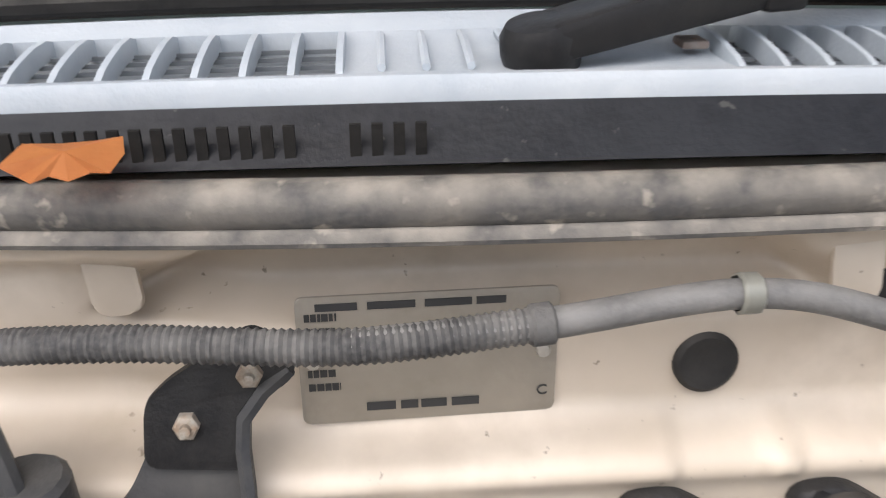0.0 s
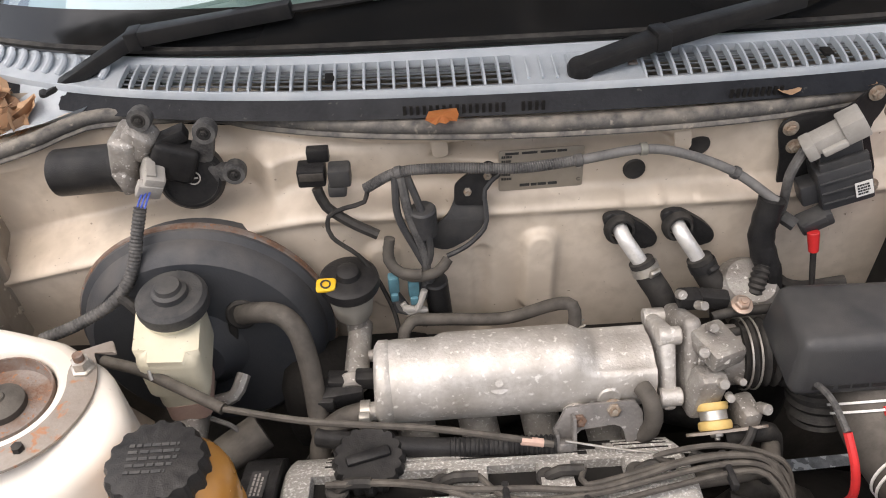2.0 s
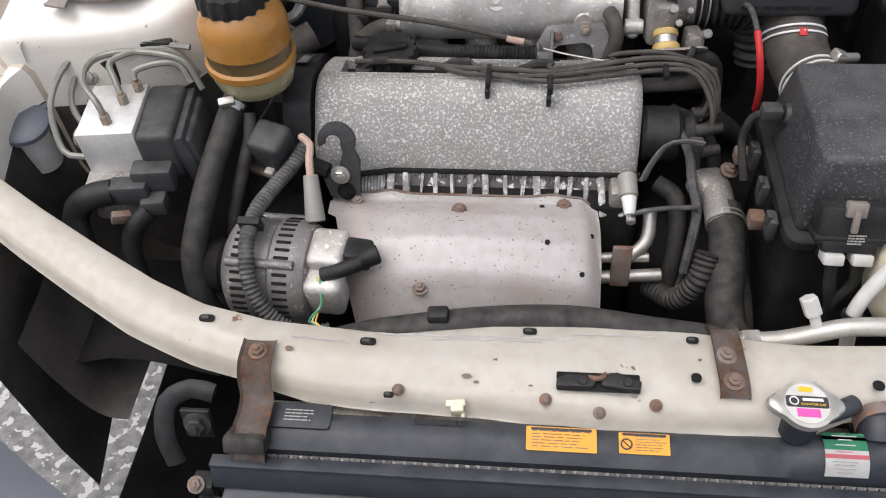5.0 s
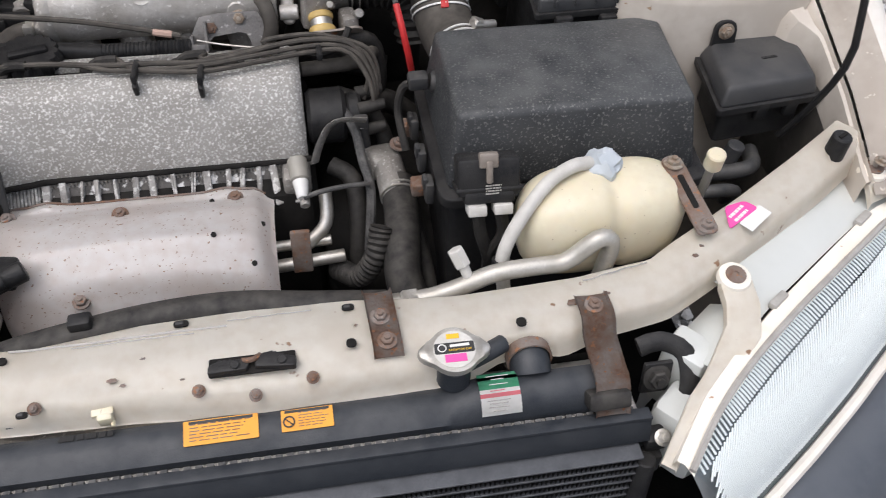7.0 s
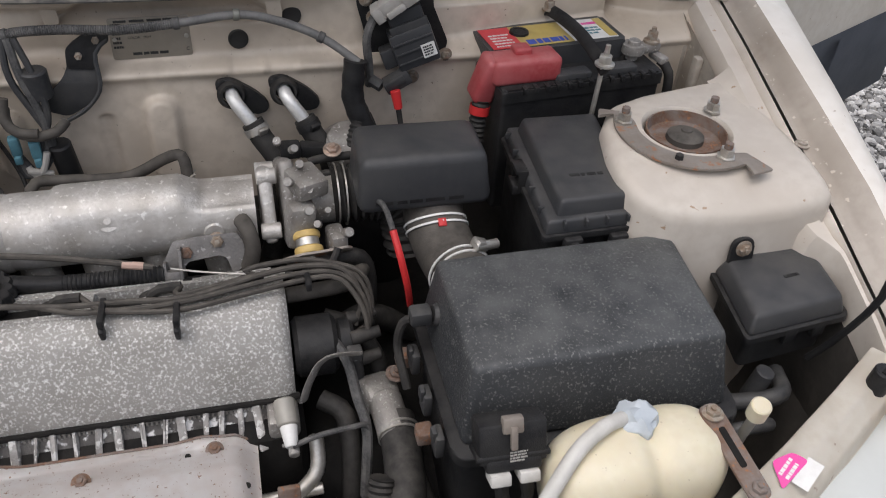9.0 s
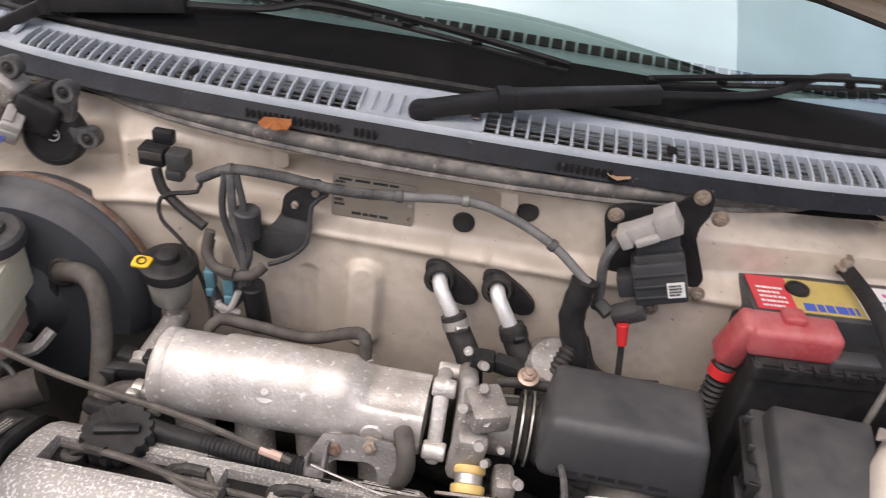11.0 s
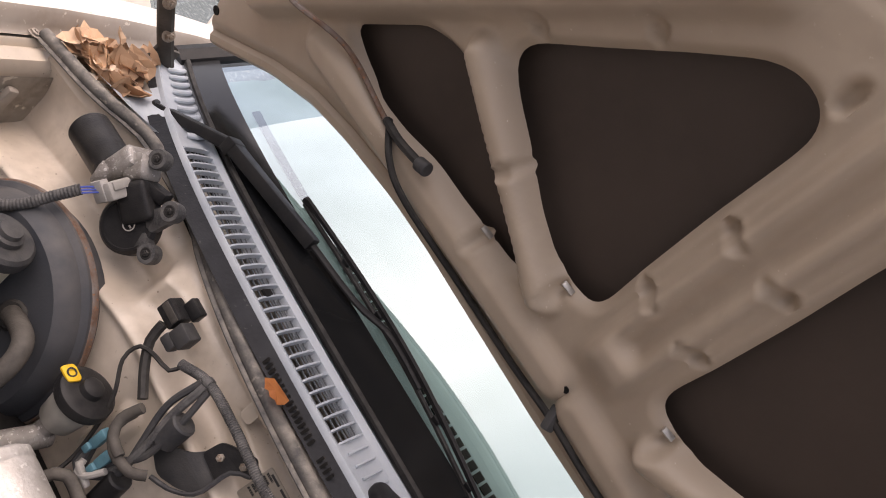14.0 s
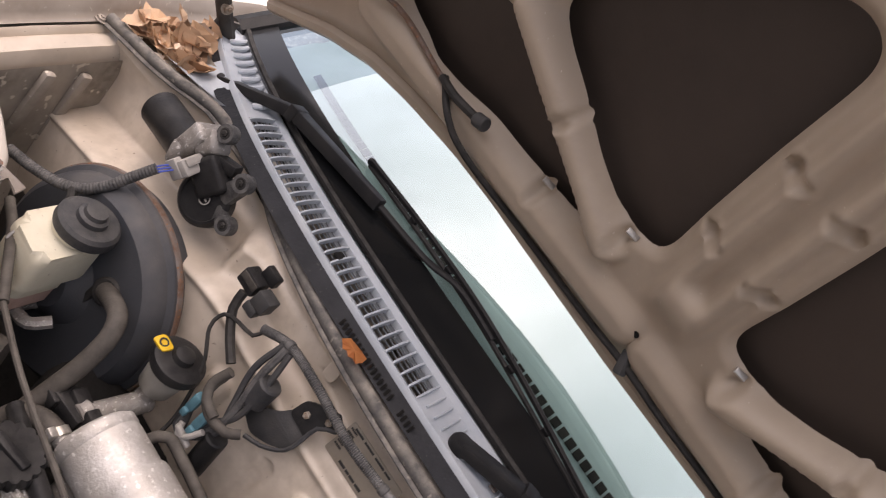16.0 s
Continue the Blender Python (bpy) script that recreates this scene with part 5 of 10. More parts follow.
# ---- dry leaves ----
def leaf_mesh(rg, bm, at, s, tilt, wide=0.30, curl=1.0):
    m = Matrix.Translation(at) @ Euler((rg.uniform(-tilt, tilt), rg.uniform(-tilt, tilt), rg.uniform(0, 6.3))).to_matrix().to_4x4()
    c, bend, fold = curl * rg.uniform(0.2, 1.3), curl * rg.uniform(-0.5, 0.5), curl * rg.uniform(0.3, 1.1)
    rows = []
    for i in range(7):
        t = i / 6
        w = math.sin(math.pi * min(1, t * 0.96 + 0.02)) ** 1.1 * wide * s * rg.uniform(1 - 0.28 * curl, 1 + 0.2 * curl)
        z = c * s * (t - 0.5) ** 2 + 0.06 * s * curl * rg.uniform(-1, 1)
        rows.append([bm.verts.new(m @ V((t - 0.5) * s, w * k + bend * s * (t - 0.5) ** 2, z + abs(k) * w * fold + 0.03 * s * rg.uniform(-1, 1))) for k in (-1, 0, 1)])
    for a, b in zip(rows, rows[1:]):
        for k in range(2):
            bm.faces.new([a[k], a[k + 1], b[k + 1], b[k]])
    return bm


for sg, n, seed, cs in ((-1, 74, 5, ((0.724, 0.320), (0.617, 0.362), (0.742, 0.480))), (1, 40, 8, ((0.650, 0.440), (0.672, 0.345), (0.708, 0.470)))):
    rg = random.Random(seed)
    bm = BM()
    for i in range(n):
        a, b = rg.random(), rg.random()
        if a + b > 1:
            a, b = 1 - a, 1 - b
        x, y = (cs[0][k] + a * (cs[1][k] - cs[0][k]) + b * (cs[2][k] - cs[0][k]) for k in (0, 1))
        leaf_mesh(rg, bm, (sg * x, y, 1.050 + 0.030 * rg.random()), rg.uniform(0.024, 0.066), 0.75, 0.36, 0.8)
    tagged(single("leaf_heap", bm, M_LEAF, "heap of dry brown leaves in the corner by the hinge", "leaves", "leaf heaps", smooth=0), kind="stuff")
    b2 = BM()
    grid(b2, steps(0, 1, 6), steps(0.36 if sg < 0 else 0.40, 0.56, 6), lambda u, v: V(sg * ((0.60 if sg < 0 else 0.655) + u * (0.17 if sg < 0 else 0.115)), v, 1.045 + 0.01 * (1 - u)))
    single("corner_shelf", b2, M_BAY if sg < 0 else M_FLANGE, "painted shelf in the corner below the hinge", "shelf", kind="structure")
rg = random.Random(2)
for at, s, m_, lab in (((-0.159, 0.243, 1.124), 0.034, M_LEAFO, "orange dry leaf caught on the cowl flange"), ((0.205, 0.268, 1.118), 0.03, M_LEAF, "brown dry leaf scrap on the flange"), ((0.30, 0.290, 1.110), 0.026, M_LEAF, "brown dry leaf scrap on the flange"), ((-0.43, 0.330, 1.098), 0.022, M_LEAF, "brown dry leaf scrap on the flange"), ((0.085, 0.315, 1.158), 0.022, M_LEAF, "brown dry leaf scrap in the grille")):
    bm = BM()
    if m_ is M_LEAFO:
        # a torn, curled piece
        rim = [(-0.52, -0.18), (-0.40, 0.20), (-0.12, 0.38), (0.18, 0.40), (0.44, 0.30), (0.50, 0.02), (0.42, -0.26), (0.24, -0.16), (0.08, -0.30), (-0.10, -0.22), (-0.22, -0.34), (-0.36, -0.20)]
        mid = bm.verts.new(V(*at) + V(0.0, 0.0, 0.004))
        ring = [bm.verts.new(V(*at) + V(x * s, y * s * 0.8, 0.30 * s * y + 0.10 * s * abs(x) + 0.0015 * rg.uniform(-1, 1))) for x, y in rim]
        for i in range(len(ring)):
            bm.faces.new([mid, ring[i], ring[(i + 1) % len(ring)]])
        bmesh.ops.solidify(bm, geom=list(bm.faces), thickness=0.0005)
    else:
        leaf_mesh(rg, bm, at, s, 0.2, 0.46, 0.3)
    single("leaf", bm, m_, lab, "leaf", smooth=0)

# ---- bulkhead fittings ----
NW = V(0, -1, 0.12).normalized()  # out of the bulkhead


def on_wall(x, z, d=0.0):
    return V(x, wall_y(x, z) - d, z)


plate = thing("identification_plate", (-0.052, 0.25, 1.035), "stamped metal identification plate riveted to the bulkhead", "plate")
PM = facing(V(-0.052, wall_y(-0.05, 1.04) - 0.0015, 1.041), (1, 0.03, 0), (0, 0.05, 1))
bm = BM()
prism(bm, rect(0.094, 0.052, 0.003), 0.0012, PM @ pose(0, 0, -0.0005), 0.0004)
part("plate", bm, M_PLATE, plate)
part("print", bars(BM(), PM @ pose(-0.038, 0.004, 0.001), 6, 0.012, 0.034, 0.5, 3, 0.0004), M_INK, plate)
part("heading", bars(BM(), PM @ pose(0, 0.022, 0.001), 1, 0.080, 0.004, 0.3, 5, 0.0004), M_INK, plate)
part("number", bars(BM(), PM @ pose(0.004, -0.0195, 0.001), 1, 0.055, 0.0042, 0.2, 6, 0.0004), M_INK, plate)
part("lettering", words("COLOR   TRIM", 0.0042, PM @ pose(-0.013, 0.001, 0.0009), 0.0002), M_INK, plate, smooth=0)
part("letter", words("C", 0.006, PM @ pose(0.042, -0.017, 0.0009), 0.0002), M_INK, plate, smooth=0)
for x in (-0.042, 0.042):
    bm = BM()
    lathe(bm, [(0, 0), (0.003, 0), (0.0024, 0.0014), (0, 0.0018)], PM @ V(x, 0.0, 0.0005), PM.col[2].xyz, 12)
    part("rivet", bm, M_STEEL, plate)

for x, z, a, b in ((0.052, 1.033, 0.0125, 0.0105), (0.120, 1.061, 0.012, 0.010)):
    bm = BM()
    lathe(bm, [(0, 0.002), (a * 0.5, 0.003), (a * 0.85, 0.0035), (a, 0.002), (a, -0.003)], on_wall(x, z), NW, 28)
    single("rubber_plug", bm, M_RUB, "round black rubber plug in the bulkhead", "plug", "bulkhead plugs")

# clips that hold the loom
for x, z in ((-0.163, 1.075), (0.098, 1.078)):
    bm = BM()
    prism(bm, rect(0.018, 0.036, 0.006), 0.003, facing(on_wall(x, z, 0.001), (1, 0, 0.1), (-0.15, 0.1, 1)), 0.001)
    single("loom_clip", bm, M_BAY, "painted metal tab that holds the wiring loom", "clip", "loom clips")

loom = thing("wiring_loom", (0, 0.24, 1.06), "grey taped and corrugated wiring loom across the bulkhead", "wiring loom")
L = [(-0.275, 0.228, 1.040), (-0.245, 0.236, 1.045), (-0.208, 0.236, 1.064), (-0.153, 0.230, 1.070), (-0.080, 0.226, 1.068), (-0.018, 0.230, 1.071), (0.052, 0.238, 1.075), (0.100, 0.236, 1.066), (0.152, 0.226, 1.046), (0.196, 0.208, 1.018)]
bm = BM()
tube(bm, L[1:6], 0.0062, 10, pitch=0.0026, depth=0.0008)
part("corrugated_sleeve", bm, M_LOOM, loom)
bm = BM()
tube(bm, L[4:], 0.0054, 10)
part("taped_run", bm, M_TAPE, loom)
for i in (2, 5, 6, 8):
    bm = BM()
    d = Vector(L[min(i + 1, 9)]) - Vector(L[i - 1])
    lathe(bm, [(0.0062, -0.004), (0.0072, -0.003), (0.0072, 0.003), (0.0062, 0.004)], L[i], d, 10)
    part("tape_wrap", bm, M_BPIPE if i == 6 else M_LOOM, loom)
for k, off in enumerate((0.0, 0.007, -0.006)):
    bm = BM()
    tube(bm, [(-0.206 + off, 0.230, 1.062), (-0.199 + off * 2, 0.216, 1.020), (-0.186 + off, 0.208, 0.972), (-0.186 - off, 0.204, 0.936), (-0.200, 0.198, 0.900), (-0.214 + off, 0.200, 0.895), (-0.224, 0.205, 0.925)], 0.0052 if k == 0 else 0.0042, 8)
    part("branch", bm, M_LOOM if k == 0 else M_GREYP, loom)
bm = BM()
tube(bm, [(0.192, 0.210, 1.020), (0.189, 0.206, 1.000), (0.187, 0.202, 0.975), (0.192, 0.197, 0.955), (0.200, 0.192, 0.935), (0.205, 0.188, 0.91), (0.205, 0.185, 0.87)], 0.0150, 14, pitch=0.023, depth=0.0014)
part("wrapped_branch", bm, M_BLACK, loom, "black vinyl-wrapped branch")
bm = BM()
tube(bm, [(0.206, 0.212, 0.94), (0.222, 0.206, 0.905), (0.25, 0.2, 0.895), (0.30, 0.2, 0.90)], 0.007, 8)
tube(bm, [(0.196, 0.196, 0.950), (0.184, 0.176, 0.925), (0.176, 0.165, 0.89), (0.17, 0.16, 0.82)], 0.0105, 10, pitch=0.006, depth=0.002)
part("lower_branch", bm, M_RUB, loom)

# black bracket with a bolt and the canister below it
br = thing("loom_bracket", (-0.13, 0.24, 1.0), "black pressed steel bracket bolted to the bulkhead", "bracket")
def leaned(bm):
    for v in bm.verts:
        v.co.y += 0.18 * (v.co.z - 1.0) - 0.004 - 0.007 * math.exp(-((v.co.z - 1.0) / 0.022) ** 2)
    return bm


bm = BM()
prism(bm, rounded([(-0.150, 1.036), (-0.146, 1.044), (-0.132, 1.048), (-0.112, 1.049), (-0.106, 1.046), (-0.112, 1.040), (-0.120, 1.034), (-0.122, 1.022), (-0.118, 1.002), (-0.125, 0.984), (-0.139, 0.970), (-0.163, 0.957), (-0.195, 0.969), (-0.181, 0.988), (-0.160, 1.007), (-0.152, 1.022)], 0.006), 0.003, Matrix.Translation((0, 0.240, 0)) @ turn(90, 0, 0), 0.001)
bmesh.ops.bisect_plane(bm, geom=list(bm.verts) + list(bm.edges) + list(bm.faces), plane_co=(0, 0, 1.0), plane_no=(0, 0, 1))
for zc in (0.984, 1.016):
    bmesh.ops.bisect_plane(bm, geom=list(bm.verts) + list(bm.edges) + list(bm.faces), plane_co=(0, 0, zc), plane_no=(0, 0, 1))
part("plate", leaned(bm), M_GREYP, br)
bm = BM()
prism(bm, rounded([(-0.1435, 1.047), (-0.115, 1.065), (-0.105, 1.059), (-0.100, 1.058), (-0.102, 1.045), (-0.112, 1.041), (-0.120, 1.033), (-0.118, 1.016), (-0.153, 1.018), (-0.152, 1.039)], 0.004), 0.003, Matrix.Translation((0, 0.2372, 0)) @ turn(90, 0, 0), 0.001)
part("flange", leaned(bm), M_BLACK, br, "black bolted flange")
bm = BM()
tube(bm, [(-0.103, 0.236, 1.049), (-0.119, 0.234, 1.033), (-0.118, 0.232, 1.002), (-0.125, 0.23, 0.985), (-0.142, 0.228, 0.968), (-0.163, 0.228, 0.957)], 0.0028, 6)
part("rim", leaned(bm), M_GREYP, br)
bm = BM()
hexbolt(bm, (-0.138, 0.236, 1.032), (0, -1, 0), 0.0045, 0.005)
part("bolt", leaned(bm), M_BOLT, br)
bm = BM()
hexbolt(bm, (-0.116, 0.236, 1.049), (0, -1, 0), 0.0045, 0.005)
part("bolt", leaned(bm), M_BOLT, br)

br.location += V(0.003, 0.002, 0.001)

valve = thing("vacuum_valve", (-0.19, 0.21, 0.95), "black vacuum valve with teal connectors and short hoses", "valve")
bm = BM()
rod(bm, (-0.175, 0.205, 0.935), (-0.170, 0.215, 0.865), 0.014, 16)
part("canister", bm, M_BLACK, valve)
bm = BM()
rod(bm, (-0.185, 0.221, 1.026), (-0.184, 0.222, 0.990), 0.015, 16)
part("body", bm, M_GREYP, valve)
for p in ((-0.222, 0.198, 0.940), (-0.200, 0.196, 0.935)):
    bm = BM()
    box(bm, p, (0.012, 0.011, 0.026), turn(8, 0, 6), 0.002)
    box(bm, Vector(p) + V(0, -0.003, -0.018), (0.009, 0.008, 0.012), turn(8, 0, 6), 0.002)
    part("connector", bm, M_TEAL, valve, "teal plastic connector")
for a in ([(-0.225, 0.210, 0.985), (-0.222, 0.196, 0.968), (-0.200, 0.190, 0.955), (-0.172, 0.194, 0.957), (-0.160, 0.205, 0.965)], [(-0.222, 0.205, 1.000), (-0.225, 0.198, 0.975), (-0.212, 0.190, 0.962), (-0.19, 0.188, 0.960)]):
    bm = BM()
    tube(bm, a, 0.0062, 10)
    part("hose", bm, M_HOSE, valve)
bm = BM()
tube(bm, [(-0.214, 0.196, 0.91), (-0.206, 0.190, 0.900), (-0.196, 0.190, 0.908), (-0.188, 0.194, 0.93)], 0.004, 8)
box(bm, (-0.200, 0.190, 0.905), (0.03, 0.008, 0.006), turn(0, 20, 10), 0.002)
part_each("taped_tail", bm, M_GREYC, valve)

# pressure sensor with its plug
ms = thing("pressure_sensor", (-0.28, 0.25, 1.05), "small black pressure sensor with plug and wire on the bulkhead", "sensor")
bm = BM()
box(bm, (-0.294, 0.236, 1.050), (0.030, 0.024, 0.022), None, 0.003)
box(bm, (-0.286, 0.246, 1.068), (0.024, 0.012, 0.016), None, 0.002)
part("body", bm, M_BLACK, ms)
bm = BM()
box(bm, (-0.2935, 0.225, 1.053), (0.026, 0.004, 0.010), None, 0.001)
part("label", bm, M_HOSE, ms, "faded brown label")
bm = BM()
box(bm, (-0.264, 0.232, 1.050), (0.024, 0.022, 0.022), None, 0.003)
box(bm, (-0.268, 0.229, 1.033), (0.020, 0.016, 0.014), None, 0.003)
part("plug", bm, M_GREYP, ms)
bm = BM()
tube(bm, [(-0.290, 0.228, 1.036), (-0.282, 0.222, 1.015), (-0.258, 0.214, 0.998), (-0.228, 0.206, 0.984)], 0.0062, 8)
part("hose", bm, M_RUB, ms)
bm = BM()
tube(bm, [(-0.236, 0.226, 1.036), (-0.240, 0.220, 1.020), (-0.262, 0.216, 1.016), (-0.280, 0.212, 1.008), (-0.278, 0.205, 0.985), (-0.245, 0.196, 0.955), (-0.220, 0.186, 0.895), (-0.212, 0.17, 0.86)], 0.0026, 6)
part("wire", bm, M_RUB, ms)

# wiper motor in the corner
wm = thing("wiper_motor", (-0.46, 0.28, 1.05), "black wiper motor with corroded alloy bracket and grey plug", "motor")
bm = BM()
lathe(bm, [(0, 0), (0.022, 0.0), (0.027, 0.004), (0.027, 0.078), (0.0285, 0.080), (0.0285, 0.088), (0, 0.088)], (-0.598, 0.318, 1.036), (0.98, -0.16, 0.16), 28)
part("can", bm, M_BLACK, wm)


part("motor_print", bars(BM(), facing((-0.560, 0.2905, 1.058), (0.98, -0.16, 0.16), (-0.1, 0.35, 0.9)), 2, 0.030, 0.006, 0.6, 6, 0.0004), M_GREYC, wm)


def lumpy(bm, amount, seed):
    """Casting unevenness on a closed form."""
    rg = random.Random(seed)
    for v in bm.verts:
        v.co += V(rg.uniform(-1, 1), rg.uniform(-1, 1), rg.uniform(-1, 1)) * amount
    return bm


bm = BM()
box(bm, (-0.500, 0.292, 1.076), (0.030, 0.046, 0.062), turn(6, 14, -8), 0.009, 3)
box(bm, (-0.484, 0.288, 1.094), (0.034, 0.034, 0.036), turn(0, 38, -8), 0.008, 3)
box(bm, (-0.505, 0.284, 1.050), (0.022, 0.030, 0.032), turn(0, -20, 0), 0.007, 3)
part("bracket", lumpy(bm, 0.0012, 3), M_ALUD, wm, "corroded alloy gear housing")
bm = BM()
lathe(bm, [(0, 0), (0.034, 0), (0.037, 0.004), (0.037, 0.018), (0.033, 0.023), (0.030, 0.0235), (0.029, 0.021), (0, 0.022)], (-0.440, 0.302, 1.038), (0.1, -1, 0.25), 36)
box(bm, (-0.452, 0.286, 1.068), (0.050, 0.030, 0.044), turn(0, 24, 8), 0.007, 3)
box(bm, (-0.450, 0.292, 1.092), (0.036, 0.020, 0.016), turn(0, -18, 8), 0.004)
part("gear_cover", bm, M_BLACK, wm)
bm = BM()
lathe(bm, [(0.0065, 0.0), (0.008, 0.0), (0.008, 0.0006), (0.0065, 0.0006)], (-0.4345, 0.2795, 1.046), (0.1, -1, 0.25), 20)
box(bm, (-0.4345, 0.2792, 1.046), (0.010, 0.001, 0.002))
part("mark", bm, M_GREYC, wm)
for p, q, w in (((-0.409, 0.288, 1.104), (-0.424, 0.296, 1.064), 0.018), ((-0.388, 0.288, 1.050), (-0.420, 0.296, 1.044), 0.014), ((-0.474, 0.294, 1.120), (-0.488, 0.294, 1.092), 0.014)):
    p, q = V(*p), V(*q)
    d = (p - q).normalized()
    h = (p - q).length
    bm = BM()
    prism(bm, rounded([(-w * 0.75, -h), (w * 0.75, -h), (w / 2, 0.012), (-w / 2, 0.012)], 0.008), 0.010, facing(p, d.cross(V(0, -1, 0.1)), d), 0.003)
    lathe(bm, [(0.006, 0.0), (0.012, 0.0), (0.013, 0.010), (0.012, 0.016), (0.006, 0.016)], p, (0, -1, 0.15), 20)
    part("lug", bm, M_LOOM, wm)
    bm = BM()
    lathe(bm, [(0, 0.002), (0.0085, 0.002), (0.0088, 0.0155), (0.0065, 0.0165), (0, 0.0145)], p, (0, -1, 0.15), 18)
    part("grommet", bm, M_RUB, wm)
    bm = BM()
    hexbolt(bm, p + V(0, -0.0145, 0.002), (0, -1, 0.15), 0.0042, 0.004, False)
    part("bolt", bm, M_RUB, wm)
bm = BM()
box(bm, (-0.472, 0.266, 1.062), (0.022, 0.034, 0.024), turn(20, 24, 20), 0.003)
box(bm, (-0.476, 0.255, 1.052), (0.026, 0.012, 0.020), turn(20, 24, 20), 0.002)
box(bm, (-0.470, 0.262, 1.075), (0.010, 0.024, 0.004), turn(20, 24, 20), 0.001)
part("plug", bm, M_GREYC, wm, "dirty grey plug")
bm = BM()
for k, c in enumerate((-0.004, 0.0, 0.004)):
    tube(bm, [(-0.478 + c, 0.250, 1.052), (-0.484 + c, 0.236, 1.040), (-0.486, 0.226, 1.028)], 0.0012, 5)
part_each("wire", bm, M_BLUEL, wm)
bm = BM()
tube(bm, [(-0.484, 0.236, 1.042), (-0.490, 0.222, 1.020), (-0.500, 0.200, 0.985), (-0.520, 0.180, 0.962), (-0.560, 0.165, 0.945), (-0.60, 0.155, 0.935)], 0.0072, 10, pitch=0.004, depth=0.001)
part("sleeve", bm, M_LOOM, wm)
bm = BM()
tube(bm, [(-0.515, 0.182, 0.965), (-0.498, 0.172, 0.955), (-0.490, 0.165, 0.92), (-0.492, 0.16, 0.88)], 0.006, 8)
part("branch", bm, M_RUB, wm)

# ignition coil on its plate
ic = thing("ignition_coil", (0.26, 0.22, 1.04), "black ignition coil and igniter on a black plate, grey plug", "ignition coil")
bm = BM()
prism(bm, rounded([(0.204, 1.055), (0.194, 1.092), (0.197, 1.104), (0.216, 1.112), (0.262, 1.116), (0.285, 1.144), (0.300, 1.140), (0.302, 1.115), (0.292, 1.09), (0.318, 1.03), (0.30, 1.0), (0.262, 0.985), (0.228, 0.99), (0.208, 1.02)], 0.008), 0.003, Matrix.Translation((0, 0.245, 0)) @ turn(90, 0, 0), 0.001)
part("plate", bm, M_BLACK, ic)
T = facing(V(0.262, 0.218, 1.050), (0.93, -0.03, 0.34), (-0.40, 0.12, 0.9))
for p in ((0.206, 1.096), (0.287, 1.134)):
    bm = BM()
    hexbolt(bm, (p[0], 0.241, p[1]), (0, -1, 0.1), 0.006, 0.006)
    part("plate_bolt", bm, M_BOLT, ic)
bm = BM()
box(bm, (0, -0.006, 0), (0.056, 0.050, 0.040), None, 0.004)
box(bm, (0.002, 0.030, -0.004), (0.046, 0.026, 0.030), None, 0.004)
box(bm, (-0.034, -0.012, -0.004), (0.022, 0.026, 0.026), None, 0.003)
bmesh.ops.transform(bm, matrix=T, verts=bm.verts)
part("body", bm, M_SMOOTH, ic)
for k in (-0.020, -0.007, 0.006):
    bm = BM()
    box(bm, (0.0, k, 0.0205), (0.052, 0.003, 0.003), None, 0.001)
    bmesh.ops.transform(bm, matrix=T, verts=bm.verts)
    part("moulded_rib", bm, M_SMOOTH, ic)
bm = BM()
box(bm, (0.002, 0.022, 0.014), (0.050, 0.012, 0.006), None, 0.001)
bmesh.ops.transform(bm, matrix=T, verts=bm.verts)
part("steel_strip", bm, M_GREYP, ic)
bm = BM()
prism(bm, rect(0.018, 0.018), 0.0008, T @ pose(0.016, -0.012, 0.0225))
part("label", bm, M_WHITEL, ic, "white printed label")
part("print", bars(BM(), T @ pose(0.016, -0.012, 0.0236), 4, 0.014, 0.014, 0.4, 9, 0.0003), M_INK, ic)
bm = BM()
box(bm, (0.232, 0.214, 1.100), (0.034, 0.022, 0.018), turn(0, -36, -6), 0.002)
box(bm, (0.254, 0.211, 1.117), (0.024, 0.028, 0.026), turn(0, -36, -6), 0.002)
box(bm, (0.238, 0.202, 1.096), (0.026, 0.010, 0.008), turn(0, -36, -6), 0.002)
box(bm, (0.217, 0.214, 1.089), (0.012, 0.026, 0.020), turn(0, -36, -6), 0.002)
part("plug", bm, M_GREYC, ic, "dirty pale grey plug")
bm = BM()
tube(bm, [(0.213, 0.214, 1.086), (0.202, 0.208, 1.060), (0.206, 0.212, 1.015), (0.206, 0.215, 0.99)], 0.0055, 8)
part("wire", bm, M_LOOM, ic)
bm = BM()
box(bm, (0.240, 0.200, 1.002), (0.036, 0.022, 0.018), turn(0, -30, 0), 0.003)
box(bm, (0.236, 0.190, 1.004), (0.026, 0.006, 0.010), turn(0, -30, 0), 0.001)
tube(bm, [(0.22, 0.20, 0.995), (0.208, 0.21, 1.0)], 0.008, 8)
part("lower_plug", bm, M_GREYP, ic)
bm = BM()
rod(bm, (0.235, 0.186, 0.996), (0.239, 0.180, 0.972), 0.0068, 12, 0.0055)
part("red_boot", bm, M_REDW, ic, "red cable boot")
bm = BM()
tube(bm, [(0.239, 0.180, 0.972), (0.243, 0.170, 0.935), (0.245, 0.15, 0.90), (0.24, 0.12, 0.86)], 0.0036, 8)
part("lead", bm, M_RUB, ic)
for p in ((0.216, 0.243, 1.072), (0.312, 0.243, 1.112), (0.312, 0.235, 1.018), (0.268, 0.235, 0.988)):
    bm = BM()
    hexbolt(bm, p, (0, -1, 0), 0.0065, 0.007)
    part("bolt", bm, M_BOLT, ic)

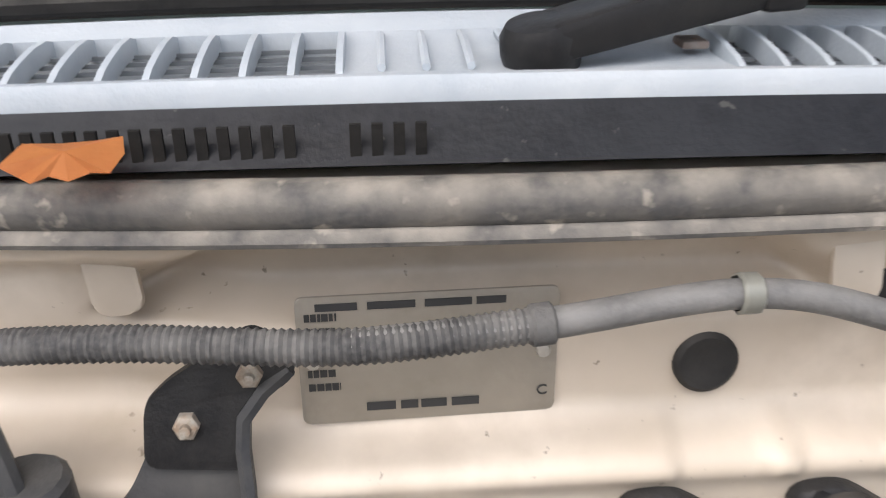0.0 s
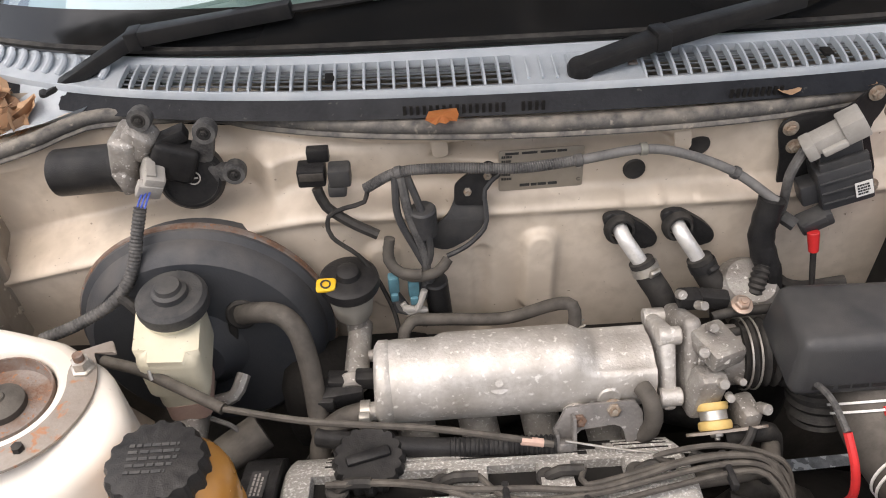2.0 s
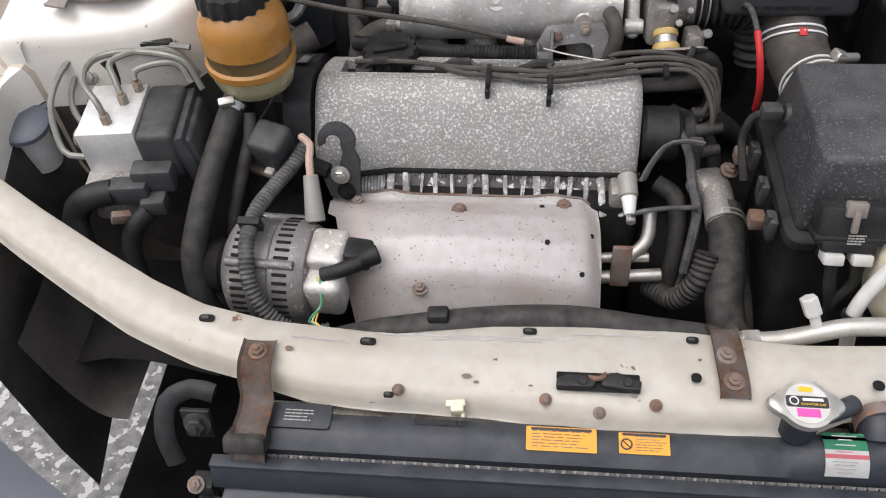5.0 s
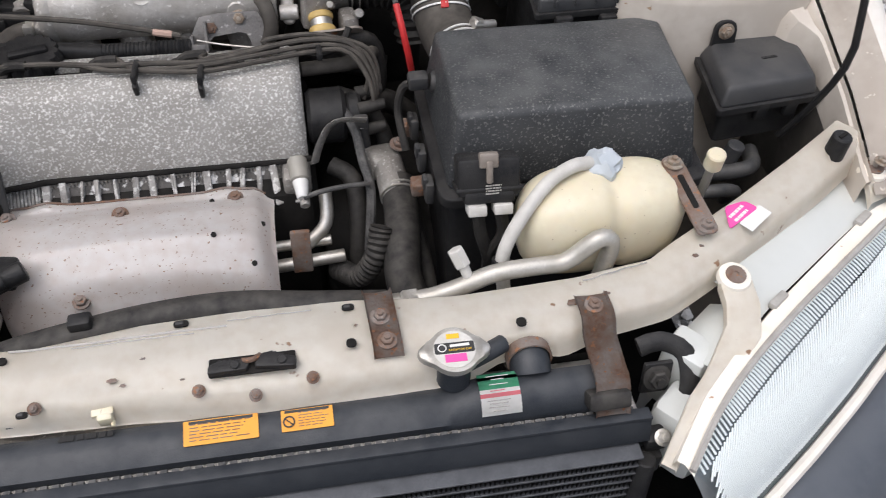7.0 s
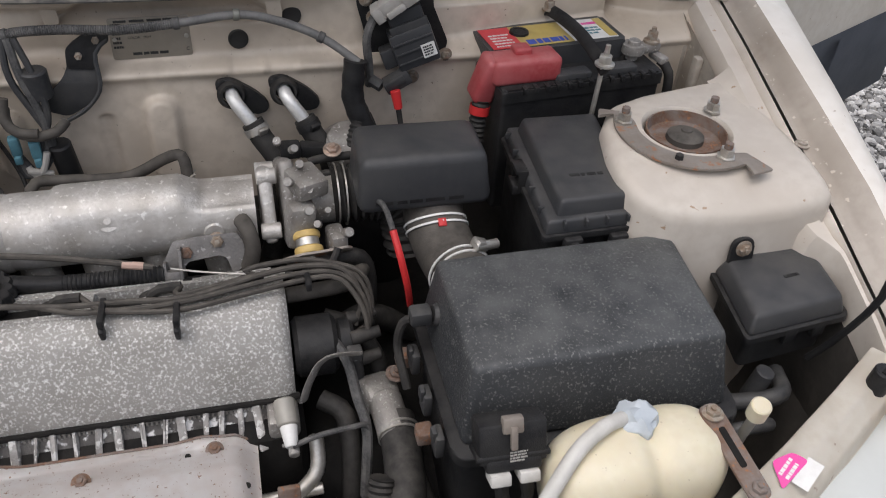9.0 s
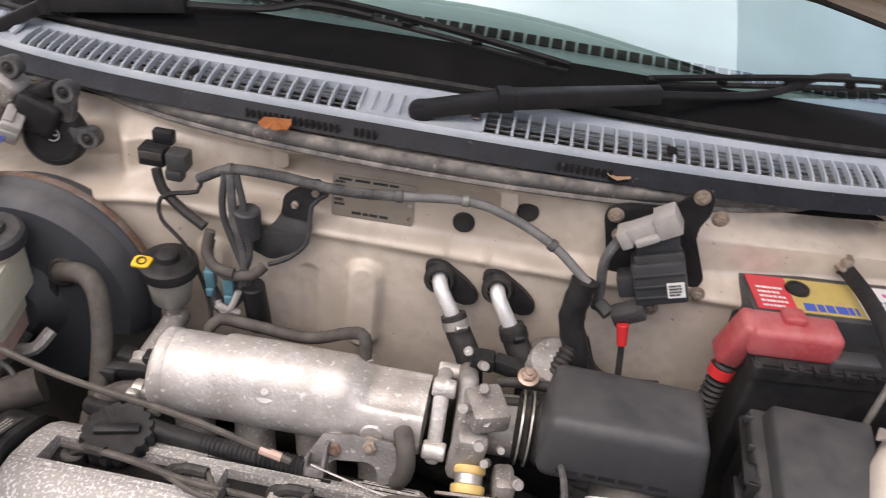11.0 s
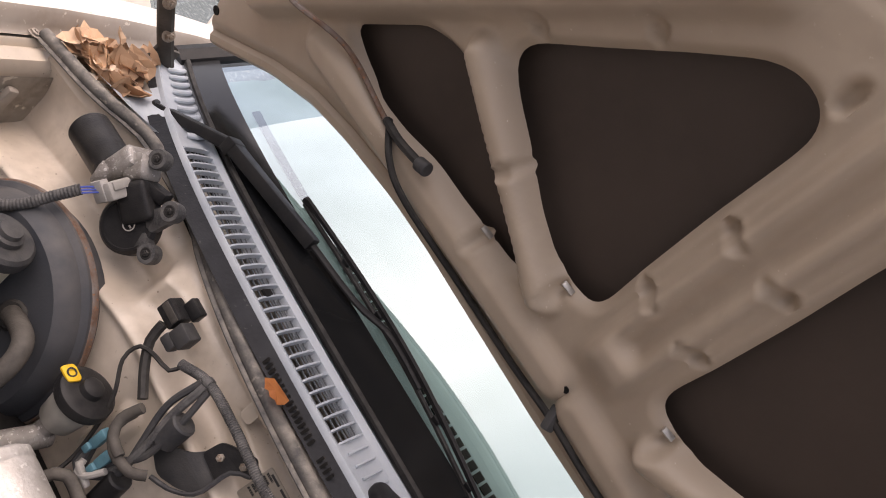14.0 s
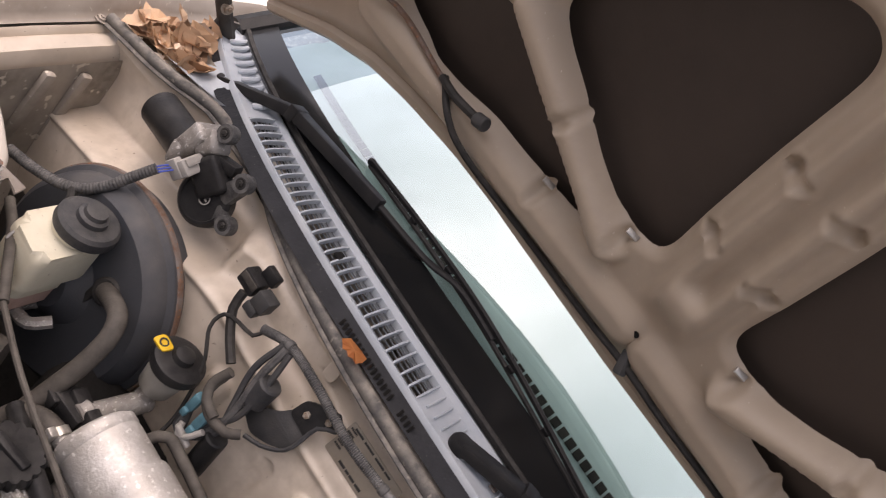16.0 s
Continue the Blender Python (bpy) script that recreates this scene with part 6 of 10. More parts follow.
ic.location += V(0.006, 0.010, -0.014)
ms.location += V(-0.007, 0.014, 0.009)
wm.location += V(0.001, -0.010, 0.002)

# heater pipes
for x0 in (0.034, 0.100):
    hp = thing("heater_pipe", (x0, 0.24, 0.97), "bare aluminium heater pipe with black hose through the bulkhead", "pipe", "heater pipes")
    y0 = wall_y(x0 + 0.02, 0.965)
    bm = BM()
    prism(bm, rounded([(-0.026, 0.022), (-0.006, 0.027), (0.026, 0.006), (0.042, -0.012), (0.036, -0.026), (0.014, -0.024), (-0.022, 0.004)], 0.012), 0.008, facing(V(x0 + 0.008, y0 - 0.003, 0.966), (1, 0, 0), (0, 0.1, 1)), 0.003)
    part("grommet", bm, M_BLACK, hp)
    bm = BM()
    lathe(bm, [(0.012, 0), (0.018, 0.0), (0.0185, 0.006), (0.015, 0.012), (0.012, 0.012)], (x0 + 0.002, y0 - 0.008, 0.971), (0.1, -1, 0.2), 24)
    part("collar", bm, M_RUB, hp)
    bm = BM()
    tube(bm, [(x0 + 0.001, y0 + 0.01, 0.973), (x0 + 0.002, y0 - 0.012, 0.973), (x0 + 0.007, y0 - 0.026, 0.966), (x0 + 0.020, y0 - 0.034, 0.948), (x0 + 0.028, y0 - 0.038, 0.934)], 0.0088, 14)
    part("pipe", bm, M_BRIGHT, hp)
    bm = BM()
    tube(bm, [(x0 + 0.024, y0 - 0.036, 0.944), (x0 + 0.034, y0 - 0.044, 0.925), (x0 + 0.050, y0 - 0.056, 0.900), (x0 + 0.056, y0 - 0.066, 0.865), (x0 + 0.045, y0 - 0.09, 0.82), (x0 + 0.03, y0 - 0.11, 0.78)], 0.0145, 14)
    part("hose", bm, M_RUB, hp)
    bm = BM()
    d = V(0.010, -0.009, -0.021)
    lathe(bm, [(0.0146, -0.005), (0.0160, -0.005), (0.0160, 0.005), (0.0146, 0.005)], (x0 + 0.029, y0 - 0.040, 0.935), d, 20)
    box(bm, (x0 + 0.036, y0 - 0.054, 0.940), (0.014, 0.006, 0.010), turn(20, 0, 30), 0.002)
    part("clamp", bm, M_STEEL if x0 < 0.05 else M_BLACK, hp)

# ---- brake booster and reservoirs ----
bb = thing("brake_booster", (-0.44, 0.2, 0.88), "large black brake booster drum with dusty rim", "brake booster")
bm = BM()
lathe(bm, [(0.05, 0.075), (0.125, 0.070), (0.136, 0.060), (0.140, 0.045), (0.147, 0.040), (0.149, 0.032), (0.147, 0.026), (0.135, 0.022), (0.135, 0.0), (0, 0.0)][::-1], (-0.445, 0.255, 0.865), (0, -1, 0.04), 56)
lathe(bm, [(0, 0.095), (0.035, 0.094), (0.045, 0.085), (0.06, 0.074), (0.06, 0.06)], (-0.455, 0.255, 0.865), (0, -1, 0.04), 40)
part("drum", bm, M_BOOST, bb)
bm = BM()
lathe(bm, [(0.144, 0.038), (0.1495, 0.036), (0.1505, 0.031), (0.148, 0.026)], (-0.445, 0.255, 0.865), (0, -1, 0.04), 64)
part("rim", bm, M_RUST, bb, "rust flecked rim")
bm = BM()
prism(bm, rect(0.026, 0.006), 0.001, facing((-0.437, 0.1975, 0.993), (1, 0, -0.05), (0, 0.5, 0.8)))
part("label", bm, M_BRACE, bb)
bm = BM()
rod(bm, (-0.394, 0.196, 0.918), (-0.392, 0.176, 0.924), 0.018, 20)
part("check_valve", bm, M_RUB, bb)
bm = BM()
box(bm, (-0.408, 0.180, 0.885), (0.010, 0.006, 0.055), turn(0, 6, 0), 0.002)
part("valve_bracket", bm, M_RUB, bb)
bm = BM()
box(bm, (-0.374, 0.172, 0.930), (0.020, 0.012, 0.014), turn(0, 30, 0), 0.003)
part("clamp", bm, M_TINPIPE, bb)
bm = BM()
tube(bm, [(-0.392, 0.176, 0.926), (-0.370, 0.166, 0.938), (-0.344, 0.152, 0.947), (-0.325, 0.136, 0.936), (-0.316, 0.118, 0.900), (-0.312, 0.096, 0.860), (-0.308, 0.076, 0.830), (-0.298, 0.066, 0.818)], 0.0115, 14)
part("vacuum_hose", bm, M_HOSE, bb, "dusty brown-grey vacuum hose")

mc = thing("brake_master_cylinder", (-0.45, 0.12, 0.85), "brake master cylinder with milky plastic reservoir and black cap", "master cylinder")
bm = BM()
prism(bm, rounded([(-0.036, -0.040), (0.030, -0.052), (0.034, 0.046), (-0.034, 0.046)], 0.016), 0.062, pose(-0.452, 0.128, 0.903, 6, 0, 8), 0.014, 3)
prism(bm, rounded([(-0.028, -0.038), (0.024, -0.040), (0.026, 0.036), (-0.026, 0.036)], 0.014), 0.03, pose(-0.452, 0.128, 0.878, 6, 0, 8), 0.0)
lathe(bm, [(0.030, 0.0), (0.030, 0.022)], (-0.450, 0.140, 0.958), (0, -0.08, 1), 28)
part("reservoir", bm, M_RESV, mc, "milky fluid reservoir")
bm = BM()
prism(bm, rounded([(-0.026, -0.036), (0.022, -0.038), (0.024, 0.034), (-0.024, 0.034)], 0.014), 0.028, pose(-0.452, 0.128, 0.851, 6, 0, 8), 0.0)
part("reservoir_foot", bm, M_PINKW, mc, "brown-stained foot of the reservoir")
bm = BM()
lathe(bm, [(0, 0.0), (0.037, 0.0), (0.038, 0.004), (0.037, 0.013), (0.033, 0.017), (0.019, 0.018), (0.018, 0.024), (0.014, 0.026), (0.0125, 0.031), (0, 0.032)], (-0.446, 0.141, 0.976), (0, -0.08, 1), 36)
part("cap", bm, M_GREYP, mc, "black screw cap with moulded lettering")
bm = BM()
rod(bm, (-0.455, 0.20, 0.835), (-0.452, 0.045, 0.830), 0.019, 18)
tube(bm, [(-0.43, 0.12, 0.84), (-0.405, 0.12, 0.85), (-0.395, 0.14, 0.862)], 0.008, 8)
part("cylinder", bm, M_ALUD, mc)
bm = BM()
for a in ([(-0.44, 0.06, 0.835), (-0.405, 0.045, 0.842), (-0.385, 0.045, 0.855), (-0.392, 0.06, 0.868), (-0.42, 0.075, 0.868)], [(-0.45, 0.07, 0.83), (-0.42, 0.04, 0.81), (-0.43, 0.0, 0.78), (-0.46, -0.02, 0.75)], [(-0.455, 0.06, 0.83), (-0.475, 0.02, 0.80), (-0.47, -0.02, 0.76)]):
    tube(bm, a, 0.0028, 7)
part_each("brake_line", bm, M_LOOM, mc)

cr = thing("clutch_reservoir", (-0.27, 0.19, 0.9), "small smoky clutch fluid reservoir, black cap with yellow mark", "fluid reservoir")
bm = BM()
lathe(bm, [(0, 0.0), (0.018, 0.0), (0.022, 0.004), (0.0255, 0.030), (0.027, 0.046)], (-0.274, 0.185, 0.888), (0, -0.03, 1), 28)
part("cup", bm, M_SMOKE, cr)
bm = BM()
lathe(bm, [(0, 0), (0.033, 0), (0.0345, 0.004), (0.033, 0.013), (0.028, 0.016), (0.014, 0.017), (0.0125, 0.024), (0.009, 0.026), (0, 0.027)], (-0.274, 0.184, 0.933), (0, -0.06, 1), 32)
part("cap", bm, M_BLACK, cr)
bm = BM()
prism(bm, rounded([(-0.011, -0.008), (0.010, -0.009), (0.012, 0.007), (-0.010, 0.009)], 0.004), 0.003, pose(-0.298, 0.170, 0.9475, 12, -6, 0), 0.001)
part("mark", bm, M_YEL, cr, "yellow warning mark")
bm = BM()
lathe(bm, [(0.004, 0), (0.006, 0), (0.006, 0.0006), (0.004, 0.0006)], (-0.298, 0.169, 0.951), (0.1, -0.2, 1), 16)
part("symbol", bm, M_INK, cr)
bm = BM()
rod(bm, (-0.268, 0.190, 0.866), (-0.272, 0.110, 0.860), 0.014, 16)
rod(bm, (-0.272, 0.18, 0.89), (-0.272, 0.18, 0.865), 0.012, 14)
rod(bm, (-0.275, 0.112, 0.862), (-0.275, 0.096, 0.858), 0.0155, 16)
rod(bm, (-0.262, 0.14, 0.862), (-0.225, 0.142, 0.868), 0.007, 12)
part("cylinder", bm, M_ALUD, cr)

for ob in (cr,):
    ob.location += V(0.003, 0.013, 0.008)
mc.location += V(-0.003, 0.007, -0.002)

# ---- strut mounts ----
def strut_mount(c, sign):
    """Bearing, brace plate and nuts round a strut's top; sign mirrors it."""
    sm = thing("strut_mount", c, "rusty strut mount with three bolts and grey brace plate", "strut mount", "strut mounts")
    bm = BM()
    lathe(bm, [(0, -0.022), (0.046, -0.022), (0.0495, -0.018), (0.0505, -0.004), (0.0500, 0.001), (0.0485, 0.001), (0.0475, -0.005), (0.0455, -0.0125), (0.041, -0.0140), (0.032, -0.012), (0.0, -0.011)], c, (0, 0, 1), 44)
    part("mount_ring", bm, M_RUST, sm)
    bm = BM()
    lathe(bm, [(0.0235, -0.014), (0.0228, -0.005), (0.016, -0.001), (0.0075, 0.001), (0.0065, 0.003), (0.003, 0.004), (0, 0.004)], c, (0, 0, 1), 32)
    part("centre_cap", bm, M_HOSE, sm)
    arc = [math.radians(a) for a in range(-112, 36, 6)]
    outl = [(0.090 * math.cos(a), 0.090 * math.sin(a)) for a in arc] + [(0.100, 0.044), (0.092, 0.062), (0.062, 0.050), (0.060, 0.036)] + [(0.063 * math.cos(a), 0.063 * math.sin(a)) for a in reversed(arc[1:-2])] + [(-0.024, -0.060), (-0.046, -0.062), (-0.060, -0.100), (-0.030, -0.106)]
    outl = [(sign * x, y) for x, y in rounded(outl, 0.003, 2)]
    bm = BM()
    prism(bm, outl, 0.003, Matrix.Translation(c + V(0, 0, 0.0015)), 0.001)
    part("brace_plate", bm, M_BRACE, sm, "dull grey steel plate")
    for a, r in ((20, 0.078), (-102, 0.070), (146, 0.062)):
        p = c + V(sign * r * math.cos(radians(a)), r * math.sin(radians(a)), 0.004)
        bm = BM()
        lathe(bm, [(0, 0), (0.0115, 0), (0.0115, 0.003), (0.0088, 0.004), (0.0086, 0.013), (0, 0.0135)], p, (0, 0, 1), 6)
        part("nut", bm, M_STEEL, sm)
        bm = BM()
        lathe(bm, [(0.0, 0.0), (0.0052, 0.0), (0.005, 0.020), (0, 0.021)], p, (0, 0, 1), 12)
        part("stud", bm, M_RUST, sm)
    bm = BM()
    lathe(bm, [(0, 0), (0.0055, 0), (0.005, 0.006), (0, 0.007)], c + V(sign * 0.042, -0.062, 0.004), (0, 0, 1), 6)
    part("small_bolt", bm, M_RUB, sm)
    return sm


strut_mount(STRUT, 1)
strut_mount(V(0.574, 0.036, 0.988), -1)
bm = BM()
box(bm, on_wall(-0.224, 1.083, 0.0012), (0.030, 0.0006, 0.0011), turn(0, 4, 0))
single("chalk_mark", bm, M_REDW, "thin red paint stroke on the bulkhead", "paint mark")

# ---- dark mass below: block, gearbox, subframe, with deep shade in the colour ----
eb = thing("engine_block", (-0.1, -0.05, 0.45), "grimy engine block and gearbox, near-black with the bay's deep shade", "engine")
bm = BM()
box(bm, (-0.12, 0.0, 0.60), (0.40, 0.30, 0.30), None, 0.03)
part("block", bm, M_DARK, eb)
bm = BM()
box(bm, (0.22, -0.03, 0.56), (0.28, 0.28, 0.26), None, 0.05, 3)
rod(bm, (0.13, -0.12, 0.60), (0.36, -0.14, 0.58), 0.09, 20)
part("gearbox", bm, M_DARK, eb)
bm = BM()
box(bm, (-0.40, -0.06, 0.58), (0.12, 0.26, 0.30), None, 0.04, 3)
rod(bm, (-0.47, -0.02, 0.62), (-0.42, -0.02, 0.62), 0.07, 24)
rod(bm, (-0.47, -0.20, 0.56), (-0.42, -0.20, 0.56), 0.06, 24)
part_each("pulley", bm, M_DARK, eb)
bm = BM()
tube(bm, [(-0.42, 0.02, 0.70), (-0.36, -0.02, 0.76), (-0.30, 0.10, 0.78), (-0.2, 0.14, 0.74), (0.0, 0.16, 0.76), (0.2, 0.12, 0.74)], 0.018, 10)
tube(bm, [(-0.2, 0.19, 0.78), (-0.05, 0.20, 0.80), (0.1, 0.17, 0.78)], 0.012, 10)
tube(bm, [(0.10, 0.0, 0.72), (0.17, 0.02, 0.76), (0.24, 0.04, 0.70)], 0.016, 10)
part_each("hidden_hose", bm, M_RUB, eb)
# Made-up block added so the gap below the booster reads as deep shade.
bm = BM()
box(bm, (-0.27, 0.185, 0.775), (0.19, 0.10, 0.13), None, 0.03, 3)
part("dark_filler_left", bm, M_DARK, eb)
# Another added block, filling the gap right of it with shade-dark colour.
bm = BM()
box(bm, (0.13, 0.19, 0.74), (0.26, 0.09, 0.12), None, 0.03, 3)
part("dark_filler_right", bm, M_DARK, eb)
bm = BM()
box(bm, (-0.285, 0.118, 0.872), (0.030, 0.020, 0.016), turn(0, 8, 0), 0.003)
box(bm, (-0.256, 0.116, 0.876), (0.026, 0.018, 0.018), turn(0, 4, 0), 0.003)
part("connector", bm, M_BLACK, eb)
bm = BM()
tube(bm, [(-0.466, 0.030, 0.80), (-0.42, 0.045, 0.835), (-0.37, 0.075, 0.850)], 0.021, 16)
part("intake_pipe", bm, M_HOSE, eb, "dusty brown pipe below the reservoirs")

# ---- cylinder head and valve cover ----
vc = thing("valve_cover", (-0.14, -0.02, 0.78), "mottled grey alloy valve cover with white corrosion specks", "valve cover")
XL, XR = -0.343, 0.072


def cover_profile(x):
    """Front foot, front face, crown, well, rear slope."""
    w = smoothstep(-0.30, -0.24, x)
    foot = -0.118 + 0.014 * w
    return [(foot - 0.002, 0.768), (foot, 0.785), (foot + 0.010, 0.812), (-0.074, 0.850), (-0.060, 0.862), (-0.048, 0.866), (-0.036, 0.866), (-0.0315, 0.866), (-0.0295, 0.8655), (0.0055, 0.858), (0.0075, 0.857), (0.028, 0.848), (0.046, 0.832), (0.056, 0.81), (0.06, 0.77)]


bm = BM()
WELLS = ((-0.312, -0.175), (-0.134, -0.083), (-0.049, 0.005))
xs = sorted([XL, XL + 0.003, XL + 0.010] + steps(XL + 0.02, XR - 0.02, 30) + [XR - 0.010, XR - 0.003, XR] + [x + s for w in WELLS for x in w for s in (-0.0008, 0.0008)])


def cover_point(u, v):
    y, z = cover_profile(v)[u]
    e = min(v - XL, XR - v)
    s = 0.0 if e > 0.010 else (0.010 - e) / 0.010
    z -= 0.008 * s * s
    y += (0.006 if y < -0.02 else -0.006) * s * s
    # the well for the plugs
    if 7 < u < 11 and any(a < v < b for a, b in WELLS):
        z -= 0.022 if u in (8, 9) else 0.0
    return V(v, y, z)


grid(bm, list(range(15)), xs, cover_point)
for x in (XL, XR):
    bm.faces.new([bm.verts.new(V(x, y + (0.006 if y < -0.02 else -0.006), z - 0.008)) for y, z in cover_profile(x)])
part("cover", bm, M_COVER, vc, smooth=50)
bm = BM()
for i, y in enumerate((-0.0385, -0.0325, 0.018, 0.026, 0.034, 0.042)):
    zz = interp(y, [p[0] for p in cover_profile(0)], [p[1] for p in cover_profile(0)])
    for a, b in ([(-0.335, 0.055)] if y < 0 else [(-0.30, -0.04), (0.0, 0.06)]):
        tube(bm, [(a, y, zz + 0.0008), (b, y, zz + 0.0008)], 0.0013, 5, 0.05)
part("fluting", bm, M_COVER, vc)
bm = BM()
tube(bm, [(XL, -0.122, 0.772), (-0.30, -0.122, 0.772), (-0.262, -0.114, 0.770), (-0.22, -0.107, 0.768), (0.0, -0.107, 0.768), (XR + 0.004, -0.105, 0.768)], 0.0038, 8)
part("gasket_rim", bm, M_DARK, vc)
for x in (-0.285, -0.18, -0.075, 0.015):
    bm = BM()
    rod(bm, (x, -0.012, 0.842), (x, -0.012, 0.862), 0.012, 16)
    tube(bm, [(x, -0.012, 0.860), (x + 0.012, -0.012, 0.870), (x + 0.035, -0.014, 0.872)], 0.006, 8)
    part("plug_boot", bm, M_RUB, vc, "black rubber plug boot")
# Floors of the wells, their shade painted as near-black.
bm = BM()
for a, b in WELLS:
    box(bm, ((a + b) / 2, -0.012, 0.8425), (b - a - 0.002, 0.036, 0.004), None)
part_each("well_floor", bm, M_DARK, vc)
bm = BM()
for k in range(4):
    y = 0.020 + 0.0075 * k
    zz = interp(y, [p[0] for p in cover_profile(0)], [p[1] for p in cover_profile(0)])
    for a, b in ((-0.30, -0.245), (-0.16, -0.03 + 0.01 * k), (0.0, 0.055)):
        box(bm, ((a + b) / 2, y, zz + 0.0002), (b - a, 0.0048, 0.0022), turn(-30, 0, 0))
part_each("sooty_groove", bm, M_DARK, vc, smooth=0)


hd = thing("cylinder_head", (-0.14, -0.13, 0.72), "corroded finned casting below the valve cover", "cylinder head")
bm = BM()
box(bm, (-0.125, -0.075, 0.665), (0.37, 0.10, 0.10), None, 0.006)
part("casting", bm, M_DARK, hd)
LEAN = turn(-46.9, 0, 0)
# Dark base colour holds the shade between fins; the white is corrosion.
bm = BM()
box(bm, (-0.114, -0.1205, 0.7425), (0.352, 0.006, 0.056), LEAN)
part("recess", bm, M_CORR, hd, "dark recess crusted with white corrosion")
rg = random.Random(5)
for i in range(15):
    x = -0.248 + i * 0.0215 + rg.uniform(-0.003, 0.003)
    bm = BM()
    box(bm, (x, -0.1235, 0.7455), (rg.choice((0.0045, 0.006, 0.009)), rg.uniform(0.010, 0.015), 0.052), LEAN @ turn(0, rg.uniform(-5, 5), 0), 0.0015)
    lumpy(bm, 0.0012, i)
    part("fin", bm, M_FIN, hd)
bm = BM()
for i in range(9):
    box(bm, (-0.291 + i * 0.0042, -0.1235, 0.7455), (0.0030, 0.012, 0.046), LEAN, 0.0008)
box(bm, (-0.274, -0.1215, 0.7435), (0.040, 0.010, 0.048), LEAN, 0.001)
part("end_block", bm, M_FIN, hd)
bm = BM()
box(bm, (-0.092, -0.1005, 0.7605), (0.335, 0.012, 0.0065), None, 0.001)
for i in range(66):
    box(bm, (-0.256 + i * 0.005, -0.1072, 0.7605), (0.0024, 0.003, 0.0062), None)
part("toothed_rail", bm, M_ALUD, hd, "pale toothed gasket rail")
bm = BM()
box(bm, (0.055, -0.12, 0.752), (0.035, 0.04, 0.03), None, 0.006)
rod(bm, (0.062, -0.140, 0.760), (0.062, -0.175, 0.752), 0.006, 12)
part("sensor_boss", bm, M_ALUD, hd)

tb_ = thing("timing_cover", (-0.36, -0.03, 0.78), "black plastic timing belt cover at the end of the engine", "timing cover")
bm = BM()
sec = [(-0.118, 0.74), (-0.112, 0.80), (-0.078, 0.852), (-0.045, 0.872), (-0.02, 0.872), (0.035, 0.85), (0.06, 0.82), (0.065, 0.70), (-0.11, 0.68)]
prism(bm, rounded(sec, 0.012), 0.036, Matrix(((0, 0, 1, -0.382), (1, 0, 0, 0), (0, 1, 0, 0), (0, 0, 0, 1))), 0.004)
part("cover", bm, M_BLACK, tb_)
bm = BM()
prism(bm, rect(0.017, 0.045), 0.0008, facing((-0.364, -0.004, 0.8665), (1, 0, 0), (0, 1, -0.42)))
part("label", bm, M_GREYP, tb_, "dull grey label")
part("print", bars(BM(), facing((-0.364, -0.004, 0.8676), (0, 1, -0.42), (-1, 0, 0)), 3, 0.04, 0.012, 0.5, 4, 0.0003), M_GREYC, tb_)
bm = BM()
for z in (0.78, 0.74):
    rod(bm, (-0.40, -0.06, z), (-0.385, -0.06, z), 0.012, 12)
box(bm, (-0.40, -0.02, 0.79), (0.03, 0.02, 0.05), None, 0.004)
part_each("lug", bm, M_RUB, tb_)

oc = thing("oil_filler_cap", (-0.262, 0.042, 0.84), "black ribbed oil filler cap", "oil cap")
bm = BM()
lathe(bm, [(0.020, -0.016), (0.026, 0.0), (0.034, 0.002), (0.036, 0.006), (0.036, 0.015), (0.033, 0.020), (0.024, 0.0185), (0.0, 0.0185)], (-0.260, 0.036, 0.843), (0, -0.12, 1), 48, 0.0018, 14)
part("knob", bm, M_BLACK, oc)
bm = BM()
box(bm, (-0.260, 0.034, 0.863), (0.046, 0.012, 0.008), turn(7, 0, 15), 0.003)
part("grip", bm, M_BLACK, oc)

oc.location += V(0.006, -0.014, 0.006)

# spark leads
sl = thing("spark_leads", (-0.05, -0.04, 0.86), "four dusty grey spark leads held in black combs", "spark leads")
ends = (-0.25, -0.145, -0.04, 0.05)
for i, x in enumerate(ends):
    o = i * 0.0085
    pts = [(x, -0.013, 0.872)]
    if x < -0.2:
        pts += [(-0.20, -0.020, 0.874), (-0.150, -0.040, 0.875)]
    if x < -0.1:
        pts += [(-0.115, -0.046 + o * 0.3, 0.876)]
    if x < 0.0:
        pts += [(-0.042, -0.056 + o * 1.2, 0.876 + 0.0015 * i)]
    pts += [(0.030, -0.044 + o * 1.3, 0.877 + 0.002 * i), (0.085, -0.034 + o * 1.2, 0.878 + 0.002 * i), (0.125, -0.030 + o, 0.876), (0.144 + o * 0.6, -0.038 + o, 0.864), (0.158 + o * 0.5, -0.056 + o * 1.3, 0.840), (0.160 + o * 0.3, -0.068 + o, 0.812), (0.145, -0.062 + o * 0.6, 0.795)]
    bm = BM()
    tube(bm, pts, 0.0031, 8)
    part("lead", bm, M_HOSE, sl)
bm = BM()
tube(bm, [(-0.295, -0.012, 0.870), (-0.23, -0.018, 0.875), (-0.16, -0.030, 0.876), (-0.10, -0.034, 0.877), (-0.03, -0.040, 0.879), (0.05, -0.022, 0.884), (0.10, -0.016, 0.884), (0.14, -0.018, 0.874), (0.158, -0.036, 0.845), (0.150, -0.045, 0.81)], 0.0034, 8)
part("lead", bm, M_HOSE, sl)
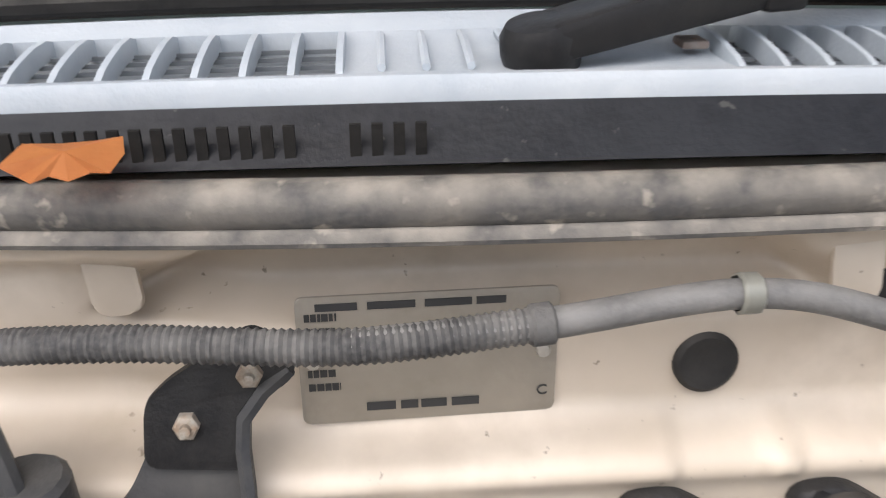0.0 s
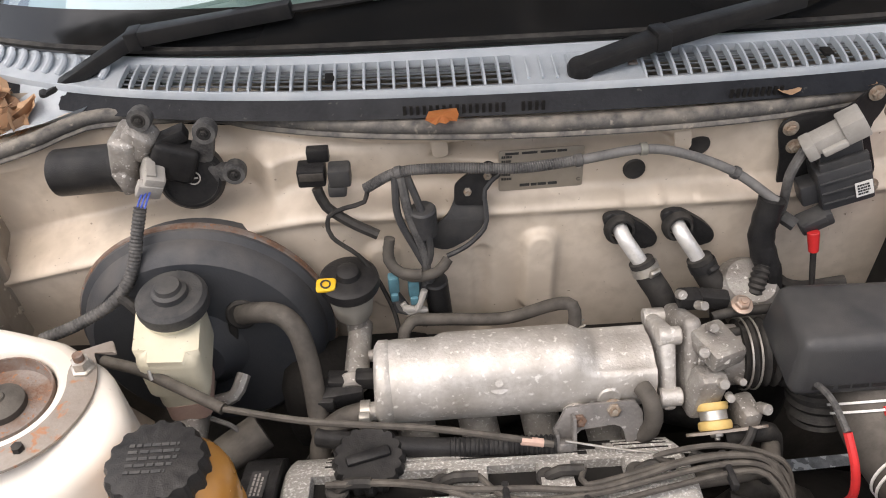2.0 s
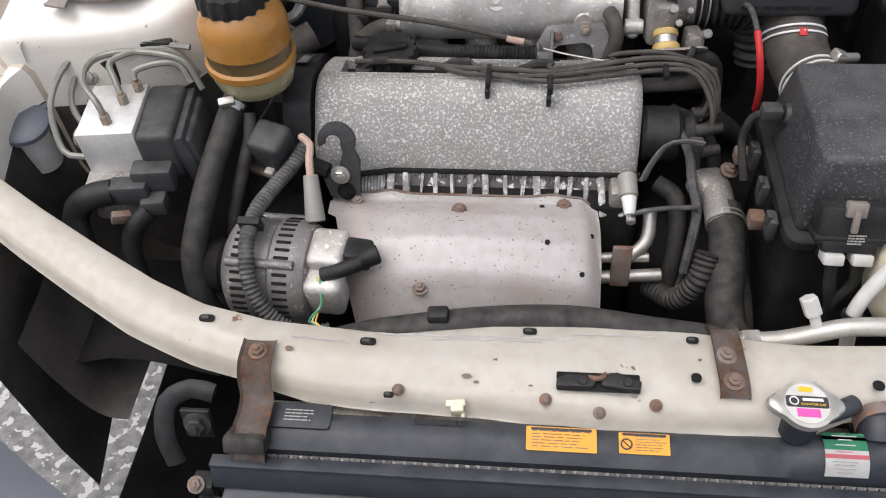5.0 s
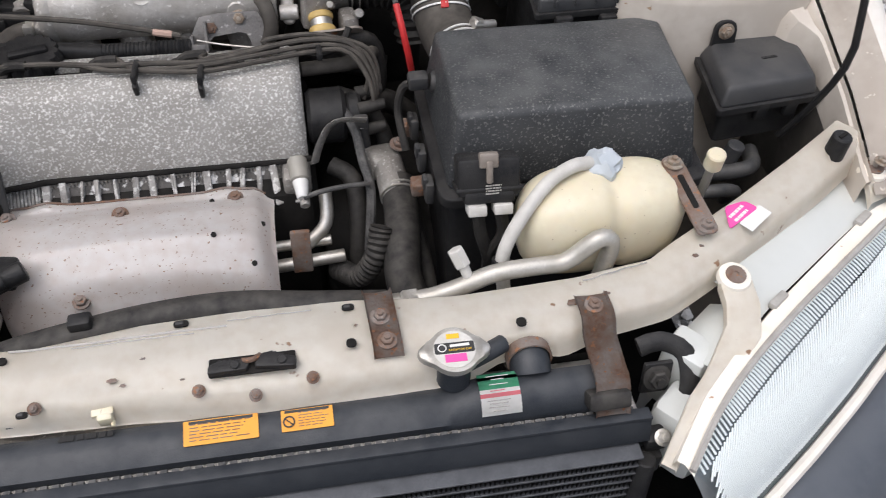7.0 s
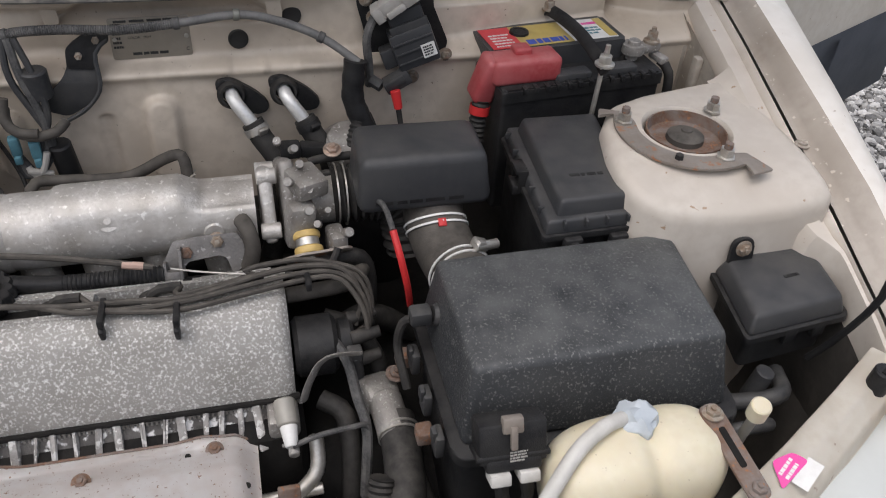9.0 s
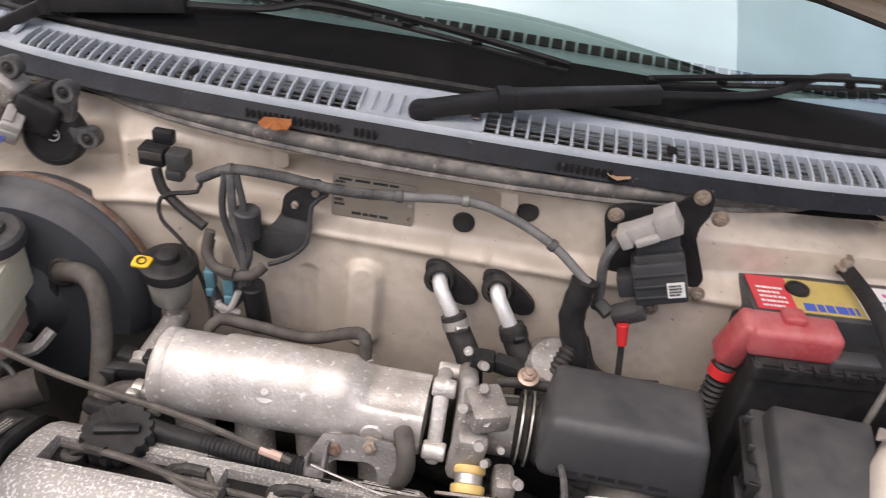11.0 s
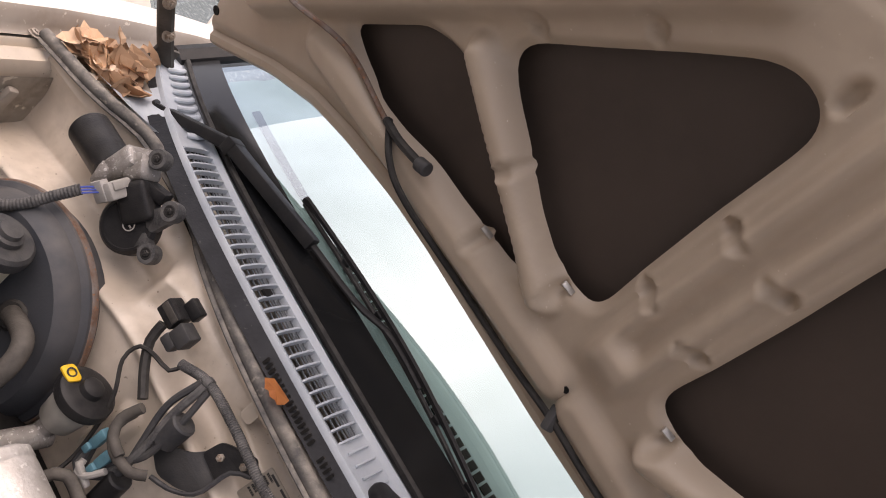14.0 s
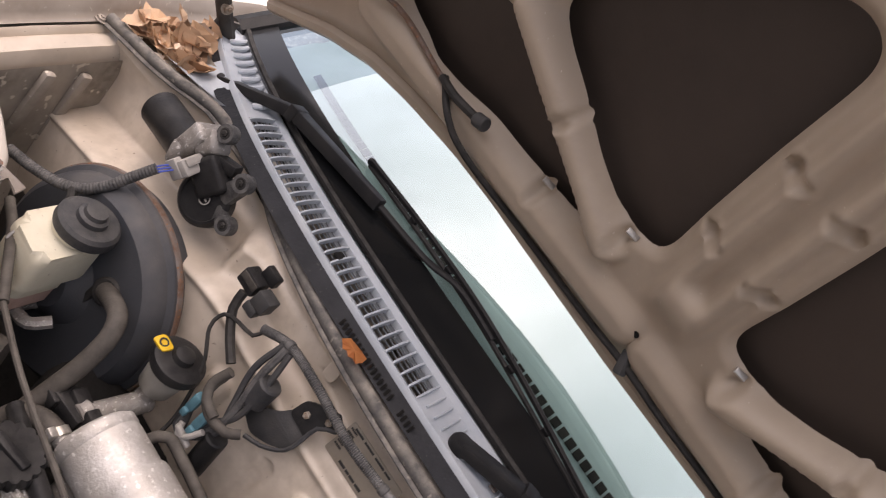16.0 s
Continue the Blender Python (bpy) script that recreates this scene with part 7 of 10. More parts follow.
for x, y in ((-0.120, -0.048), (-0.044, -0.060), (0.098, -0.028)):
    bm = BM()
    box(bm, (x, y, 0.877), (0.007, 0.046, 0.010), turn(-8, 0, 0), 0.002)
    if x < 0:
        box(bm, (x - 0.001, y - 0.016, 0.864), (0.006, 0.012, 0.020), turn(20, 0, 0), 0.002)
    part("comb", bm, M_BLACK, sl)

# lifting hook
lh = thing("lifting_hook", (-0.30, -0.14, 0.77), "black steel lifting hook bolted to the head", "lifting hook")
bm = BM()
out = []
for a in range(200, -40, -12):
    out.append((0.024 * math.cos(radians(a)), 0.045 + 0.024 * math.sin(radians(a))))
out += [(0.028, 0.02), (0.026, -0.03), (-0.012, -0.03), (-0.020, -0.005), (0.002, 0.010), (0.008, 0.030)]
for a in range(-30, 201, 16):
    out.append((-0.004 + 0.010 * math.cos(radians(a)), 0.044 + 0.010 * math.sin(radians(a))))
prism(bm, out, 0.006, facing((-0.305, -0.138, 0.785), (1, 0, 0), (0, 0.35, 0.93)), 0.001)
part("hook", bm, M_GREYP, lh)
bm = BM()
hexbolt(bm, (-0.302, -0.146, 0.790), (0, -1, 0.3), 0.0085, 0.009)
part("bolt", bm, M_STEEL, lh)
bm = BM()
hexbolt(bm, (-0.296, -0.150, 0.766), (0, -1, 0.3), 0.0085, 0.009)
tube(bm, [(-0.40, -0.10, 0.795), (-0.36, -0.128, 0.800), (-0.318, -0.14, 0.790)], 0.010, 8)
part("lower_bolt", bm, M_DARK, lh)

cs = thing("sensor_box", (-0.386, -0.14, 0.82), "dusty grey-black sensor housing beside the timing cover", "sensor")
bm = BM()
box(bm, (-0.386, -0.138, 0.833), (0.046, 0.044, 0.052), turn(14, 6, -16), 0.008, 3)
part("housing", bm, M_GREYP, cs)
bm = BM()
box(bm, (-0.390, -0.142, 0.800), (0.054, 0.030, 0.008), turn(14, 6, -16), 0.002)
part("bracket", bm, M_RUST, cs)
bm = BM()
box(bm, (-0.388, -0.160, 0.808), (0.012, 0.010, 0.012), turn(14, 6, -16), 0.002)
part("clip", bm, M_GREYC, cs)

# heat shield
hs = thing("heat_shield", (-0.15, -0.22, 0.70), "silvery exhaust heat shield with heat tint and rusty bolts", "heat shield")
bm = BM()


def shield(u, v):
    """u along the engine, v from the top edge down the front."""
    x = -0.322 + 0.346 * u + (0.05 * v * (1 - u) if v > 0.3 else 0.05 * 0.3 * v * (1 - u))
    arch = 0.006 * math.exp(-((u - 0.23) / 0.05) ** 2) + 0.005 * math.exp(-((u - 0.83) / 0.05) ** 2) - 0.012 * smoothstep(0.12, 0.0, u)
    y = interp(v, (0, 0.04, 0.10, 0.35, 0.6, 0.8, 1.0), (-0.136, -0.148, -0.152, -0.196, -0.240, -0.276, -0.298))
    z = interp(v, (0, 0.04, 0.10, 0.35, 0.6, 0.8, 1.0), (0.752, 0.758, 0.757, 0.781, 0.789, 0.765, 0.700))
    z += arch * (1 - smoothstep(0.0, 0.12, v))
    bulge = math.sin(math.pi * min(1, max(0, u))) ** 0.5
    z -= 0.032 * (1 - bulge) * smoothstep(0.1, 0.8, v)
    z -= 0.018 * smoothstep(0.93, 1.0, u) + 0.03 * smoothstep(0.12, 0.0, u) * v
    return V(x, y, z)


grid(bm, steps(0, 1, 44), steps(0, 1, 26), shield)
bmesh.ops.solidify(bm, geom=list(bm.faces), thickness=0.0018)
part("shield", bm, M_SHIELD, hs, smooth=60)
for u, v in ((0.11, 0.16), (0.49, 0.28), (0.87, 0.13), (0.29, 0.86)):
    p = shield(u, v)
    bm = BM()
    lathe(bm, [(0, -0.002), (0.0098, -0.001), (0.0098, 0.0015), (0, 0.002)], p, (0, -0.35, 1), 18)
    hexbolt(bm, p + V(0, 0, 0.001), (0, -0.3, 1), 0.0070, 0.006, False)
    part("bolt", bm, M_RUST, hs)
for u, v in ((0.79, 0.16), (0.79, 0.60), (0.92, 0.74), (0.96, 0.45)):
    bm = BM()
    lathe(bm, [(0, -0.001), (0.0032, -0.001), (0.0032, 0.0012), (0, 0.0012)], shield(u, v), (0, -0.4, 1), 12)
    part("hole", bm, M_DARK, hs)
bm = BM()
tube(bm, [shield(u, 0.0) + V(0, 0.001, 0.001) for u in steps(0, 1, 30)], 0.0016, 6)
part("edge", bm, M_RUST, hs)
bm = BM()
rod(bm, (0.005, -0.215, 0.690), (0.105, -0.205, 0.690), 0.0085, 14)
rod(bm, (0.005, -0.19, 0.70), (0.09, -0.185, 0.70), 0.007, 14)
tube(bm, [(0.06, -0.19, 0.70), (0.085, -0.175, 0.72), (0.088, -0.15, 0.75)], 0.0085, 10)
part_each("steel_pipe", bm, M_STEEL, hs)
bm = BM()
box(bm, (0.052, -0.212, 0.712), (0.024, 0.008, 0.060), turn(-12, 0, 0), 0.002)
part("strap", bm, M_RUST, hs)
bm = BM()
prism(bm, [(0, 0), (0.14, -0.085), (0.14, -0.10), (0, -0.012)], 0.003, pose(-0.365, -0.262, 0.665, 12, 0, 0))
part("lower_strap", bm, M_RUST, hs)

# coolant sensor with wire
se = thing("coolant_sensor", (0.06, -0.15, 0.755), "grey coolant sensor plug with black wire", "sensor")
bm = BM()
rod(bm, (0.060, -0.132, 0.766), (0.062, -0.160, 0.754), 0.012, 16)
part("boot", bm, M_SMOKE, se)
bm = BM()
rod(bm, (0.062, -0.160, 0.754), (0.063, -0.182, 0.745), 0.010, 12, 0.007)
part("plug", bm, M_WHITEL, se)
bm = BM()
tube(bm, [(0.064, -0.182, 0.746), (0.09, -0.175, 0.748), (0.13, -0.170, 0.748), (0.150, -0.165, 0.735), (0.145, -0.19, 0.68), (0.135, -0.2, 0.62)], 0.0032, 8)
part("wire", bm, M_LOOM, se)
bm = BM()
tube(bm, [(0.100, -0.06, 0.80), (0.118, -0.075, 0.80), (0.135, -0.105, 0.785), (0.142, -0.135, 0.755), (0.148, -0.165, 0.73), (0.14, -0.20, 0.66)], 0.0062, 8)
part("sleeve", bm, M_LOOM, se)
bm = BM()
tube(bm, [(0.082, -0.126, 0.752), (0.090, -0.121, 0.775), (0.104, -0.116, 0.800), (0.122, -0.113, 0.806), (0.150, -0.112, 0.802)], 0.0085, 8, flat=0.28)
part("bracket", bm, M_ALUD, se)

se.location += V(-0.003, 0.012, 0.016)
lh.location += V(0.0, -0.004, 0.008)

# dark parts between engine and air box
db = thing("distributor", (0.12, -0.03, 0.78), "dusty black distributor and plugs at the engine's end", "distributor")
bm = BM()
rod(bm, (0.075, -0.055, 0.795), (0.125, -0.055, 0.795), 0.036, 24)
rod(bm, (0.125, -0.055, 0.795), (0.145, -0.055, 0.795), 0.028, 24)
part("cap", bm, M_BLACK, db)
bm = BM()
rod(bm, (0.073, -0.012, 0.838), (0.135, -0.006, 0.838), 0.0095, 14)
tube(bm, [(0.13, -0.006, 0.838), (0.155, 0.0, 0.84), (0.17, 0.03, 0.83)], 0.010, 10)
part("hose", bm, M_HOSE, db)
for y, z in ((-0.04, 0.815), (-0.07, 0.812), (-0.03, 0.79), (-0.08, 0.785)):
    bm = BM()
    rod(bm, (0.140, y, z), (0.175, y + 0.004, z + 0.004), 0.009, 12, 0.007)
    part("terminal", bm, M_RUB, db)

# dark hoses between the engine and the air box
for pts, r in (([(0.115, -0.015, 0.80), (0.150, -0.03, 0.79), (0.172, -0.06, 0.765), (0.178, -0.075, 0.72)], 0.011), ([(0.100, -0.095, 0.745), (0.125, -0.115, 0.735), (0.128, -0.150, 0.69), (0.12, -0.19, 0.62)], 0.012), ([(0.195, -0.150, 0.70), (0.200, -0.200, 0.70), (0.205, -0.250, 0.68), (0.21, -0.30, 0.62)], 0.009)):
    bm = BM()
    tube(bm, pts, r, 12)
    single("coolant_hose", bm, M_RUB, "dusty black rubber hose beside the engine", "hose", "small coolant hoses")

# thermostat housing and radiator hose
ts = thing("thermostat_housing", (0.18, -0.12, 0.74), "corroded alloy thermostat housing with bolts", "thermostat housing")
bm = BM()
box(bm, (0.165, -0.10, 0.748), (0.046, 0.040, 0.036), turn(0, 10, 20), 0.010, 3)
rod(bm, (0.172, -0.112, 0.752), (0.176, -0.165, 0.745), 0.020, 18)
part("housing", bm, M_ALUD, ts)
bm = BM()
hexbolt(bm, (0.188, -0.095, 0.770), (0.2, -0.2, 1), 0.008, 0.008)
part("bolt", bm, M_RUST, ts)
bm = BM()
rod(bm, (0.146, -0.085, 0.765), (0.142, -0.085, 0.800), 0.008, 12)
box(bm, (0.142, -0.085, 0.803), (0.018, 0.014, 0.018), None, 0.003)
part("temperature_plug", bm, M_GREYP, ts)

rh = thing("radiator_hose", (0.17, -0.2, 0.7), "thick dusty black upper radiator hose with clamp", "hose")
bm = BM()
tube(bm, [(0.180, -0.140, 0.745), (0.180, -0.185, 0.738), (0.174, -0.235, 0.728), (0.170, -0.270, 0.712), (0.180, -0.305, 0.695), (0.215, -0.325, 0.690), (0.25, -0.36, 0.70), (0.26, -0.43, 0.76), (0.262, -0.465, 0.80)], 0.0225, 18)
part("hose", bm, M_RUB, rh)
bm = BM()
for k in (-0.004, 0.004):
    lathe(bm, [(0.0226, -0.0012), (0.0245, -0.0012), (0.0245, 0.0012), (0.0226, 0.0012)], (0.180, -0.160 + k, 0.743), (0, -1, -0.1), 24)
part("clamp", bm, M_STEEL, rh)
bm = BM()
tube(bm, [(0.095, -0.20, 0.66), (0.12, -0.235, 0.68), (0.14, -0.24, 0.72), (0.15, -0.22, 0.75)], 0.015, 12, pitch=0.007, depth=0.0025)
part("ribbed_sleeve", bm, M_RUB, rh)

# ---- intake manifold and throttle ----
im = thing("intake_manifold", (-0.1, 0.10, 0.85), "weathered cast aluminium intake manifold", "intake manifold")
AX0, AX1 = V(-0.236, 0.112, 0.882), V(0.052, 0.114, 0.886)
bm = BM()


def plenum(u, a):
    x = AX0.x + (AX1.x - AX0.x) * u
    r = 0.043 - 0.002 * smoothstep(0.72, 0.8, u) + 0.002 * smoothstep(0.0, 0.05, u)
    top = max(0.0, math.sin(a))
    z = 0.882 + 0.004 * u + r * math.sin(a) * (1.02 if math.sin(a) > 0 else 1.0)
    y = 0.113 - r * math.cos(a)
    flat = 0.006 * smoothstep(0.20, 0.23, u) * (1 - smoothstep(0.70, 0.74, u)) * smoothstep(0.45, 0.6, top)
    return V(x, y, z + flat - 0.010 * smoothstep(0.74, 0.80, u) * smoothstep(0.6, 0.9, top))


grid(bm, steps(0, 1, 50), [2 * math.pi * i / 44 for i in range(45)], plenum)
bmesh.ops.remove_doubles(bm, verts=bm.verts, dist=0.0003)
lathe(bm, [(0, 0.0), (0.040, 0.0), (0.046, 0.004), (0.0465, 0.014), (0.043, 0.020)], AX0 + V(-0.008, 0, 0.0), (1, 0, 0), 44)
part("plenum", bm, M_ALU, im, smooth=60)
bm = BM()
lathe(bm, [(0.0, 0.006), (0.004, 0.006), (0.0042, 0.003), (0.012, 0.0025), (0.0125, -0.002)], (-0.114, 0.0795, 0.9095), (0, -0.77, 0.63), 20)
part("boss", bm, M_ALU, im)
bm = BM()
box(bm, (0.066, 0.116, 0.888), (0.016, 0.074, 0.092), turn(-30, 0, 2), 0.006, 3)
for dy, dz in ((-0.030, 0.036), (0.030, 0.040), (-0.034, -0.030)):
    rod(bm, (0.056, 0.116 + dy * 0.87 + dz * 0.5, 0.888 + dz * 0.87 - dy * 0.5), (0.080, 0.116 + dy * 0.87 + dz * 0.5, 0.888 + dz * 0.87 - dy * 0.5), 0.010, 14)
part("flange", bm, M_ALU, im)
for p, q in (((-0.030, 0.090, 0.866), (-0.034, 0.062, 0.870)), ((0.002, 0.095, 0.882), (0.002, 0.068, 0.886))):
    bm = BM()
    rod(bm, p, q, 0.013, 16)
    part("bracket_boss", bm, M_ALU, im)
for i in range(4):
    bm = BM()
    x = -0.21 + i * 0.07
    tube(bm, [(x, 0.11, 0.85), (x + 0.01, 0.09, 0.80), (x + 0.02, 0.05, 0.765)], 0.022, 12)
    part("runner", bm, M_ALUD, im)
bm = BM()
rod(bm, (-0.235, 0.085, 0.870), (-0.268, 0.082, 0.868), 0.0105, 14)
rod(bm, (-0.235, 0.082, 0.845), (-0.265, 0.080, 0.842), 0.006, 12)
part("stub", bm, M_ALUD, im)
bm = BM()
lathe(bm, [(0.0118, -0.005), (0.0135, -0.005), (0.0135, 0.005), (0.0118, 0.005)], (-0.256, 0.083, 0.869), (1, 0, 0), 18)
box(bm, (-0.256, 0.068, 0.878), (0.012, 0.010, 0.014), None, 0.002)
box(bm, (-0.256, 0.070, 0.858), (0.014, 0.008, 0.012), None, 0.002)
part("clamp", bm, M_STEEL, im)
bm = BM()
tube(bm, [(-0.256, 0.083, 0.869), (-0.282, 0.080, 0.862), (-0.305, 0.072, 0.840), (-0.310, 0.055, 0.80)], 0.0125, 12)
part("hose", bm, M_HOSE, im)
bm = BM()
box(bm, (-0.285, 0.115, 0.868), (0.05, 0.03, 0.022), turn(0, 0, 8), 0.004)
box(bm, (-0.300, 0.10, 0.868), (0.02, 0.014, 0.018), None, 0.003)
part("switch", bm, M_BLACK, im)

# small bracket with two bolts and the cable
cb = thing("cable_bracket", (-0.03, 0.04, 0.87), "steel throttle cable bracket with two bolts on the manifold", "bracket")
bm = BM()
BP = facing((0, 0.024, 0.873), (1, 0, 0), (0, 0.45, 0.9))
prism(bm, rounded([(-0.048, 0.016), (-0.020, 0.019), (0.025, 0.020), (0.033, 0.006), (0.033, -0.012), (0.028, -0.022), (0.017, -0.032), (0.012, -0.012), (0.006, -0.005), (-0.036, -0.010), (-0.040, -0.026), (-0.058, -0.030), (-0.062, -0.010)], 0.004), 0.004, BP, 0.001)
for u0, u1, v0, v1 in ((-0.062, -0.056, -0.034, -0.006), (-0.044, -0.038, -0.034, 0.010)):
    box(bm, BP @ V((u0 + u1) / 2, (v0 + v1) / 2, 0.008), (0.004, 0.020, v1 - v0), turn(-26, 0, 0), 0.001)
box(bm, BP @ V(-0.052, -0.024, 0.012), (0.020, 0.014, 0.016), turn(-26, 0, 0), 0.003)
part("plate", bm, M_ALT, cb)
for p, m_ in (((-0.034, 0.0245, 0.8745), M_RUST), ((0.002, 0.0285, 0.8835), M_BOLT)):
    bm = BM()
    hexbolt(bm, p, (0, -1, 0.5), 0.0075, 0.008)
    part("bolt", bm, m_, cb)

tc = thing("throttle_cable", (-0.25, 0.03, 0.93), "dusty grey throttle cable across the engine", "cable")
CAB = [(-0.530, 0.120, 0.925), (-0.490, 0.100, 0.932), (-0.470, 0.088, 0.934), (-0.392, 0.044, 0.928), (-0.306, 0.028, 0.920), (-0.190, 0.020, 0.908), (-0.110, 0.012, 0.895), (-0.068, 0.008, 0.886)]
bm = BM()
tube(bm, CAB[:4], 0.0062, 10)
part("thick_sleeve", bm, M_HOSE, tc)
bm = BM()
tube(bm, CAB[3:], 0.0036, 8)
part("sleeve", bm, M_HOSE, tc)
bm = BM()
tube(bm, [(-0.100, 0.0105, 0.892), (-0.078, 0.009, 0.888)], 0.0045, 8)
part("end_ferrule", bm, M_PINKW, tc)
bm = BM()
tube(bm, [(-0.052, 0.024, 0.868), (-0.02, 0.020, 0.862), (0.03, 0.012, 0.858), (0.078, 0.012, 0.852)], 0.0012, 6)
tube(bm, [(-0.470, 0.092, 0.941), (-0.470, 0.085, 0.944), (-0.468, 0.080, 0.936)], 0.002, 6)
part_each("wire", bm, M_STEEL, tc)
bm = BM()
tube(bm, [(0.076, 0.013, 0.851), (0.092, 0.006, 0.848), (0.114, 0.004, 0.852), (0.132, 0.012, 0.862), (0.140, 0.022, 0.874)], 0.0048, 8)
part("second_sleeve", bm, M_RUB, tc)

cb.location += V(0, 0.026, -0.006)

th = thing("throttle_valve", (0.095, 0.09, 0.86), "rough cast throttle valve with tan cable drum and screws", "throttle valve")
bm = BM()
box(bm, (0.088, 0.112, 0.908), (0.020, 0.072, 0.094), turn(-30, 0, 4), 0.008, 3)
rod(bm, (0.09, 0.105, 0.905), (0.150, 0.105, 0.906), 0.033, 28)
box(bm, (0.098, 0.062, 0.900), (0.034, 0.030, 0.060), turn(0, 8, 10), 0.008)
box(bm, (0.110, 0.085, 0.945), (0.040, 0.050, 0.024), turn(0, 0, 20), 0.006)
box(bm, (0.140, 0.045, 0.880), (0.022, 0.034, 0.036), turn(0, 0, 10), 0.006)
part_each("casting", bm, M_ALUD, th)
rg = random.Random(11)
for p in ((0.082, 0.140, 0.968), (0.098, 0.125, 0.965), (0.104, 0.098, 0.960), (0.114, 0.072, 0.940), (0.108, 0.055, 0.922), (0.120, 0.050, 0.905), (0.090, 0.070, 0.955), (0.130, 0.062, 0.915), (0.150, 0.040, 0.896)):
    bm = BM()
    rod(bm, p, V(*p) + V(rg.uniform(-0.004, 0.004), -0.012, 0.010), rg.uniform(0.004, 0.0062), 10)
    part("screw_boss", bm, M_ALUD, th)
bm = BM()
lathe(bm, [(0, -0.002), (0.0155, -0.002), (0.0165, 0.0), (0.0165, 0.004), (0.0155, 0.006), (0.0125, 0.007), (0.0125, 0.016), (0.0165, 0.017), (0.0175, 0.019), (0.0175, 0.024), (0.0165, 0.026), (0.010, 0.0265), (0, 0.0265)], (0.104, 0.050, 0.892), (0.05, -0.75, -0.55), 28)
part("cable_drum", bm, M_TAN, th, "tan plastic cable drum")
bm = BM()
for k in range(5):
    a = 0.0074 + 0.0019 * k
    lathe(bm, [(0.0125, a - 0.0009), (0.0142, a - 0.0009), (0.0142, a + 0.0009), (0.0125, a + 0.0009)], (0.104, 0.050, 0.892), (0.05, -0.75, -0.55), 24)
part("spring", bm, M_STEEL, th)
bm = BM()
hexbolt(bm, V(0.104, 0.050, 0.892) + V(0.05, -0.75, -0.55).normalized() * 0.026, (0.05, -0.75, -0.55), 0.007, 0.008)
part("nut", bm, M_STEEL, th)
bm = BM()
prism(bm, rounded([(-0.034, 0.012), (-0.010, 0.022), (0.018, 0.018), (0.046, 0.020), (0.054, 0.006), (0.030, -0.016), (0.0, -0.030), (-0.026, -0.022)], 0.008), 0.003, facing((0.106, 0.030, 0.874), (1, 0, 0.1), (0, -0.55, 0.75)), 0.001)
part("lever", bm, M_BRACE, th)
bm = BM()
box(bm, (0.098, 0.150, 0.950), (0.026, 0.022, 0.018), None, 0.004)
box(bm, (0.126, 0.152, 0.946), (0.034, 0.018, 0.018), turn(0, 4, -8), 0.004)
part("sensor_plug", bm, M_BLACK, th)
bm = BM()
hexbolt(bm, (0.148, 0.128, 0.958), (0, -0.3, 1), 0.008, 0.008)
part("brass_bolt", bm, M_TINPIPE, th)
for z, y in ((0.945, 0.125), (0.935, 0.105)):
    bm = BM()
    tube(bm, [(0.118, y, z), (0.135, y + 0.002, z + 0.003), (0.185, y + 0.006, z + 0.002)], 0.0055, 10)
    part("small_hose", bm, M_RUB, th)
bm = BM()
tube(bm, [(0.030, 0.060, 0.915), (0.036, 0.045, 0.912), (0.040, 0.036, 0.890), (0.034, 0.036, 0.868), (0.020, 0.05, 0.85)], 0.0098, 12)
part("breather_hose", bm, M_HOSE, th)
bm = BM()
tube(bm, [(0.118, 0.03, 0.862), (0.150, 0.030, 0.868), (0.172, 0.035, 0.850), (0.176, 0.025, 0.80), (0.16, 0.02, 0.75)], 0.011, 12)
part("coolant_hose", bm, M_RUB, th)

th.location += V(0.002, 0.004, -0.018)

im.location += V(-0.002, -0.004, -0.005)

# bellows to the resonator
bl = thing("intake_bellows", (0.18, 0.10, 0.87), "black ribbed rubber intake bellows with wire clamp", "intake hose")
bm = BM()
tube(bm, [(0.146, 0.108, 0.890), (0.185, 0.106, 0.892), (0.215, 0.100, 0.888), (0.235, 0.092, 0.872), (0.245, 0.075, 0.82)], 0.038, 28, pitch=0.013, depth=0.006)
part("bellows", bm, M_RUB, bl)
bm = BM()
for x in (0.150, 0.160):
    lathe(bm, [(0.0385, -0.001), (0.040, -0.001), (0.040, 0.001), (0.0385, 0.001)], (x, 0.108, 0.890), (1, 0, 0), 32)
part("clamp", bm, M_STEEL, bl)
bm = BM()
tube(bm, [(-0.205, 0.150, 0.872), (-0.215, 0.160, 0.885), (-0.205, 0.175, 0.900), (-0.17, 0.178, 0.898), (-0.10, 0.172, 0.900), (-0.052, 0.158, 0.930), (-0.034, 0.150, 0.940), (-0.027, 0.144, 0.934), (-0.026, 0.140, 0.905)], 0.0072, 10)
ch = thing("crankcase_hose", (-0.12, 0.17, 0.89), "brown dusty hose looping behind the intake manifold", "hose")
part("hose", bm, M_HOSE, ch)
bm = BM()
lathe(bm, [(0.0074, -0.004), (0.0088, -0.004), (0.0088, 0.004), (0.0074, 0.004)], (-0.026, 0.1405, 0.912), (0, 0.1, 1), 18)
for dy in (-0.004, 0.004):
    rod(bm, (-0.026, 0.1405 + dy, 0.913), (-0.016, 0.1385 + dy, 0.921), 0.0012, 6)
part("spring_clip", bm, M_STEEL, ch)
bm = BM()
tube(bm, [(-0.31, 0.065, 0.845), (-0.24, 0.040, 0.858), (-0.17, 0.036, 0.852), (-0.11, 0.032, 0.854)], 0.0105, 12)
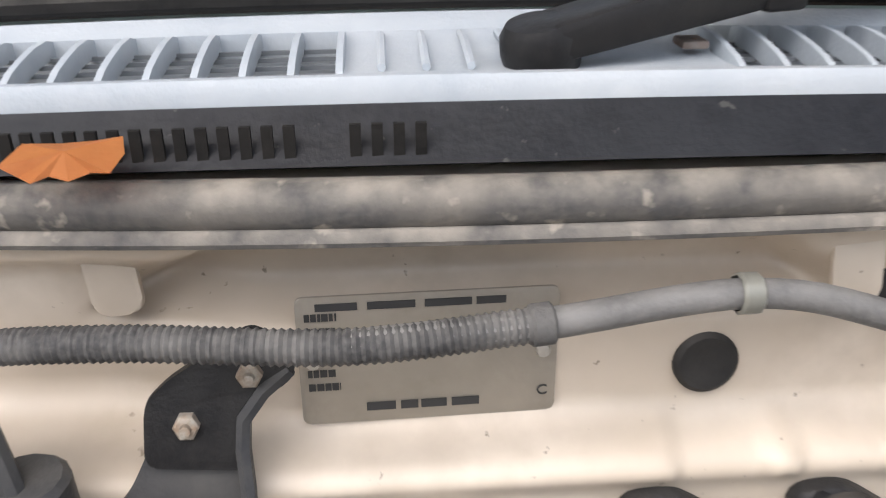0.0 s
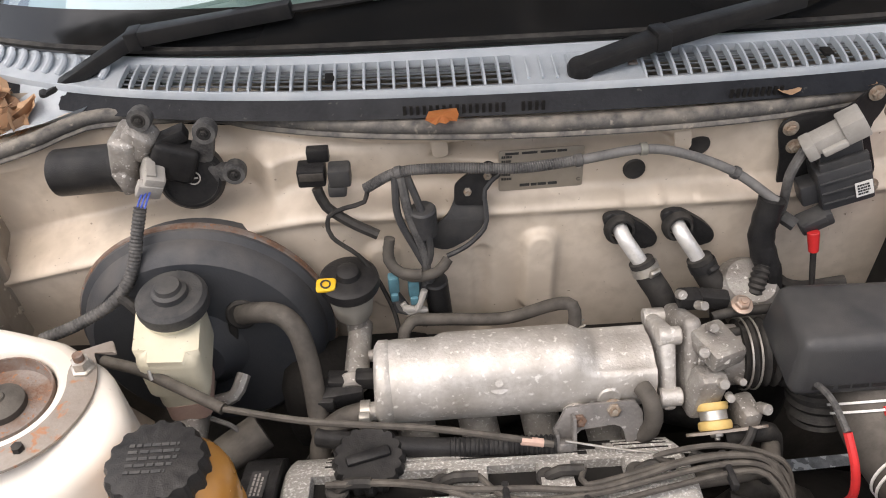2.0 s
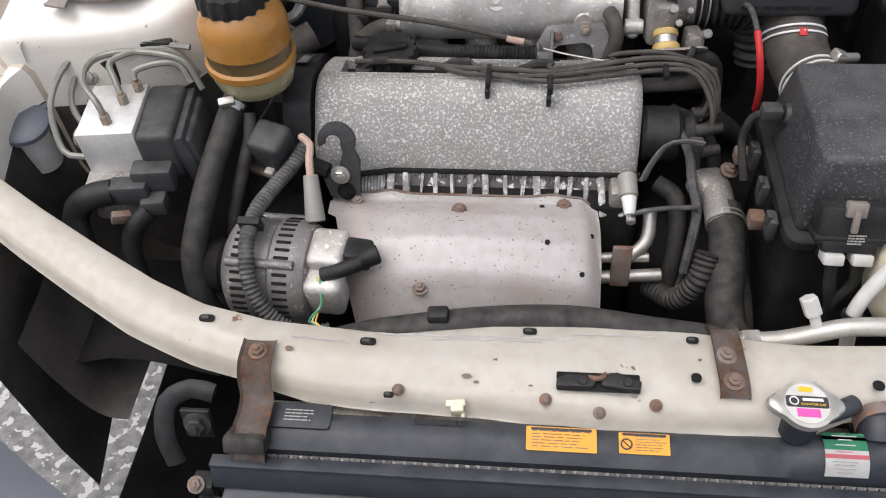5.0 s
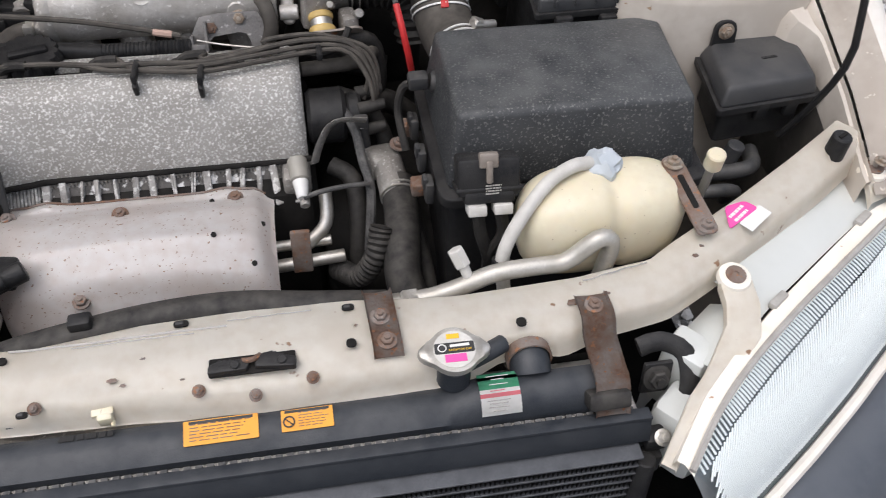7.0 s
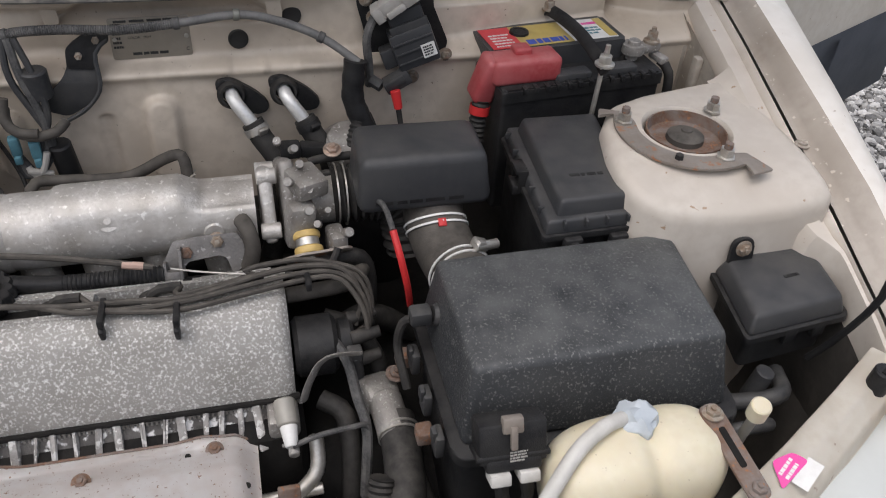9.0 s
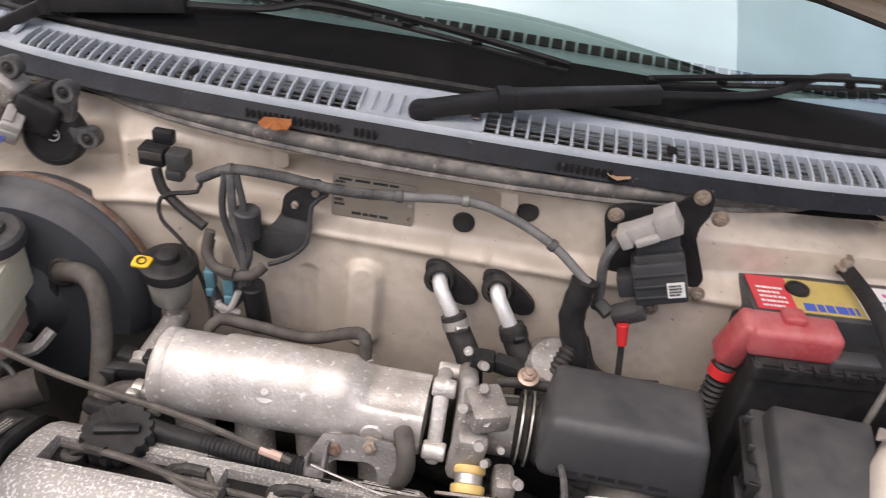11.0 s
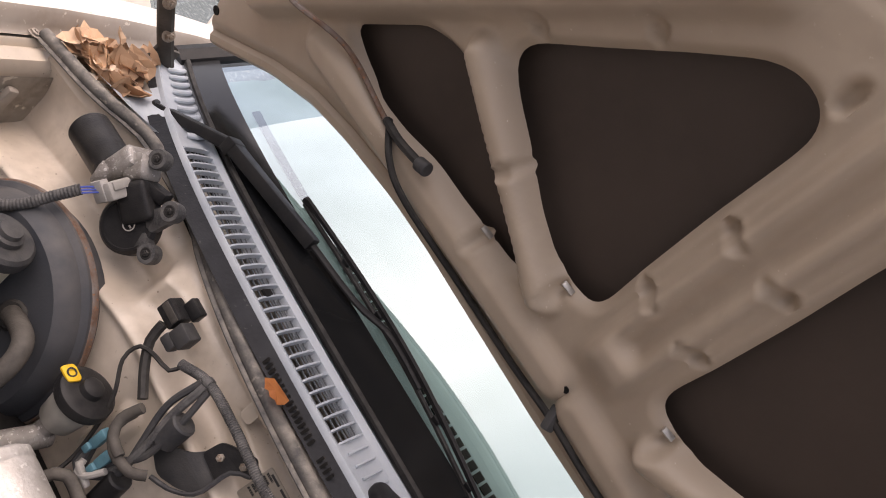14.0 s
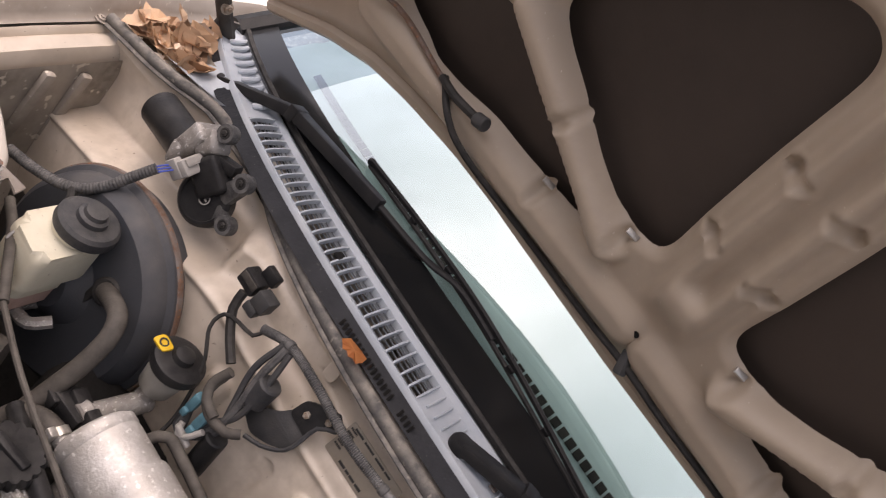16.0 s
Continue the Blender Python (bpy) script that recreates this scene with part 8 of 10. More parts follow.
tube(bm, [(-0.17, 0.036, 0.852), (-0.14, 0.034, 0.853), (-0.06, 0.029, 0.856)], 0.0112, 12, pitch=0.005, depth=0.002)
single("engine_loom", bm, M_BLACK, "black corrugated loom behind the valve cover", "wiring loom")
bm = BM()
lathe(bm, [(0, 0), (0.034, 0.0), (0.040, 0.02), (0.038, 0.055), (0.028, 0.068), (0, 0.07)], (0.180, 0.205, 0.862), (0, -0.35, 1), 20)
single("foil_canister", bm, M_ALUD, "mottled silver canister behind the intake bellows", "canister")

# ---- alternator ----
al = thing("alternator", (-0.34, -0.26, 0.70), "grey alloy alternator with slotted ends and loom", "alternator")
ax = V(1, -0.05, 0.0).normalized()
A0 = V(-0.425, -0.258, 0.725)
bm = BM()
lathe(bm, [(0.020, 0.0), (0.044, 0.0), (0.057, 0.008), (0.0625, 0.016), (0.063, 0.040), (0.060, 0.044), (0.060, 0.060), (0.064, 0.064), (0.064, 0.088), (0.058, 0.104), (0.044, 0.112), (0, 0.112)], A0, ax, 40)
part("housing", bm, M_ALT, al)
AM = Matrix.Translation(A0) @ toward(ax)
for ring, r in ((0.027, 0.0625), (0.078, 0.0635)):
    for i in range(40):
        a = 2 * math.pi * i / 40
        bm = BM()
        box(bm, (r, 0, ring), (0.003, 0.0040, 0.018), None, 0.001)
        bmesh.ops.transform(bm, matrix=AM @ Matrix.Rotation(a, 4, "Z"), verts=bm.verts)
        part("slot", bm, M_DARK, al, smooth=0)
for i in range(4):
    a = 2 * math.pi * i / 4 + 0.6
    bm = BM()
    p = AM @ V(0.064 * math.cos(a), 0.064 * math.sin(a), 0.0)
    rod(bm, p + ax * 0.012, p + ax * 0.094, 0.0055, 10)
    part("through_bolt_boss", bm, M_ALT, al)
bm = BM()
rod(bm, A0 - ax * 0.045, A0 - ax * 0.005, 0.034, 28)
part("pulley", bm, M_DARK, al)
bm = BM()
box(bm, (-0.297, -0.268, 0.770), (0.044, 0.052, 0.030), turn(8, 0, -4), 0.008, 3)
box(bm, (-0.300, -0.298, 0.735), (0.046, 0.040, 0.060), turn(8, 0, -4), 0.010, 3)
part("rear_cover", bm, M_ALU, al)
bm = BM()
box(bm, (-0.262, -0.270, 0.770), (0.034, 0.034, 0.024), turn(0, 10, 0), 0.006)
rod(bm, (-0.27, -0.285, 0.768), (-0.238, -0.270, 0.772), 0.012, 14)
tube(bm, [(-0.300, -0.300, 0.765), (-0.276, -0.298, 0.774), (-0.256, -0.288, 0.776)], 0.009, 10)
part("plug", bm, M_BLACK, al)
bm = BM()
rod(bm, (-0.322, -0.222, 0.772), (-0.328, -0.186, 0.815), 0.0125, 16, 0.009)
part("boot", bm, M_SMOKE, al, "grey rubber terminal boot")
bm = BM()
tube(bm, [(-0.328, -0.188, 0.812), (-0.330, -0.172, 0.830), (-0.330, -0.158, 0.838), (-0.345, -0.14, 0.835)], 0.0048, 8)
part("pink_lead", bm, M_PINKW, al, "faded pink lead")
bm = BM()
tube(bm, [(-0.345, -0.130, 0.812), (-0.358, -0.165, 0.806), (-0.374, -0.205, 0.806), (-0.384, -0.245, 0.808), (-0.386, -0.290, 0.798), (-0.378, -0.325, 0.768), (-0.356, -0.342, 0.735), (-0.325, -0.345, 0.712), (-0.295, -0.335, 0.705)], 0.0098, 12, pitch=0.0055, depth=0.002)
part("loom", bm, M_LOOM, al, "grey corrugated loom")
bm = BM()
box(bm, (-0.385, -0.262, 0.807), (0.026, 0.010, 0.024), turn(20, 0, 0), 0.002)
part("loom_clip", bm, M_BLACK, al)
for k, m_ in ((0, M_YEL), (1, M_CREAM), (2, M_GREENL)):
    bm = BM()
    tube(bm, [(-0.306 + 0.002 * k, -0.305, 0.768), (-0.300, -0.325 - 0.004 * k, 0.745), (-0.305 - 0.004 * k, -0.345, 0.735), (-0.285 + 0.012 * k, -0.355, 0.730), (-0.262 + 0.008 * k, -0.345, 0.715)], 0.0012, 5)
    part("thin_wire", bm, m_, al)

# ---- power steering reservoir ----
ps = thing("power_steering_reservoir", (-0.41, -0.08, 0.86), "amber translucent fluid reservoir with black ribbed cap", "fluid reservoir")
C = V(-0.415, -0.078, 0)
bm = BM()
lathe(bm, [(0.034, 0.995), (0.040, 0.990), (0.050, 0.977), (0.053, 0.966), (0.053, 0.948), (0.0535, 0.942)], C, (0, 0, 1), 40)
lathe(bm, [(0.0515, 0.924), (0.055, 0.921), (0.055, 0.913), (0.052, 0.910)], C, (0, 0, 1), 40)
part("upper_body", bm, M_AMBER, ps, "amber plastic")
bm = BM()
lathe(bm, [(0.0535, 0.942), (0.0515, 0.938), (0.0515, 0.924)], C, (0, 0, 1), 40)
part("dark_band", bm, M_AMBERD, ps)
bm = BM()
lathe(bm, [(0.052, 0.910), (0.0505, 0.898), (0.046, 0.884), (0.036, 0.876), (0, 0.874)], C, (0, 0, 1), 40)
part("lower_body", bm, M_FLUID, ps, "greenish fluid showing through")
bm = BM()
lathe(bm, [(0.034, 0.990), (0.0405, 0.992), (0.0405, 1.006), (0.038, 1.013), (0.034, 1.0145), (0, 1.0145)], C + V(-0.004, 0, 0.0), (0, 0, 1), 64, 0.0014, 16)
part("cap", bm, M_BLACK, ps, "black cap with ribbed edge")
CM = pose(C.x - 0.004, C.y, 1.0152)
part("cap_print", bars(BM(), CM, 5, 0.044, 0.032, 0.55, 7, 0.0006), M_GREYP, ps)
bm = BM()
rod(bm, (-0.432, -0.100, 0.884), (-0.440, -0.122, 0.868), 0.010, 14)
part("outlet", bm, M_FLUID, ps)
bm = BM()
d = V(-0.010, -0.028, -0.016)
lathe(bm, [(0.0132, -0.005), (0.0150, -0.005), (0.0150, 0.005), (0.0132, 0.005)], (-0.438, -0.118, 0.872), d, 20)
box(bm, (-0.440, -0.128, 0.886), (0.020, 0.010, 0.012), turn(30, 0, 20), 0.002)
part("clamp", bm, M_STEEL, ps)
bm = BM()
tube(bm, [(-0.436, -0.110, 0.876), (-0.446, -0.145, 0.855), (-0.456, -0.190, 0.832), (-0.466, -0.235, 0.800), (-0.474, -0.272, 0.760), (-0.468, -0.295, 0.71), (-0.45, -0.30, 0.66)], 0.0155, 16)
part("hose", bm, M_RUB, ps, "thick black return hose")
bm = BM()
tube(bm, [(-0.420, -0.120, 0.862), (-0.418, -0.140, 0.842), (-0.428, -0.170, 0.810), (-0.440, -0.21, 0.76), (-0.44, -0.24, 0.70)], 0.0085, 10)
part("second_hose", bm, M_RUB, ps)
ps.location += V(0.008, 0.001, 0.006)
al.location.z += 0.016

# ---- brake control unit ----
ab = thing("brake_control_unit", (-0.56, -0.15, 0.80), "bare aluminium brake valve block with black motor and steel pipes", "brake control unit")
RZ = turn(0, 0, 6)
bm = BM()
box(bm, (-0.563, -0.154, 0.868), (0.068, 0.094, 0.066), RZ, 0.002)
part("valve_block", bm, M_BRIGHT, ab, "bare aluminium block")
bm = BM()
box(bm, (-0.508, -0.148, 0.862), (0.046, 0.100, 0.070), RZ, 0.008, 3)
part("motor", bm, M_GREYP, ab)
bm = BM()
box(bm, (-0.479, -0.142, 0.853), (0.018, 0.098, 0.070), RZ @ turn(0, -10, 0), 0.004, 2)
box(bm, (-0.472, -0.142, 0.852), (0.016, 0.086, 0.058), RZ @ turn(0, -10, 0), 0.006, 3)
part("motor_lid", bm, M_GREYP, ab)
bm = BM()
box(bm, (-0.512, -0.205, 0.842), (0.050, 0.030, 0.034), RZ, 0.005)
box(bm, (-0.540, -0.222, 0.832), (0.046, 0.024, 0.028), RZ, 0.004)
box(bm, (-0.512, -0.228, 0.818), (0.030, 0.024, 0.022), RZ, 0.004)
part("plug", bm, M_GREYP, ab)
bm = BM()
box(bm, (-0.566, -0.195, 0.812), (0.066, 0.060, 0.060), RZ, 0.008)
rod(bm, (-0.600, -0.16, 0.858), (-0.620, -0.158, 0.858), 0.014, 14)
part("foot", bm, M_ALUD, ab)
for p in ((-0.542, -0.118), (-0.552, -0.143), (-0.560, -0.180)):
    bm = BM()
    hexbolt(bm, (p[0], p[1], 0.901), (0, 0, 1), 0.0065, 0.012, False)
    part("union", bm, M_BOLT, ab)
for pts in ([(-0.560, -0.180, 0.908), (-0.565, -0.175, 0.925), (-0.590, -0.145, 0.935), (-0.590, -0.105, 0.936), (-0.55, -0.088, 0.935), (-0.49, -0.090, 0.925), (-0.47, -0.10, 0.89)],
            [(-0.552, -0.143, 0.908), (-0.560, -0.130, 0.925), (-0.572, -0.105, 0.932), (-0.54, -0.085, 0.935), (-0.50, -0.08, 0.930), (-0.475, -0.085, 0.90)],
            [(-0.542, -0.118, 0.908), (-0.545, -0.108, 0.920), (-0.52, -0.098, 0.925), (-0.495, -0.092, 0.92), (-0.482, -0.10, 0.90)],
            [(-0.600, -0.19, 0.855), (-0.628, -0.185, 0.860), (-0.642, -0.150, 0.900), (-0.632, -0.105, 0.925), (-0.60, -0.082, 0.938), (-0.54, -0.076, 0.940), (-0.48, -0.078, 0.935)],
            [(-0.598, -0.145, 0.862), (-0.62, -0.140, 0.868), (-0.632, -0.12, 0.89), (-0.62, -0.09, 0.915), (-0.58, -0.075, 0.93), (-0.50, -0.07, 0.935)]):
    bm = BM()
    tube(bm, pts, 0.0040, 8)
    part("brake_pipe", bm, M_BPIPE, ab)
bm = BM()
box(bm, (-0.545, -0.074, 0.938), (0.085, 0.012, 0.010), None, 0.003)
box(bm, (-0.60, -0.092, 0.900), (0.050, 0.006, 0.050), turn(0, 0, 5), 0.003)
part("pipe_bracket", bm, M_BLACK, ab)
bm = BM()
hexbolt(bm, (-0.612, -0.097, 0.905), (0, -1, 0.3), 0.008, 0.008)
part("bracket_bolt", bm, M_STEEL, ab)
bm = BM()
tube(bm, [(-0.560, -0.225, 0.832), (-0.590, -0.232, 0.828), (-0.612, -0.240, 0.805), (-0.606, -0.262, 0.770), (-0.58, -0.28, 0.72)], 0.016, 12)
tube(bm, [(-0.520, -0.236, 0.812), (-0.535, -0.250, 0.80), (-0.545, -0.262, 0.77), (-0.54, -0.28, 0.72)], 0.012, 12)
part("taped_loom", bm, M_BLACK, ab)
for k, m_ in enumerate((M_REDW, M_BLUEL, M_GREYC, M_TEAL)):
    bm = BM()
    tube(bm, [(-0.560, -0.228 + 0.003 * k, 0.832), (-0.574, -0.231 + 0.002 * k, 0.836), (-0.59, -0.233, 0.832)], 0.0016, 5)
    part("wire", bm, m_, ab)
bm = BM()
box(bm, (-0.55, -0.248, 0.812), (0.022, 0.010, 0.016), turn(10, 20, 30), 0.002)
part("tag", bm, M_RUST, ab)

wf = thing("washer_filler", (-0.69, -0.15, 0.80), "blue-grey washer filler cap on white plastic neck", "washer filler")
bm = BM()
lathe(bm, [(0.022, -0.07), (0.022, -0.01), (0.028, -0.006), (0.028, 0.0)], (-0.688, -0.152, 0.868), (0.1, -0.2, 1), 24)
part("neck", bm, M_WHITEL, wf)
bm = BM()
lathe(bm, [(0, 0.0), (0.031, 0.0), (0.033, 0.003), (0.032, 0.008), (0.027, 0.011), (0, 0.012)], (-0.688, -0.152, 0.868), (0.1, -0.2, 1), 32)
box(bm, (-0.675, -0.122, 0.876), (0.022, 0.014, 0.008), turn(10, 0, -20), 0.003)
part("cap", bm, M_CLAD, wf, "blue-grey cap")
# Dark sheet in place of the shade under the brake unit.
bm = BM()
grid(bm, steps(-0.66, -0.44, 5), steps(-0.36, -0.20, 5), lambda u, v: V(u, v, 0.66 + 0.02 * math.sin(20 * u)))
single("wheel_liner", bm, M_DARK, "near-black liner sheet standing for shade below the brake unit", "liner")

# ---- right-hand things: air box, resonator, boxes, battery ----
ax_ = thing("air_filter_box", (0.36, -0.17, 0.75), "speckled black plastic air filter box", "air filter box")
bm = BM()
lid = [(0.231, -0.244), (0.498, -0.242), (0.512, -0.076), (0.233, -0.078)]
t = BM()
low = [V(x, y, 0.828) for x, y in ((0.220, -0.262), (0.513, -0.262), (0.527, -0.062), (0.222, -0.064))]
top = [V(x, y, 0.922) for x, y in lid]
add(t, low + top, [(0, 3, 2, 1), (4, 5, 6, 7), (0, 1, 5, 4), (1, 2, 6, 5), (2, 3, 7, 6), (3, 0, 4, 7)])
bmesh.ops.bevel(t, geom=list(t.edges), offset=0.009, segments=3, profile=0.5, affect="EDGES")
join(bm, t)
part("lid", bm, M_BOX, ax_, "speckled textured lid")
bm = BM()
prism(bm, rounded([(0.210, -0.277), (0.522, -0.280), (0.541, -0.054), (0.212, -0.052)], 0.02), 0.012, pose(0, 0, 0.818), 0.003)
prism(bm, rounded([(0.224, -0.266), (0.509, -0.268), (0.525, -0.068), (0.226, -0.066)], 0.02), 0.20, pose(0, 0, 0.62), 0.0)
part("base", bm, M_BLACK, ax_)
for i in range(7):
    x = 0.245 + i * 0.042
    bm = BM()
    box(bm, (x, -0.2795, 0.822), (0.006, 0.008, 0.016), None, 0.002)
    part("rib", bm, M_BLACK, ax_)
for y in (-0.235, -0.18, -0.12):
    bm = BM()
    box(bm, (0.204, y, 0.812), (0.010, 0.022, 0.030), None, 0.003)
    box(bm, (0.199, y, 0.824), (0.006, 0.012, 0.016), None, 0.002)
    part("clip", bm, M_GREYP, ax_)
for y in (-0.21, -0.10):
    bm = BM()
    box(bm, (0.196, y, 0.795), (0.018, 0.020, 0.018), None, 0.003)
    part("rusty_clip", bm, M_RUST, ax_)
bm = BM()
lathe(bm, [(0.0, 0.004), (0.010, 0.004), (0.013, 0.0), (0.013, -0.006)], (0.226, -0.118, 0.876), (-1, 0, 0.2), 20)
box(bm, (0.208, -0.120, 0.880), (0.024, 0.020, 0.018), None, 0.004)
part("sensor", bm, M_GREYP, ax_)
bm = BM()
tube(bm, [(0.198, -0.122, 0.878), (0.190, -0.118, 0.870), (0.184, -0.122, 0.84), (0.19, -0.15, 0.80)], 0.005, 8)
part("sensor_lead", bm, M_RUB, ax_)

ax_.location.z += 0.006

rw = thing("red_wire", (0.19, -0.08, 0.86), "bright red sleeve on a grey wire by the air box", "wire")
bm = BM()
tube(bm, [(0.194, -0.036, 0.938), (0.199, -0.056, 0.915), (0.206, -0.062, 0.880), (0.212, -0.052, 0.846), (0.216, -0.040, 0.826)], 0.0042, 8)
part("red_sleeve", bm, M_REDW, rw)
bm = BM()
tube(bm, [(0.194, -0.036, 0.938), (0.192, -0.008, 0.944), (0.190, 0.010, 0.942), (0.189, 0.026, 0.934)], 0.0034, 8)
part("grey_wire", bm, M_LOOM, rw)

rb = thing("relay_box", (0.26, -0.29, 0.86), "small black relay connector with rusty clip on the air box", "relay box")
bm = BM()
box(bm, (0.254, -0.294, 0.870), (0.066, 0.030, 0.042), turn(-24, 0, -2), 0.004)
box(bm, (0.254, -0.299, 0.858), (0.071, 0.032, 0.006), turn(-24, 0, -2), 0.002)
box(bm, (0.254, -0.306, 0.852), (0.054, 0.024, 0.014), turn(-24, 0, -2), 0.003)
part("housing", bm, M_BLACK, rb)
bm = BM()
box(bm, (0.253, -0.2985, 0.893), (0.020, 0.010, 0.016), turn(-24, 0, -2), 0.002)
box(bm, (0.253, -0.3075, 0.884), (0.007, 0.006, 0.024), turn(-24, 0, -2), 0.002)
part("spring_clip", bm, M_BRACE, rb)
RM = facing((0.258, -0.3145, 0.866), (1, 0, 0), (0, 0.35, 0.93))
part("print", bars(BM(), RM, 4, 0.018, 0.012, 0.5, 3, 0.0005), M_GREYC, rb)
for x in (0.240, 0.268):
    bm = BM()
    box(bm, (x, -0.316, 0.842), (0.020, 0.022, 0.012), turn(-24, 0, -2), 0.002)
    part("white_plug", bm, M_PALE, rb)
for x in (0.242, 0.266):
    bm = BM()
    tube(bm, [(x, -0.318, 0.838), (x + 0.004, -0.322, 0.81), (0.256, -0.325, 0.775), (0.262, -0.32, 0.73)], 0.009, 8, flat=0.6)
    part("taped_lead", bm, M_RUB, rb)

rb.location.z += 0.018

rs = thing("intake_resonator", (0.24, 0.07, 0.90), "smooth black plastic intake resonator box", "resonator")
bm = BM()
t = BM()
low = [V(x, y, 0.916) for x, y in ((0.164, 0.020), (0.328, 0.020), (0.331, 0.122), (0.168, 0.126))]
top = [V(x, y, 0.986) for x, y in ((0.169, 0.030), (0.319, 0.030), (0.320, 0.114), (0.172, 0.118))]
add(t, low + top, [(0, 3, 2, 1), (4, 5, 6, 7), (0, 1, 5, 4), (1, 2, 6, 5), (2, 3, 7, 6), (3, 0, 4, 7)])
bmesh.ops.bevel(t, geom=list(t.edges), offset=0.013, segments=4, profile=0.5, affect="EDGES")
join(bm, t)
part("shell", bm, M_SMOOTH, rs)
part("moulded_mark", bars(BM(), facing((0.245, 0.0215, 0.932), (1, 0, 0), (0, 0.14, 1)), 1, 0.12, 0.006, 0.3, 12, 0.0006), M_BLACK, rs)

dc = thing("air_duct", (0.27, 0.0, 0.86), "dusty dark air duct with wire clamps below the resonator", "air duct")
bm = BM()
tube(bm, [(0.262, 0.060, 0.905), (0.262, 0.040, 0.885), (0.268, 0.005, 0.868), (0.275, -0.035, 0.865), (0.280, -0.070, 0.868)], 0.037, 26)
part("duct", bm, M_HOSE, dc)
bm = BM()
for p, d in (((0.262, 0.038, 0.884), (0.02, -0.8, -0.6)), ((0.263, 0.030, 0.880), (0.02, -0.8, -0.6)), ((0.275, -0.036, 0.865), (0.15, -1, 0.05)), ((0.276, -0.045, 0.865), (0.15, -1, 0.05))):
    lathe(bm, [(0.0375, -0.0012), (0.0392, -0.0012), (0.0392, 0.0012), (0.0375, 0.0012)], p, d, 32)
part_each("clamp", bm, M_WHITEL, dc)
bm = BM()
box(bm, (0.262, 0.007, 0.908), (0.010, 0.010, 0.006), turn(35, 0, 0), 0.001)
part("red_mark", bm, M_REDW, dc)
bm = BM()
box(bm, (0.298, -0.034, 0.903), (0.020, 0.016, 0.012), turn(0, 30, 20), 0.003)
rod(bm, (0.290, -0.040, 0.905), (0.320, -0.030, 0.898), 0.006, 10)
part("clamp_screw", bm, M_STEEL, dc)

fb = thing("fuse_box", (0.43, 0.04, 0.85), "black fuse box with clipped lid beside the battery", "fuse box")


def slab(low, z0, top, z1, r=0.006):
    t = BM()
    add(t, [V(x, y, z0) for x, y in low] + [V(x, y, z1) for x, y in top], [(0, 3, 2, 1), (4, 5, 6, 7), (0, 1, 5, 4), (1, 2, 6, 5), (2, 3, 7, 6), (3, 0, 4, 7)])
    bmesh.ops.bevel(t, geom=list(t.edges), offset=r, segments=3, profile=0.5, affect="EDGES")
    return t


bm = BM()
join(bm, slab([(0.376, -0.058), (0.480, -0.055), (0.499, 0.134), (0.388, 0.135)], 0.940, [(0.381, -0.052), (0.474, -0.049), (0.493, 0.129), (0.394, 0.130)], 0.968, 0.005))
join(bm, slab([(0.362, -0.067), (0.486, -0.063), (0.505, 0.141), (0.377, 0.143)], 0.930, [(0.364, -0.064), (0.483, -0.060), (0.502, 0.138), (0.379, 0.140)], 0.949, 0.004))
part("lid", bm, M_SMOOTH, fb)
bm = BM()
prism(bm, rounded([(0.358, -0.070), (0.489, -0.066), (0.508, 0.144), (0.373, 0.146)], 0.008), 0.007, pose(0, 0, 0.925), 0.002)
part("rim", bm, M_BLACK, fb)
bm = BM()
prism(bm, rounded([(0.366, -0.060), (0.480, -0.056), (0.498, 0.136), (0.381, 0.138)], 0.010), 0.17, pose(0, 0, 0.756), 0.0)
part("base", bm, M_BLACK, fb)
# latch on the long side, clips on the short side
bm = BM()
for dy in (-0.012, 0.012):
    box(bm, (0.3665, 0.044 + dy, 0.938), (0.012, 0.005, 0.032), turn(0, 0, -4), 0.0015)
box(bm, (0.3645, 0.044, 0.951), (0.014, 0.028, 0.006), turn(0, 0, -4), 0.0015)
box(bm, (0.3605, 0.044, 0.926), (0.010, 0.028, 0.012), turn(0, 0, -4), 0.002)
part("latch", bm, M_BLACK, fb)
for p in ((0.395, -0.071, 0.916), (0.452, -0.070, 0.914)):
    bm = BM()
    box(bm, p, (0.022, 0.012, 0.026), None, 0.003)
    box(bm, V(*p) + V(0, -0.004, 0.004), (0.010, 0.010, 0.012), None, 0.002)
    part("clip", bm, M_BLACK, fb)
for i in range(4):
    bm = BM()
    box(bm, (0.384 + 0.026 * i, -0.0655 + 0.0008 * i, 0.944), (0.003, 0.008, 0.009), None, 0.001)
    part("rib", bm, M_SMOOTH, fb)
for i in range(5):
    bm = BM()
    box(bm, (0.3655 + 0.0026 * i, -0.036 + 0.040 * i, 0.946), (0.008, 0.003, 0.009), None, 0.001)
    part("rib", bm, M_SMOOTH, fb)
part("moulded_text", bars(BM(), facing((0.437, -0.006, 0.9682), (1, -0.03, 0), (0.03, 1, 0)), 1, 0.058, 0.007, 0.3, 2, 0.0008), M_BLACK, fb)
bm = BM()
rod(bm, (0.486, -0.05, 0.922), (0.500, -0.055, 0.922), 0.010, 14)
part("side_grommet", bm, M_BLACK, fb)

